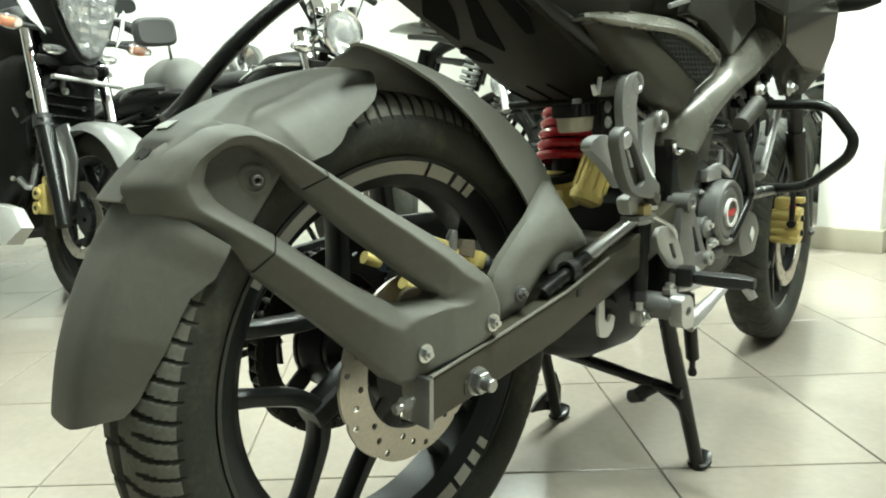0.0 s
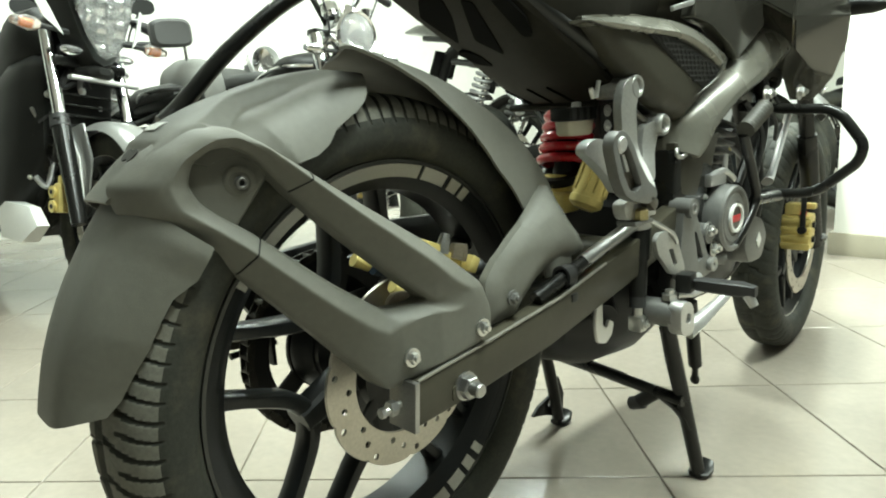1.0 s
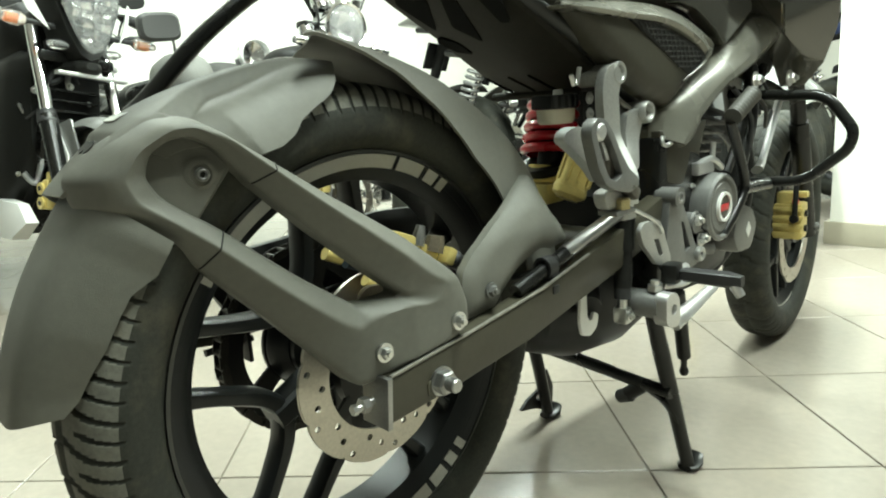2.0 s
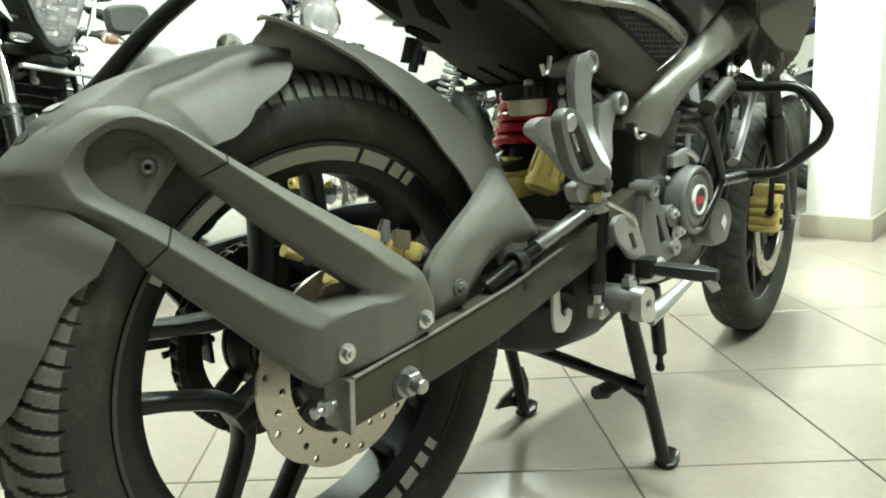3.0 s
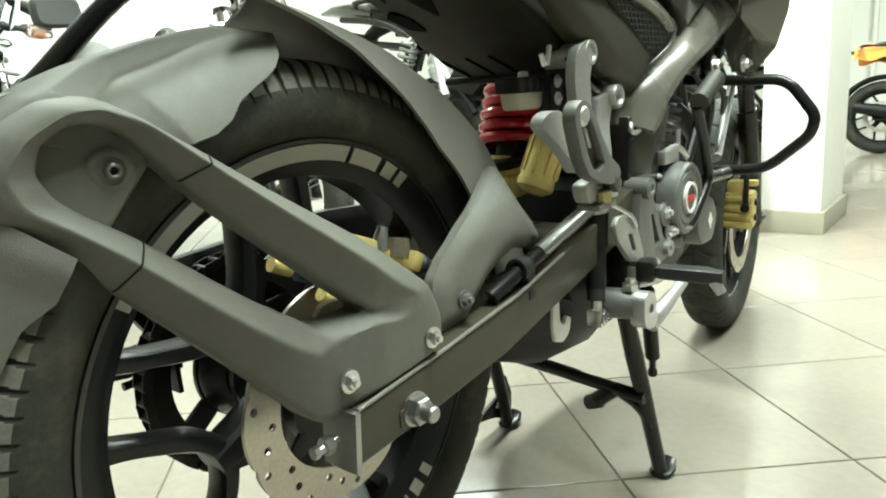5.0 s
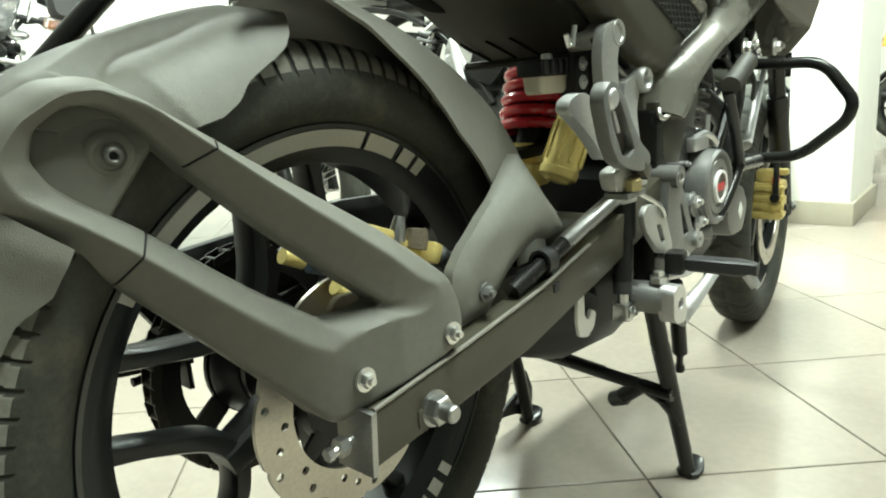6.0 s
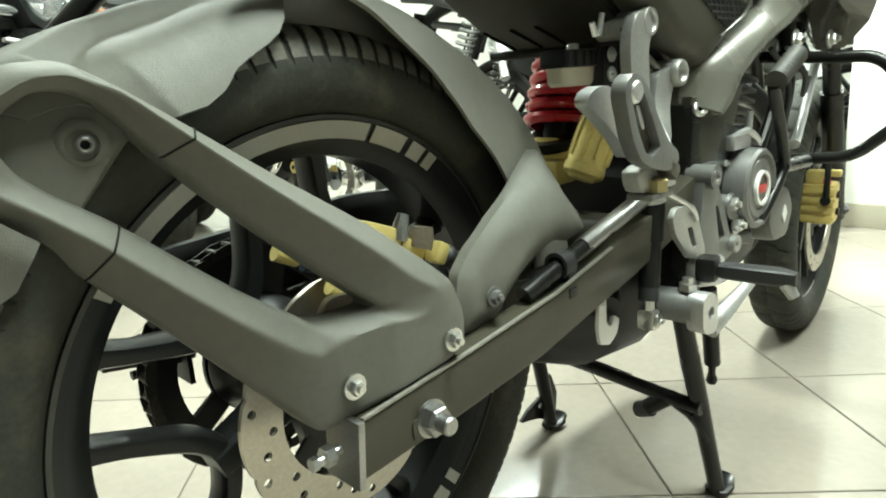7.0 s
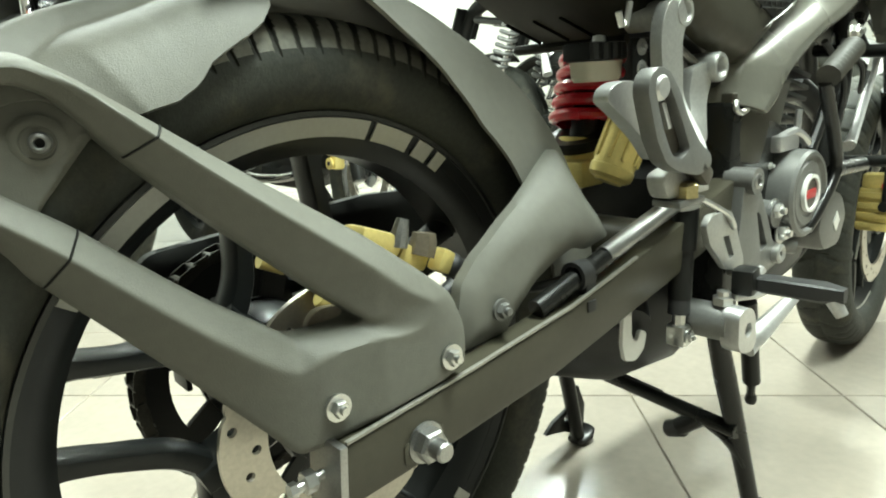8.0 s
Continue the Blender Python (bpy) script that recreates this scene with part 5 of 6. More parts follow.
mc = part("master_cylinder", join(tube([(0.116, 0.410, 0.485), (0.118, 0.402, 0.430)], 0.016, 18), tube([(0.118, 0.402, 0.43), (0.120, 0.395, 0.372)], 0.0135, 16)), M_BLACK, bike, "black rear brake master cylinder")
part("rubber_boot", tube([(0.120, 0.395, 0.380), (0.121, 0.392, 0.355)], [0.012, 0.015, 0.011, 0.013], 16), M_RUBBER, mc)
part("clevis", join(tube([(0.122, 0.391, 0.356), (0.123, 0.389, 0.322)], 0.008, 8), box((0.123, 0.389, 0.330), (0.024, 0.018, 0.026), 0.004), bolt((0.135, 0.389, 0.330), 0.006, 0.006)), M_ZINC, mc, "zinc clevis and pin")
part("master_cap", join(tube([(0.116, 0.405, 0.500), (0.116, 0.408, 0.480)], [0.015, 0.018], 16), tube([(0.13, 0.402, 0.495), (0.15, 0.44, 0.47), (0.15, 0.46, 0.45)], 0.004, 8)), M_ZINC, mc)

# centre stand
stand = part("centre_stand", tube([(0.128, 0.462, 0.335), (0.134, 0.488, 0.240), (0.142, 0.520, 0.130), (0.150, 0.553, 0.012)], [0.012, 0.0145, 0.0130, 0.0120], 16), M_FRAME, bike, "black tubular centre stand")
part("left_leg", tube([(-0.215, 0.500, 0.335), (-0.185, 0.520, 0.240), (-0.172, 0.540, 0.130), (-0.166, 0.560, 0.012)], [0.012, 0.0145, 0.0130, 0.0120], 16), M_FRAME, stand)
part("crossbar", join(tube([(0.148, 0.498, 0.166), (-0.180, 0.535, 0.172)], 0.0105, 16), tube([(0.02, 0.52, 0.168), (-0.18, 0.535, 0.180)], 0.009, 12)), M_FRAME, stand)
for sx, fx, fy in ((1, 0.150, 0.560), (-1, -0.166, 0.566)):
    part("foot", moved(loft([oval((0, -0.004), 0.012, 0.006, -0.018, 16), oval((0, -0.006), 0.019, 0.006, -0.008, 16), oval((0, -0.004), 0.020, 0.007, 0.012, 16), oval((0, 0.006), 0.015, 0.006, 0.024, 16)]), Matrix.Translation((fx, fy, 0.0125))), M_FRAME, stand)
part("right_gusset", tube([(0.10, 0.505, 0.156), (0.130, 0.510, 0.140), (0.146, 0.520, 0.105)], [0.008, 0.014, 0.008], 10, flat=0.45), M_FRAME, stand)
part("left_tang", plate([(0.484, 0.040), (0.506, 0.056), (0.556, 0.070), (0.574, 0.104), (0.592, 0.060), (0.586, 0.010), (0.560, 0.014), (0.535, 0.028), (0.505, 0.036)], -0.181, -0.174, 0.0015, 0.004, holes=[[(0.541 + 0.006 * math.cos(2 * math.pi * k / 14), 0.051 + 0.006 * math.sin(2 * math.pi * k / 14)) for k in range(14)]]), M_FRAME, stand, "flat black tang with a hole")
part("stop_rubber", tube([(0.068, 0.502, 0.140), (0.044, 0.507, 0.129)], 0.0125, 18), M_RUBBER, stand, "round black rubber stop")
part("stop_arm", tube([(0.095, 0.508, 0.166), (0.062, 0.503, 0.140)], 0.013, 12), M_FRAME, stand)
part("stand_spring", join(tube([(0.118, 0.575, 0.320), (0.115, 0.606, 0.190)], 0.0125, 16), tube([(0.115, 0.606, 0.192), (0.112, 0.612, 0.165)], 0.006, 10), lathe([(0.001, 0.150), (0.007, 0.152), (0.009, 0.158), (0.007, 0.166), (0.001, 0.168)], 12, "z", (0.112, 0.613, 0), closed=False)), M_FRAME, stand, "black sleeved stand spring")

# crash guard
part("crash_guard", join(tube(bent([(0.06, 0.90, 0.648), (0.16, 0.885, 0.641), (0.246, 0.88, 0.638), (0.294, 0.88, 0.572), (0.286, 0.88, 0.540), (0.216, 0.88, 0.480), (0.10, 0.88, 0.473)], 0.028), 0.0098, 16, smooth=False),
                         tube([(0.160, 0.676, 0.605), (0.155, 0.735, 0.530), (0.150, 0.765, 0.478), (0.148, 0.72, 0.430), (0.142, 0.69, 0.400)], 0.0088, 12), tube([(0.15, 0.76, 0.478), (0.15, 0.88, 0.473)], 0.011, 12)), M_FRAME, bike, "black tubular crash guard loop")
grip_pts = []
g0, g1 = Vector((0.165, 0.672, 0.613)), Vector((0.165, 0.752, 0.648))
for k in range(19):
    grip_pts.append(g0.lerp(g1, k / 18))
part("guard_grip", tube(grip_pts, [0.0130 if k % 2 else 0.0155 for k in range(19)], 18, smooth=False), M_GRIP, bike, "ribbed black rubber sleeve")
part("down_tube", join(tube([(0.09, 0.92, 0.70), (0.10, 0.90, 0.60), (0.10, 0.85, 0.50), (0.09, 0.80, 0.36)], 0.016, 14), tube([(0.095, 0.98, 0.70), (0.10, 0.80, 0.50)], 0.009, 10)), M_FRAME, bike)
part("radiator_stay", tube([(0.10, 1.06, 0.640), (0.115, 0.94, 0.520), (0.115, 0.91, 0.495)], [0.011, 0.010, 0.016], 10, flat=0.6), M_ALLOY, bike, "grey alloy stay")
part("wiring", join(tube([(0.12, 0.84, 0.66), (0.13, 0.90, 0.62), (0.12, 0.93, 0.58), (0.12, 0.96, 0.61)], 0.004, 8), tube([(0.11, 0.80, 0.66), (0.12, 0.86, 0.60), (0.11, 0.87, 0.52)], 0.005, 8), tube([(0.12, 0.90, 0.68), (0.13, 0.92, 0.645)], 0.004, 8)), M_RUBBER, bike)
for q in ((0.125, 0.86, 0.672), (0.13, 1.02, 0.672)):
    part("frame_bolt", bolt(q, 0.011, 0.012), M_ZINC, bike)
part("exhaust_pipe", tube([(0.02, 0.92, 0.60), (0.05, 1.0, 0.52), (0.05, 0.98, 0.38), (0.02, 0.88, 0.28), (-0.03, 0.65, 0.27)], 0.02, 14), M_BLACK, bike, "black exhaust header pipe")

# steered front end, turned to the left
steer = Matrix.Translation((-0.004, 1.349, 0.0)) @ pose(0, 0, 0, 0, 0, 5.5)
FR = 0.298
fw = part("front_wheel", moved(rim_bm(0.226, 0.035, 0.192), steer @ Matrix.Translation((0, 0, FR))), M_WHEEL, bike, "black cast front wheel rim")
part("tyre", moved(tyre_bm(FR, 0.052, 0.214, 60, 480, 0.005), steer @ Matrix.Translation((0, 0, FR))), M_TYRE, fw, "black grooved front tyre")
part("hub", moved(lathe([(0.01, -0.05), (0.04, -0.05), (0.028, -0.02), (0.028, 0.02), (0.045, 0.05), (0.01, 0.05)], 32), steer @ Matrix.Translation((0, 0, FR))), M_WHEEL, fw)
for k in range(5):
    part("spoke", moved(y_spoke_bm(25 + 72 * k, 0.025, 0.10, 0.20, 24), steer @ Matrix.Translation((0, 0, FR))), M_WHEEL, fw)
part("brake_disc", moved(disc_bm(0.150, 0.112, 0.046, 0.0045, 10, 30), steer @ Matrix.Translation((0, 0, FR))), M_STEEL, fw, "drilled wavy front brake disc")
part("rim_stripe", moved(arc_patch(0.224, 0.212, 0.0345, 0.028, 180, 290), steer @ Matrix.Translation((0, 0, FR))), M_STRIPE, fw)
for sx in (1, -1):
    part("fork_leg", moved(join(tube([(0.074 * sx, 0.0, 0.28), (0.074 * sx, -0.06, 0.42), (0.074 * sx, -0.125, 0.57)], 0.022, 18), tube([(0.074 * sx, -0.125, 0.57), (0.074 * sx, -0.25, 0.86)], 0.0175, 18)), steer), M_FRAME, bike, "black telescopic fork leg")
part("front_axle", moved(join(tube([(-0.10, 0, FR), (0.104, 0, FR)], 0.007, 12), lathe([(0.001, 0.092), (0.012, 0.092), (0.012, 0.100), (0.001, 0.100)], 6, "x", (0, 0, FR), closed=False)), steer), M_ENGINE, bike)
fc = part("front_caliper", moved(box((0.070, -0.150, 0.340), (0.064, 0.060, 0.086), 0.008), steer), M_GOLD, bike, "gold ribbed front brake caliper")
for k in range(4):
    part("caliper_rib", moved(box((0.072, -0.181, 0.310 + 0.020 * k), (0.066, 0.008, 0.011), 0.003), steer), M_GOLD, fc)
part("caliper_bridge", moved(box((0.062, -0.155, 0.396), (0.036, 0.040, 0.028), 0.006), steer), M_GOLD, fc)
part("caliper_lug", moved(box((0.094, -0.155, 0.404), (0.030, 0.020, 0.014), 0.004), steer), M_GOLD, fc)
for k in range(2):
    part("pad_bolt", moved(lathe([(0.001, 0.100), (0.008, 0.100), (0.008, 0.108), (0.001, 0.108)], 8, "x", (0, -0.150, 0.322 + 0.036 * k), closed=False), steer), M_BLACK, fc)
part("bleed_nipple", moved(join(tube([(0.088, -0.187, 0.345), (0.088, -0.183, 0.40), (0.085, -0.165, 0.45)], 0.006, 10), tube([(0.088, -0.185, 0.350), (0.088, -0.195, 0.350)], 0.010, 12)), steer), M_BLACK, fc)
part("hose_end", moved(tube([(0.088, -0.183, 0.385), (0.087, -0.180, 0.394)], 0.0075, 10), steer), M_REDP, fc)

# guard tube on the far side
part("side_guard", tube([(-0.219, -0.178, 0.678), (-0.220, -0.150, 0.700), (-0.220, -0.057, 0.785), (-0.215, 0.06, 0.860), (-0.19, 0.20, 0.90)], 0.0115, 14), M_FRAME, bike, "gloss black tubular side guard")
part("chain_guard", chamfer_plate([(-0.13, 0.455), (-0.10, 0.486), (0.17, 0.506), (0.27, 0.500), (0.30, 0.46), (0.26, 0.425), (0.05, 0.405), (-0.10, 0.405)], lambda y, z: -0.178, 0.008, 0.010, 0.022, 0.012, step=0.014), M_BLACK, bike, "black plastic chain guard")


# ---------------------------------------------------------------- the other motorcycles
def facets_at(outline, sx):
    """A moulded piece fanned round a raised middle, on one side of the machine."""
    bm = bmesh.new()
    mid = sum((Vector(q) for q in outline), Vector()) / len(outline) + Vector((0.012, 0, 0.012))
    c = bm.verts.new((mid.x * sx, mid.y, mid.z))
    rim = [bm.verts.new((x * sx, y, z)) for x, y, z in outline]
    back = [bm.verts.new((0.15 * sx, y, z)) for x, y, z in outline]
    for k in range(len(rim)):
        n = (k + 1) % len(rim)
        bm.faces.new((c, rim[k], rim[n]))
        bm.faces.new((rim[k], back[k], back[n], rim[n]))
    bm.faces.new(back)
    return bm


def facet_slash(sx):
    """A pointed flat blade beside the lamp."""
    bm = bmesh.new()
    front = [bm.verts.new((sx * x, y, z)) for x, y, z in ((0.118, 0.560, 0.905), (0.150, 0.535, 0.985), (0.178, 0.505, 1.060), (0.200, 0.480, 1.060), (0.168, 0.525, 0.960))]
    rear = [bm.verts.new(v.co + Vector((0, -0.004, 0))) for v in front]
    bm.faces.new(front)
    bm.faces.new(rear[::-1])
    for k in range(5):
        bm.faces.new((front[k], rear[k], rear[(k + 1) % 5], front[(k + 1) % 5]))
    return bm


def parked(label, at, heading, steer_deg=0.0, body=None, lamp="angular", cover=False, spokes="cast", group="motorcycles in the showroom", size=1.15, backrest=False, fork=0.10, lean=-6.0, reach=0.175, signal_z=0.885, cowl=False, high=0.0):
    """A whole parked motorcycle that faces +y, then stands at a place with a heading."""
    body = body or M_SPAR
    full = 0.0 if lamp == "round" else 1.0
    covers = M_ALLOY if lamp == "round" else M_BLACK
    rise = 0.13 if lamp == "round" else 0.0      # high bars on the classic bikes
    b = thing("motorcycle", label, "motorcycle", group=group)
    R = 0.30
    tilt = Matrix.Translation((0, 0.62, 0)) @ pose(0, 0, 0, 0, 0, steer_deg) @ Matrix.Translation((0, -0.62, 0))
    for nm, wy, half, m in (("front_wheel", 0.66, 0.05, tilt), ("rear_wheel", -0.66, 0.06, Matrix.Identity(4))):
        mm = m @ Matrix.Translation((0, wy, R))
        w = part(nm, moved(rim_bm(0.222, 0.036, 0.196), mm), M_WHEEL if spokes == "cast" else M_CHROME, b)
        part("tyre", moved(tyre_bm(R, half, 0.213, 36, 216, 0.005), mm), M_TYRE, w, "black tyre")
        part("hub", moved(lathe([(0.008, -0.05), (0.045, -0.05), (0.03, -0.02), (0.03, 0.02), (0.045, 0.05), (0.008, 0.05)], 24), mm), M_WHEEL if spokes == "cast" else M_CHROME, w)
        if spokes == "cast":
            for k in range(5):
                part("spoke", moved(y_spoke_bm(90 + 72 * k, 0.025, 0.10, 0.20, 22), mm), M_WHEEL, w)
        else:
            part("spokes", moved(join(*[tube([(0.03 * (-1) ** k, 0.03 * math.cos(k * 0.35), 0.03 * math.sin(k * 0.35)), (0, 0.20 * math.cos(k * 0.35 + 0.3 * (-1) ** (k // 2)), 0.20 * math.sin(k * 0.35 + 0.3 * (-1) ** (k // 2)))], 0.0018, 5) for k in range(18)]), mm), M_CHROME, w)
        part("brake_disc", moved(disc_bm(0.13, 0.095, 0.06, 0.0045, 10, 24), mm), M_STEEL, w)
        part("rim_stripe", moved(arc_patch(0.2205, 0.213, 0.0362, 0.032, 60, 150), mm), M_STRIPE, w)
    for sx in (1, -1):
        f = part("fork_leg", moved(tube([(fork * sx, 0.67, 0.28), (fork * sx, 0.62, 0.42), (fork * sx, 0.538, 0.625)], [0.024, 0.027, 0.030], 16), tilt), M_FRAME, b, "black fork slider")
        part("dust_seal", moved(tube([(fork * sx, 0.545, 0.60), (fork * sx, 0.530, 0.64)], [0.033, 0.029], 16), tilt), M_RUBBER, f)
        part("fork_tube", moved(tube([(fork * sx, 0.545, 0.62), (fork * sx, 0.43, 0.93)], 0.0205, 16), tilt), M_CHROME, f, "chromed fork tube")
        part("handlebar", moved(tube([(0.03 * sx, 0.40, 1.00), (0.16 * sx, 0.38, 1.05 + rise), (0.24 * sx, 0.34, 1.06 + rise), (0.37 * sx, 0.28, 1.05 + rise)], 0.012, 10), tilt), M_FRAME, b)
        part("grip", moved(tube([(0.25 * sx, 0.335, 1.06 + rise), (0.38 * sx, 0.278, 1.05 + rise)], 0.018, 12), tilt), M_RUBBER, b)
        part("brake_lever", moved(tube([(0.22 * sx, 0.36, 1.06 + rise), (0.26 * sx, 0.40, 1.055 + rise), (0.36 * sx, 0.36, 1.045 + rise)], 0.007, 8), tilt), M_ALLOY, b)
        mir = part("mirror", moved(loft([oval((0.30 * sx, 1.27 + rise), 0.03, 0.02, 0.345), oval((0.30 * sx, 1.27 + rise), 0.075, 0.042, 0.325), oval((0.30 * sx, 1.27 + rise), 0.08, 0.046, 0.31)]), tilt), M_BLACK, b, "black oval mirror")
        part("stalk", moved(tube([(0.20 * sx, 0.36, 1.06 + rise), (0.24 * sx, 0.37, 1.15 + rise), (0.30 * sx, 0.34, 1.25 + rise)], 0.006, 8), tilt), M_FRAME, mir)
        for fy, z in ((0.53, signal_z), (-0.83, 0.83 + high))[:1 if backrest or high else 2]:
            mt = tilt if fy > 0 else Matrix.Identity(4)
            sg = part("turn_signal", moved(moved(loft([oval((0, 0), 0.014, 0.012, 0.0, 14), oval((0, 0), 0.026, 0.022, 0.02, 14), oval((0, 0), 0.028, 0.022, 0.045, 14), oval((0, 0), 0.016, 0.012, 0.085, 14)]), Matrix.Translation(((reach - 0.04) * sx, fy, z)) @ pose(0, 0, 0, 0, 0, -90 * sx)), mt), M_CHROME if lamp == "round" and fy > 0 else M_AMBER, b, "chrome turn signal" if lamp == "round" and fy > 0 else "clear turn signal with amber bulb")
            part("bulb", moved(tube([((reach - 0.015) * sx, fy, z), ((reach + 0.02) * sx, fy, z)], 0.009, 10), mt), M_AMBER2, sg)
            part("stem", moved(tube([(0.05 * sx, fy, z), ((reach - 0.038) * sx, fy, z)], 0.009, 8), mt), M_RUBBER, sg)
    cal2 = part("caliper", moved(join(box((0.128, 0.572, 0.365), (0.042, 0.040, 0.100), 0.012), *[tube([(0.104, 0.560, z), (0.156, 0.560, z)], 0.021, 18) for z in (0.336, 0.384)], tube([(0.128, 0.580, 0.410), (0.128, 0.572, 0.438)], [0.016, 0.011], 12)), tilt), M_GOLD, b, "gold brake caliper with two pistons")
    for z in (0.336, 0.384):
        part("piston_bolt", moved(tube([(0.154, 0.560, z), (0.159, 0.560, z)], 0.008, 8), tilt), M_BLACK, cal2)
    part("brake_line", moved(tube([(0.128, 0.572, 0.436), (0.120, 0.540, 0.50), (0.125, 0.500, 0.62), (0.10, 0.46, 0.80)], 0.005, 8), tilt), M_RUBBER, b)
    part("yoke", moved(join(box((0, 0.475, 0.83), (0.25, 0.07, 0.035), 0.01), box((0, 0.42, 0.965), (0.25, 0.07, 0.03), 0.01)), tilt), M_FRAME, b)
    mg = part("front_mudguard", moved(sheet(30, 12, lambda u, v: (0.075 * math.copysign(abs(2 * v - 1) ** 0.8, 2 * v - 1), 0.66 + (R + 0.028 - 0.035 * abs(2 * v - 1) ** 3) * math.cos(radians(35 + 120 * u)), R + (R + 0.028 - 0.035 * abs(2 * v - 1) ** 3) * math.sin(radians(35 + 120 * u))), -0.004), tilt), M_GUARD, b, "silver front mudguard", 50)
    for sx in (1, -1):
        part("mudguard_stay", moved(plate([(0.50, 0.60), (0.60, 0.62), (0.66, 0.50), (0.64, 0.36), (0.61, 0.36), (0.58, 0.50)], 0.072 * sx - 0.004, 0.072 * sx + 0.004, 0.002, 0.01), tilt), M_GUARD, mg)
        part("stay_edge", moved(plate([(0.495, 0.600), (0.515, 0.602), (0.590, 0.50), (0.618, 0.365), (0.606, 0.362), (0.566, 0.50)], 0.076 * sx - 0.004, 0.076 * sx + 0.005, 0.002, 0.004), tilt), M_WHITE, mg, "pale edge of the stay")
    if lamp == "round":
        hl = part("headlamp", moved(lathe([(0.001, 0.44), (0.06, 0.45), (0.088, 0.50), (0.095, 0.555), (0.088, 0.565), (0.08, 0.56), (0.06, 0.52), (0.001, 0.50)], 36, "y", (0, 0, 0.955), closed=False), tilt), M_CHROME, b, "round chrome headlamp")
        part("lens", moved(lathe([(0.001, 0.575), (0.05, 0.571), (0.085, 0.558), (0.085, 0.552), (0.001, 0.566)], 36, "y", (0, 0, 0.955), closed=False), tilt), M_LENS, hl, "clear ribbed headlamp glass")
    else:
        def shield(y, k, dz=0.0):
            half = [(0.0, -0.150), (0.030, -0.135), (0.066, -0.070), (0.098, 0.020), (0.108, 0.100), (0.090, 0.150), (0.0, 0.165)]
            return [(x * k, y - 0.25 * x * x / 0.1, 0.985 + dz + z * k) for x, z in half] + [(-x * k, y - 0.25 * x * x / 0.1, 0.985 + dz + z * k) for x, z in half[-2:0:-1]]
        hl = part("headlamp", moved(loft([shield(0.47, 1.25), shield(0.56, 1.22), shield(0.592, 1.10), shield(0.588, 0.98)]), tilt), M_BLACK, b, "black shield-shaped headlamp cowl")
        bowl = []
        for ix in range(-3, 3):
            for iz in range(-4, 6):
                cx, cz = 0.032 * (ix + 0.5), 0.030 * (iz + 0.5)
                wide = 0.105 * min(1.0, max(0.0, (cz + 0.15) / 0.18))
                if abs(cx) < wide and cz < 0.14:
                    bowl.append(box((cx, 0.592 - 2.2 * cx * cx + 0.004 * ((ix * 5 + iz * 3) % 4), 0.985 + cz), (0.030, 0.006, 0.028), 0.003, pose(0, 0, 0, 14 * ((ix * 3 + iz * 7) % 5 - 2), 0, 13 * ((ix * 7 + iz * 5) % 5 - 2))))
        part("reflector", moved(join(*bowl), tilt), M_CHROME, hl, "chrome multi-facet reflector")
        part("lens", moved(loft([shield(0.604, 0.96), shield(0.616, 0.95), shield(0.628, 0.75)]), tilt), M_LENS, hl, "clear headlamp lens")
        part("beak", moved(loft([oval((0, 0.800), 0.055, 0.022, 0.50, 20, 3), oval((0, 0.800), 0.045, 0.022, 0.575, 20, 3), oval((0, 0.802), 0.02, 0.012, 0.60, 20, 3)]), tilt), M_BLACK, hl)
        part("bracket_bar", moved(box((-0.02, 0.56, 0.772), (0.24, 0.03, 0.014), 0.004), tilt), M_ALLOY, b, "bright bracket bar under the lamp")
        for sx in (1, -1):
            part("pilot_lamp", moved(loft([oval((0.092 * sx, 0.862), 0.032, 0.016, 0.545, 14, 2.2), oval((0.090 * sx, 0.860), 0.026, 0.013, 0.575, 14, 2.2), oval((0.088 * sx, 0.858), 0.010, 0.005, 0.588, 14, 2.2)]), tilt), M_LENS, hl, "small clear pilot lamp")
            part("cowl_slash", moved(facet_slash(sx), tilt), M_WHITE, hl, "white slash decal")
        part("fly_screen", moved(sheet(8, 8, lambda u, v: (0.11 * (2 * u - 1) * (1 - 0.3 * v), 0.56 - 0.13 * v - 0.05 * (2 * u - 1) ** 2, 1.11 + 0.15 * v), -0.004), tilt), M_BLACK, hl)
    if lamp == "round":
        for sx in (1, -1):
            g = part("gauge", moved(moved(lathe([(0.001, 0.0), (0.020, 0.0), (0.034, 0.012), (0.038, 0.050), (0.036, 0.054), (0.032, 0.052), (0.031, 0.049), (0.001, 0.049)], 24, "z", closed=False), Matrix.Translation((0.045 * sx, 0.45, 1.03)) @ pose(0, 0, 0, 35)), tilt), M_CHROME, b, "round gauge in a chrome shell")
            part("dial", moved(moved(lathe([(0.001, 0.0495), (0.030, 0.0495), (0.030, 0.0505), (0.001, 0.0505)], 20, "z", closed=False), Matrix.Translation((0.045 * sx, 0.45, 1.03)) @ pose(0, 0, 0, 35)), tilt), M_BLACK, g)
            part("fork_cover", moved(tube([(fork * sx, 0.505, 0.74), (fork * sx, 0.425, 0.955)], [0.031, 0.031, 0.034], 16), tilt), M_CHROME, b, "chrome fork shroud")
            part("lamp_ear", moved(tube([(fork * sx, 0.455, 0.90), (0.080 * sx, 0.49, 0.94)], [0.016, 0.012], 10), tilt), M_CHROME, b)
            part("switch_box", moved(box((0.205 * sx, 0.355, 1.062 + rise), (0.05, 0.035, 0.035), 0.006), tilt), M_BLACK, b)
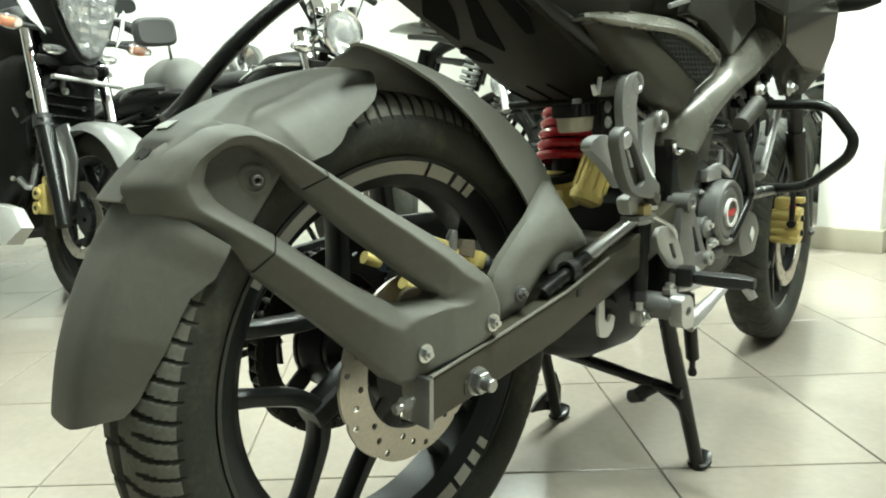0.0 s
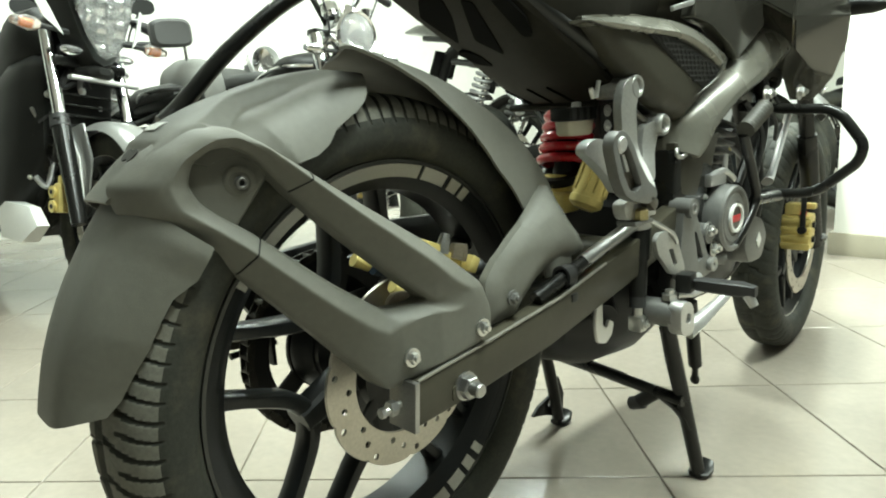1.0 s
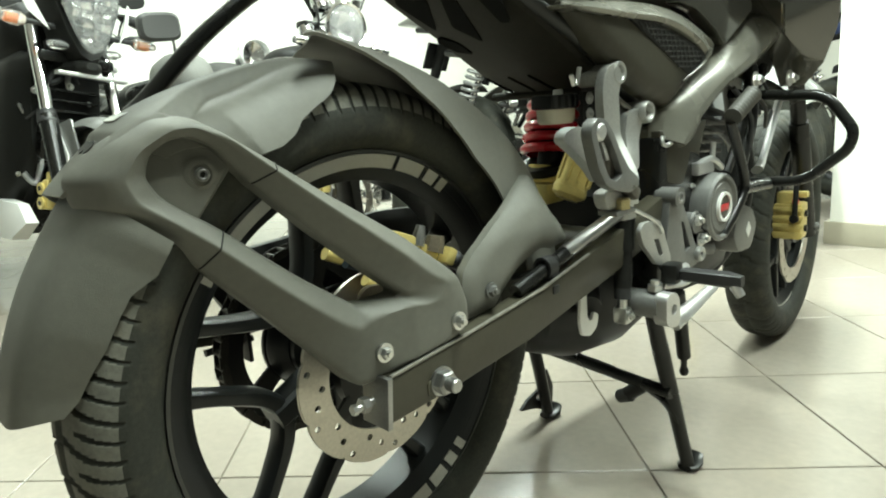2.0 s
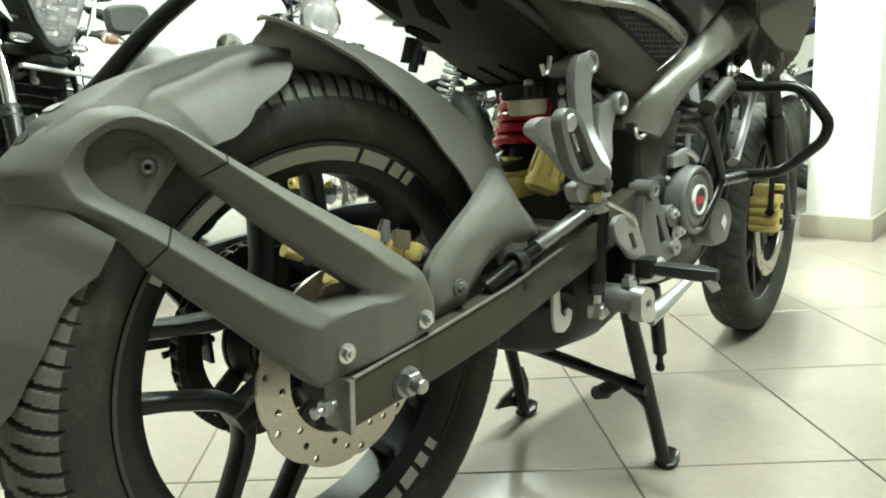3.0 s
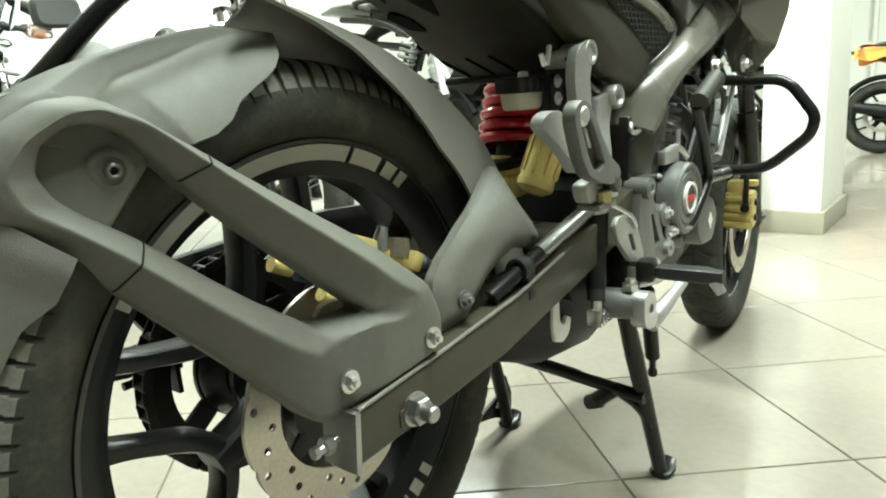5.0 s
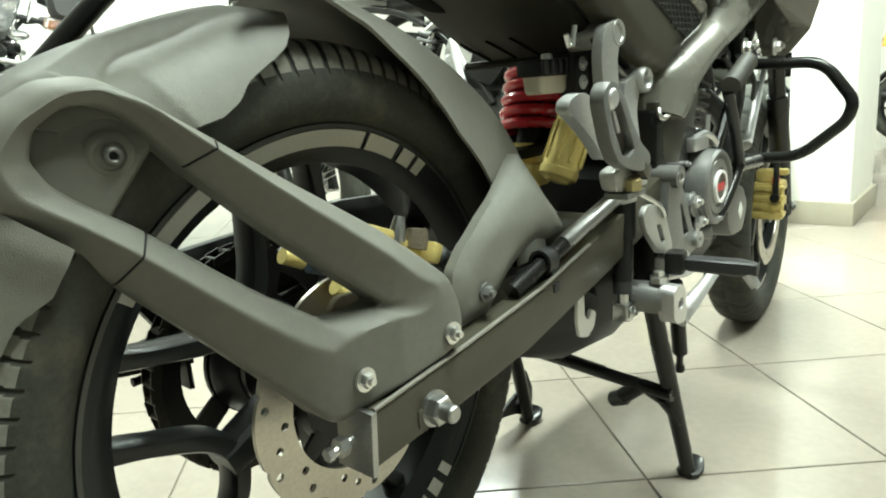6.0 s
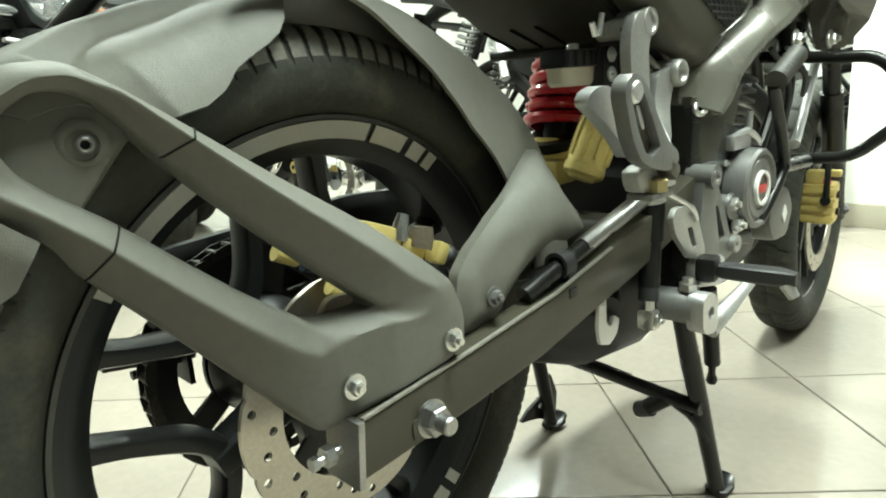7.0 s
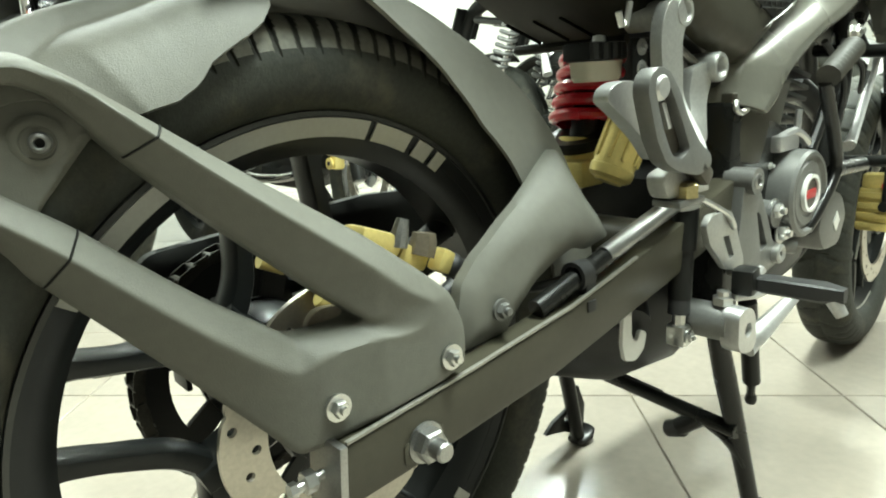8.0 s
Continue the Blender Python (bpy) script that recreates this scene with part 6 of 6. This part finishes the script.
            part("control_cable", moved(tube([(0.22 * sx, 0.385, 1.06 + rise), (0.20 * sx, 0.47, 1.10 + rise), (0.11 * sx, 0.50, 1.05), (0.06 * sx, 0.46, 0.92)], 0.004, 6), tilt), M_RUBBER, b)
        for sx in (1, -1):
            part("bar_clamp", moved(box((0.03 * sx, 0.40, 1.005), (0.03, 0.04, 0.05), 0.006), tilt), M_ALLOY, b)
        part("fluid_reservoir", moved(moved(lathe([(0.001, 0), (0.026, 0), (0.027, 0.03), (0.024, 0.034), (0.001, 0.034)], 20, "z", closed=False), Matrix.Translation((-0.185, 0.37, 1.075))), tilt), M_CHROME, b, "chrome brake fluid reservoir")
        hn = part("horn", moved(lathe([(0.001, 0.40), (0.030, 0.40), (0.044, 0.415), (0.046, 0.425), (0.034, 0.432), (0.001, 0.428)], 24, "y", (0.075, 0, 0.72), closed=False), tilt), M_CHROME, b, "round chrome horn")
    part("fuel_tank", loft([oval((0, 0.80), 0.08, 0.05, -0.10), oval((0, 0.80 + 0.07 * full), 0.12, 0.07 + 0.03 * full, 0.02), oval((0, 0.82 + 0.10 * full), 0.155, 0.09 + 0.04 * full, 0.18), oval((0, 0.83 + 0.10 * full), 0.15, 0.08 + 0.04 * full, 0.30), oval((0, 0.83 + 0.07 * full), 0.09, 0.06 + 0.02 * full, 0.40)]), body, b, "painted fuel tank")
    for sx in (1, -1) if lamp == "round" else ():
        part("tank_trim", tube([(0.135 * sx, -0.02, 0.80), (0.166 * sx, 0.16, 0.83), (0.162 * sx, 0.30, 0.84), (0.10 * sx, 0.40, 0.84)], 0.008, 8), M_CHROME, b, "chrome strip along the tank")
        part("air_box", tube([(0.12 * sx, -0.26, 0.66), (0.15 * sx, -0.26, 0.66)], 0.075, 24), M_CHROME, b, "round chrome side cover")
    for sx in (1, -1) if lamp != "round" and not cowl else ():
        part("tank_shroud", plate([(0.10, 0.80), (0.14, 0.93), (0.40, 0.93), (0.52, 0.84), (0.42, 0.72), (0.28, 0.76)], 0.155 * sx - 0.012, 0.155 * sx + 0.012, 0.006, 0.02), body, b)
    for sx in (1, -1):
        part("side_panel", plate([(-0.36, 0.76), (-0.05, 0.78), (0.05, 0.70), (-0.05, 0.58), (-0.20, 0.60)], 0.125 * sx - 0.012, 0.125 * sx + 0.012, 0.006, 0.02), body, b)
        part("swingarm", plate([(-0.72, 0.33), (-0.30, 0.36), (0.0, 0.42), (0.0, 0.36), (-0.30, 0.30), (-0.72, 0.27)], 0.12 * sx - 0.014, 0.12 * sx + 0.014, 0.004), M_FRAME, b)
        sh = part("rear_shock", tube([(0.13 * sx, -0.56, 0.38 + high * 0.5), (0.13 * sx, -0.40, 0.70 + high)], 0.014, 12), M_CHROME, b, "twin rear shock")
        part("spring", coil((0.145 * sx, -0.54, 0.43 + high), (0.145 * sx, -0.43, 0.66 + high), 0.036 if high else 0.028, 0.0085 if high else 0.0055, 9, 14), M_ENGINE if high else M_CHROME, sh, "bare metal coil spring")
        part("footpeg", tube([(0.10 * sx, -0.02, 0.36), (0.26 * sx, -0.02, 0.37)], 0.013, 10), M_RUBBER, b)
        part("grab_rail", tube([(0.10 * sx, -0.45, 0.84 + high), (0.14 * sx, -0.62, 0.87 + high), (0.13 * sx, -0.80, 0.88 + high), (0.05 * sx, -0.85, 0.88 + high)], 0.011, 10), M_FRAME, b)
    part("seat", loft([oval((0, 0.83), 0.07, 0.03, -0.02), oval((0, 0.82), 0.13, 0.05, -0.15), oval((0, 0.82), 0.13, 0.045, -0.32), oval((0, 0.86 + high), 0.125, 0.05, -0.45), oval((0, 0.87 + high), 0.10, 0.045, -0.70), oval((0, 0.87 + high), 0.06, 0.025, -0.80)]), M_SEAT, b, "black vinyl seat")
    part("tail", loft([oval((0, 0.80 + high), 0.11, 0.04, -0.40), oval((0, 0.82 + high), 0.10, 0.04, -0.65), oval((0, 0.84 + high), 0.06, 0.03, -0.86), oval((0, 0.845 + high), 0.015, 0.008, -0.92)]), body, b)
    not backrest and part("tail_lamp", box((0, -0.865, 0.845 + high), (0.10, 0.02, 0.045), 0.008), M_REDP, b, "red tail lamp")
    part("rear_mudguard", sheet(20, 10, lambda u, v: (0.085 * math.copysign(abs(2 * v - 1) ** 0.8, 2 * v - 1), -0.66 + (R + 0.05 - 0.03 * abs(2 * v - 1) ** 3) * math.cos(radians(80 + 95 * u)), R + (R + 0.05 - 0.03 * abs(2 * v - 1) ** 3) * math.sin(radians(80 + 95 * u))), -0.004), M_BLACK, b, "", 50)
    en = part("engine", loft([oval((0, 0.40), 0.09, 0.08, -0.14, 20, 4), oval((0, 0.40), 0.14, 0.12, -0.05, 20, 4), oval((0, 0.39), 0.14, 0.12, 0.12, 20, 4), oval((0, 0.38), 0.10, 0.09, 0.26, 20, 4)]), M_BLACK, b, "finned engine", 30)
    for k in range(8):
        part("cooling_fin", box((0, 0.17 + 0.008 * k, 0.50 + 0.022 * k), (0.19, 0.18, 0.009), 0.003, pose(0, 0, 0, -14)), M_BLACK, en)
    part("clutch_cover", lathe([(0.001, 0.16), (0.05, 0.16), (0.07, 0.145), (0.075, 0.12), (0.001, 0.12)], 36, "x", (0, 0.06, 0.40), closed=False), covers, en)
    part("generator_cover", lathe([(0.001, -0.16), (0.05, -0.16), (0.07, -0.145), (0.075, -0.12), (0.001, -0.12)], 36, "x", (0, 0.02, 0.40), closed=False), covers, en)
    ex = part("exhaust", tube([(0.05, 0.25, 0.56), (0.08, 0.36, 0.46), (0.10, 0.30, 0.30), (0.14, 0.0, 0.25), (0.17, -0.30, 0.28)], 0.02, 12), M_CHROME if lamp == "round" else M_BLACK, b, "chrome exhaust pipe")
    part("silencer", tube([(0.17, -0.28, 0.28), (0.18, -0.45, 0.31), (0.19, -0.85, 0.38)], [0.03, 0.05, 0.045], 16), M_CHROME if lamp == "round" else M_BLACK, ex)
    part("frame", join(tube([(0, 0.42, 0.90), (0, 0.34, 0.60), (0, 0.26, 0.28), (0, -0.10, 0.27)], 0.02, 10), tube([(0.05, 0.40, 0.86), (0.10, 0.0, 0.74), (0.10, -0.35, 0.74), (0.06, -0.75, 0.80)], 0.016, 10), tube([(-0.05, 0.40, 0.86), (-0.10, 0.0, 0.74), (-0.10, -0.35, 0.74), (-0.06, -0.75, 0.80)], 0.016, 10)), M_FRAME, b)
    part("battery_box", box((0, -0.20, 0.62), (0.17, 0.22, 0.20), 0.015), M_BLACK, b)
    part("radiator", box((0, 0.36, 0.62), (0.22, 0.03, 0.20), 0.008), M_BLACK, b)
    part("belly_pan", loft([oval((0, 0.27), 0.12, 0.06, -0.05, 16), oval((0, 0.28), 0.13, 0.07, 0.15, 16), oval((0, 0.34), 0.06, 0.04, 0.32, 16)]), body, b)
    st = part("side_stand", tube([(-0.10, -0.05, 0.30), (-0.20, -0.02, 0.14), (-0.26, 0.02, 0.012)], 0.013, 10), M_FRAME, b, "black side stand")
    part("stand_foot", box((-0.265, 0.025, 0.008), (0.05, 0.07, 0.014), 0.004), M_FRAME, st)
    if lamp == "round" and not backrest and not high:
        bowl = part("lamp_bowl", lathe([(0.001, -0.430), (0.030, -0.424), (0.058, -0.400), (0.072, -0.360), (0.076, -0.315), (0.080, -0.312), (0.080, -0.296), (0.074, -0.296), (0.072, -0.312), (0.001, -0.330)], 32, "y", (-0.060, 0, 0.935), closed=False), M_CHROME, b, "round chrome lamp bowl")
        part("bowl_ring", lathe([(0.068, -0.300), (0.082, -0.300), (0.082, -0.270), (0.076, -0.266), (0.068, -0.280)], 32, "y", (-0.060, 0, 0.935)), M_WHITE, bowl, "pale rim of the lamp bowl")
    if backrest:
        part("backrest", loft([oval((-0.012, 1.128), w, h, y, 24, 4) for w, h, y in ((0.080, 0.050, -0.80), (0.094, 0.063, -0.785), (0.092, 0.061, -0.75), (0.074, 0.046, -0.735))]), M_SEAT, b, "padded black pillion backrest")
        part("seat_hump", loft([oval((0.092, 0.878), 0.038 * k, 0.045 * k, y, 28, 2.5) for k, y in ((0.3, -0.872), (1.2, -0.865), (2.0, -0.84), (2.7, -0.80), (3.1, -0.74), (3.2, -0.66), (2.8, -0.54), (2.0, -0.46))]), M_DIM, b, "dull grey pillion seat", 60)
        part("sissy_bar", tube([(0.05, -0.70, 0.80), (0.05, -0.745, 0.95), (0.05, -0.755, 1.10)], 0.008, 8), M_CHROME, b)
    if high:
        part("plate_holder", box((0, -0.88, 0.70 + high), (0.16, 0.012, 0.13), 0.004, pose(0, 0, 0, -20)), M_BLACK, b, "black plate holder")
        part("tail_bracket", tube([(0, -0.70, 0.80 + high), (0, -0.84, 0.74 + high), (0, -0.90, 0.60 + high)], [0.04, 0.03, 0.025], 12), M_BLACK, b)
        part("tail_hump", loft([oval((0, 0.83 + high), 0.09, 0.05, -0.74, 20), oval((0, 0.87 + high), 0.085, 0.042, -0.92, 20), oval((0, 0.89 + high), 0.06, 0.028, -1.05, 20), oval((0, 0.895 + high), 0.02, 0.008, -1.17, 20)]), M_SPAR, b, "pointed graphite tail fairing", 60)
        for sx in (1, -1):
            sc = part("side_cover", plate([(-0.40, 0.72 + high), (-0.34, 0.82 + high), (-0.02, 0.84 + high), (0.04, 0.66), (-0.10, 0.52), (-0.28, 0.58)], 0.13 * sx - 0.012, 0.13 * sx + 0.012, 0.006, 0.02), M_BLACK, b)
            part("shock_mount", lathe([(0.001, 0.0), (0.030, 0.0), (0.032, 0.02), (0.024, 0.05), (0.001, 0.055)], 20, "z", (0.155 * sx, -0.40, 0.70 + high), closed=False), M_ALLOY, sc, "silver shock mount")
            part("mount_tab", box((0.155 * sx, -0.38, 0.69 + high), (0.05, 0.09, 0.010), 0.003, pose(0, 0, 0, 28)), M_WHITE, sc)
            part("subframe", tube([(0.12 * sx, -0.90, 0.82 + high), (0.13 * sx, -0.60, 0.76 + high), (0.13 * sx, -0.30, 0.60 + high), (0.12 * sx, -0.10, 0.45)], 0.014, 10), M_FRAME, b)
            part("pillion_hanger", tube([(0.14 * sx, -0.30, 0.62 + high), (0.17 * sx, -0.24, 0.50 + high), (0.19 * sx, -0.20, 0.42 + high)], [0.02, 0.015, 0.02], 10), M_ALLOY, b, "cast alloy hanger")
    if cowl:
        part("lower_cowl", loft([oval((0, 0.42), 0.13, 0.12, -0.12, 20, 4), oval((0, 0.50), 0.17, 0.24, 0.02, 20, 4), oval((0, 0.56), 0.18, 0.30, 0.20, 20, 4), oval((0, 0.60), 0.165, 0.28, 0.34, 20, 4), oval((0, 0.66), 0.12, 0.20, 0.42, 20, 4)]), M_BLACK, b, "black radiator cowl and engine covers", 40)
        for k in range(9):
            part("cowl_slat", box((0, 0.41 + 0.004 * k, 0.44 + 0.036 * k), (0.20, 0.03, 0.008), 0.002), M_FRAME, b)
        for sx in (1, -1):
            part("belly_fairing", facets_at([(0.20, 0.30, 0.22), (0.205, 0.46, 0.21), (0.19, 0.54, 0.27), (0.185, 0.47, 0.33), (0.215, 0.36, 0.345), (0.205, 0.27, 0.31)], sx), M_WHITE, b, "white faceted belly fairing")
        rnd = random.Random(7)
        for k in range(16):
            p = Vector((rnd.uniform(-0.17, 0.19), rnd.uniform(0.36, 0.46), rnd.uniform(0.36, 0.86)))
            part("hose", tube([p, p + Vector((rnd.uniform(-0.07, 0.07), rnd.uniform(0.0, 0.05), rnd.uniform(-0.1, 0.1))), p + Vector((rnd.uniform(-0.1, 0.1), -0.02, rnd.uniform(-0.16, 0.16)))], rnd.uniform(0.004, 0.011), 8), M_RUBBER if k % 3 else M_DULL, b)
        for k in range(14):
            part("engine_bolt", bolt((0, 0, 0), rnd.uniform(0.006, 0.010), 0.01, 1.4, Matrix.Translation((rnd.uniform(-0.17, 0.19), 0.43 + rnd.uniform(0, 0.03), rnd.uniform(0.36, 0.84))) @ pose(0, 0, 0, 0, 0, 90)), M_ZINC, b)
    if cover:
        part("dust_cover", sheet(24, 16, lambda u, v: ((2 * v - 1) * (0.17 + 0.02 * math.sin(u * 20)), 0.10 - 0.98 * u, 0.93 - 0.03 * u - 0.14 * abs(2 * v - 1) ** 2.2 + 0.012 * math.sin(u * 31 + v * 9)), -0.003), M_ORANGE, b, "orange cloth dust cover over the seat", 60)
    b.matrix_basis = Matrix.Translation(at) @ pose(0, 0, 0, 0, 0, heading) @ pose(0, 0, 0, 0, lean, 0) @ Matrix.Scale(size, 4)
    return b


parked("silver and black street motorcycle with clear signals and chrome fork", (-2.84, 0.115, 0), -78.7, body=M_BLACK, fork=0.119, lean=-9.7, size=1.14, reach=0.221, signal_z=0.924, cowl=True)
parked("classic motorcycle with round chrome headlamp and black tank", (-2.27, 1.14, 0), -90, lamp="round", spokes="wire", body=M_BLACK, size=1.06)
parked("cruiser motorcycle with grey pillion seat and padded backrest", (-3.04, 0.79, 0), 90, body=M_BLACK, lamp="round", backrest=True, size=0.95, lean=-3.0)
parked("dark motorcycle with chromed twin shocks and grey tail", (-1.36, 2.35, 0), -90, body=M_BLACK, lamp="round", size=1.20, high=0.10)
parked("black motorcycle with chromed twin shocks in the row", (-1.52, 2.98, 0), -90, body=M_BLACK, lamp="round", size=1.20, high=0.06)
parked("dark blue motorcycle parked behind the pillar", (-1.25, 3.75, 0), 90, body=M_BLUE)
parked("motorcycle under an orange dust cover by the far wall", (0.42, 5.50, 0), -88, body=M_BLACK, cover=True, size=0.88)


# ---------------------------------------------------------------- floor tiles, each a piece of the floor
floor = bpy.data.objects["floor"]


def tile_bm(at, gap=0.0016):
    bm = bmesh.new()
    c = (TU + TV) / 2
    def corner(a, b, z, inset):
        k = 1 - (gap + inset) / 0.2
        p = TU * a + TV * b - c
        return (at[0] + p.x * k, at[1] + p.y * k, z)
    low = [bm.verts.new(corner(a, b, -0.004, 0)) for a, b in ((0, 0), (1, 0), (1, 1), (0, 1))]
    mid = [bm.verts.new(corner(a, b, -0.0012, 0)) for a, b in ((0, 0), (1, 0), (1, 1), (0, 1))]
    top = [bm.verts.new(corner(a, b, 0, 0.0014)) for a, b in ((0, 0), (1, 0), (1, 1), (0, 1))]
    for p, q in ((low, mid), (mid, top)):
        for k in range(4):
            bm.faces.new((p[k], p[(k + 1) % 4], q[(k + 1) % 4], q[k]))
    bm.faces.new(top)
    return bm


spots = []
for i in range(-40, 41):
    for j in range(-40, 41):
        p = TILE_AT + TU * (i + 0.5) + TV * (j + 0.5)
        if X0 - 0.12 < p.x < X1 + 0.12 and Y0 - 0.08 < p.y < Y1 + 0.08:
            spots.append(p)
spots.sort(key=lambda p: (p - Vector((-0.5, 0.8))).length)
first = part("tile", tile_bm((0, 0)), M_TILE, floor)
shared = first.data
first.location = (spots[0].x, spots[0].y, 0)
for p in spots[1:290]:
    ob = new("tile", shared)
    ob.parent = floor
    ob.location = (p.x, p.y, 0)
rest = bmesh.new()
for p in spots[290:]:
    b = tile_bm((p.x, p.y))
    vs = {v: rest.verts.new(v.co) for v in b.verts}
    for f in b.faces:
        rest.faces.new([vs[v] for v in f.verts])
    b.free()
far_tiles = part("far_tiles", rest, M_TILE, floor)
tagged(far_tiles, kind="stuff")
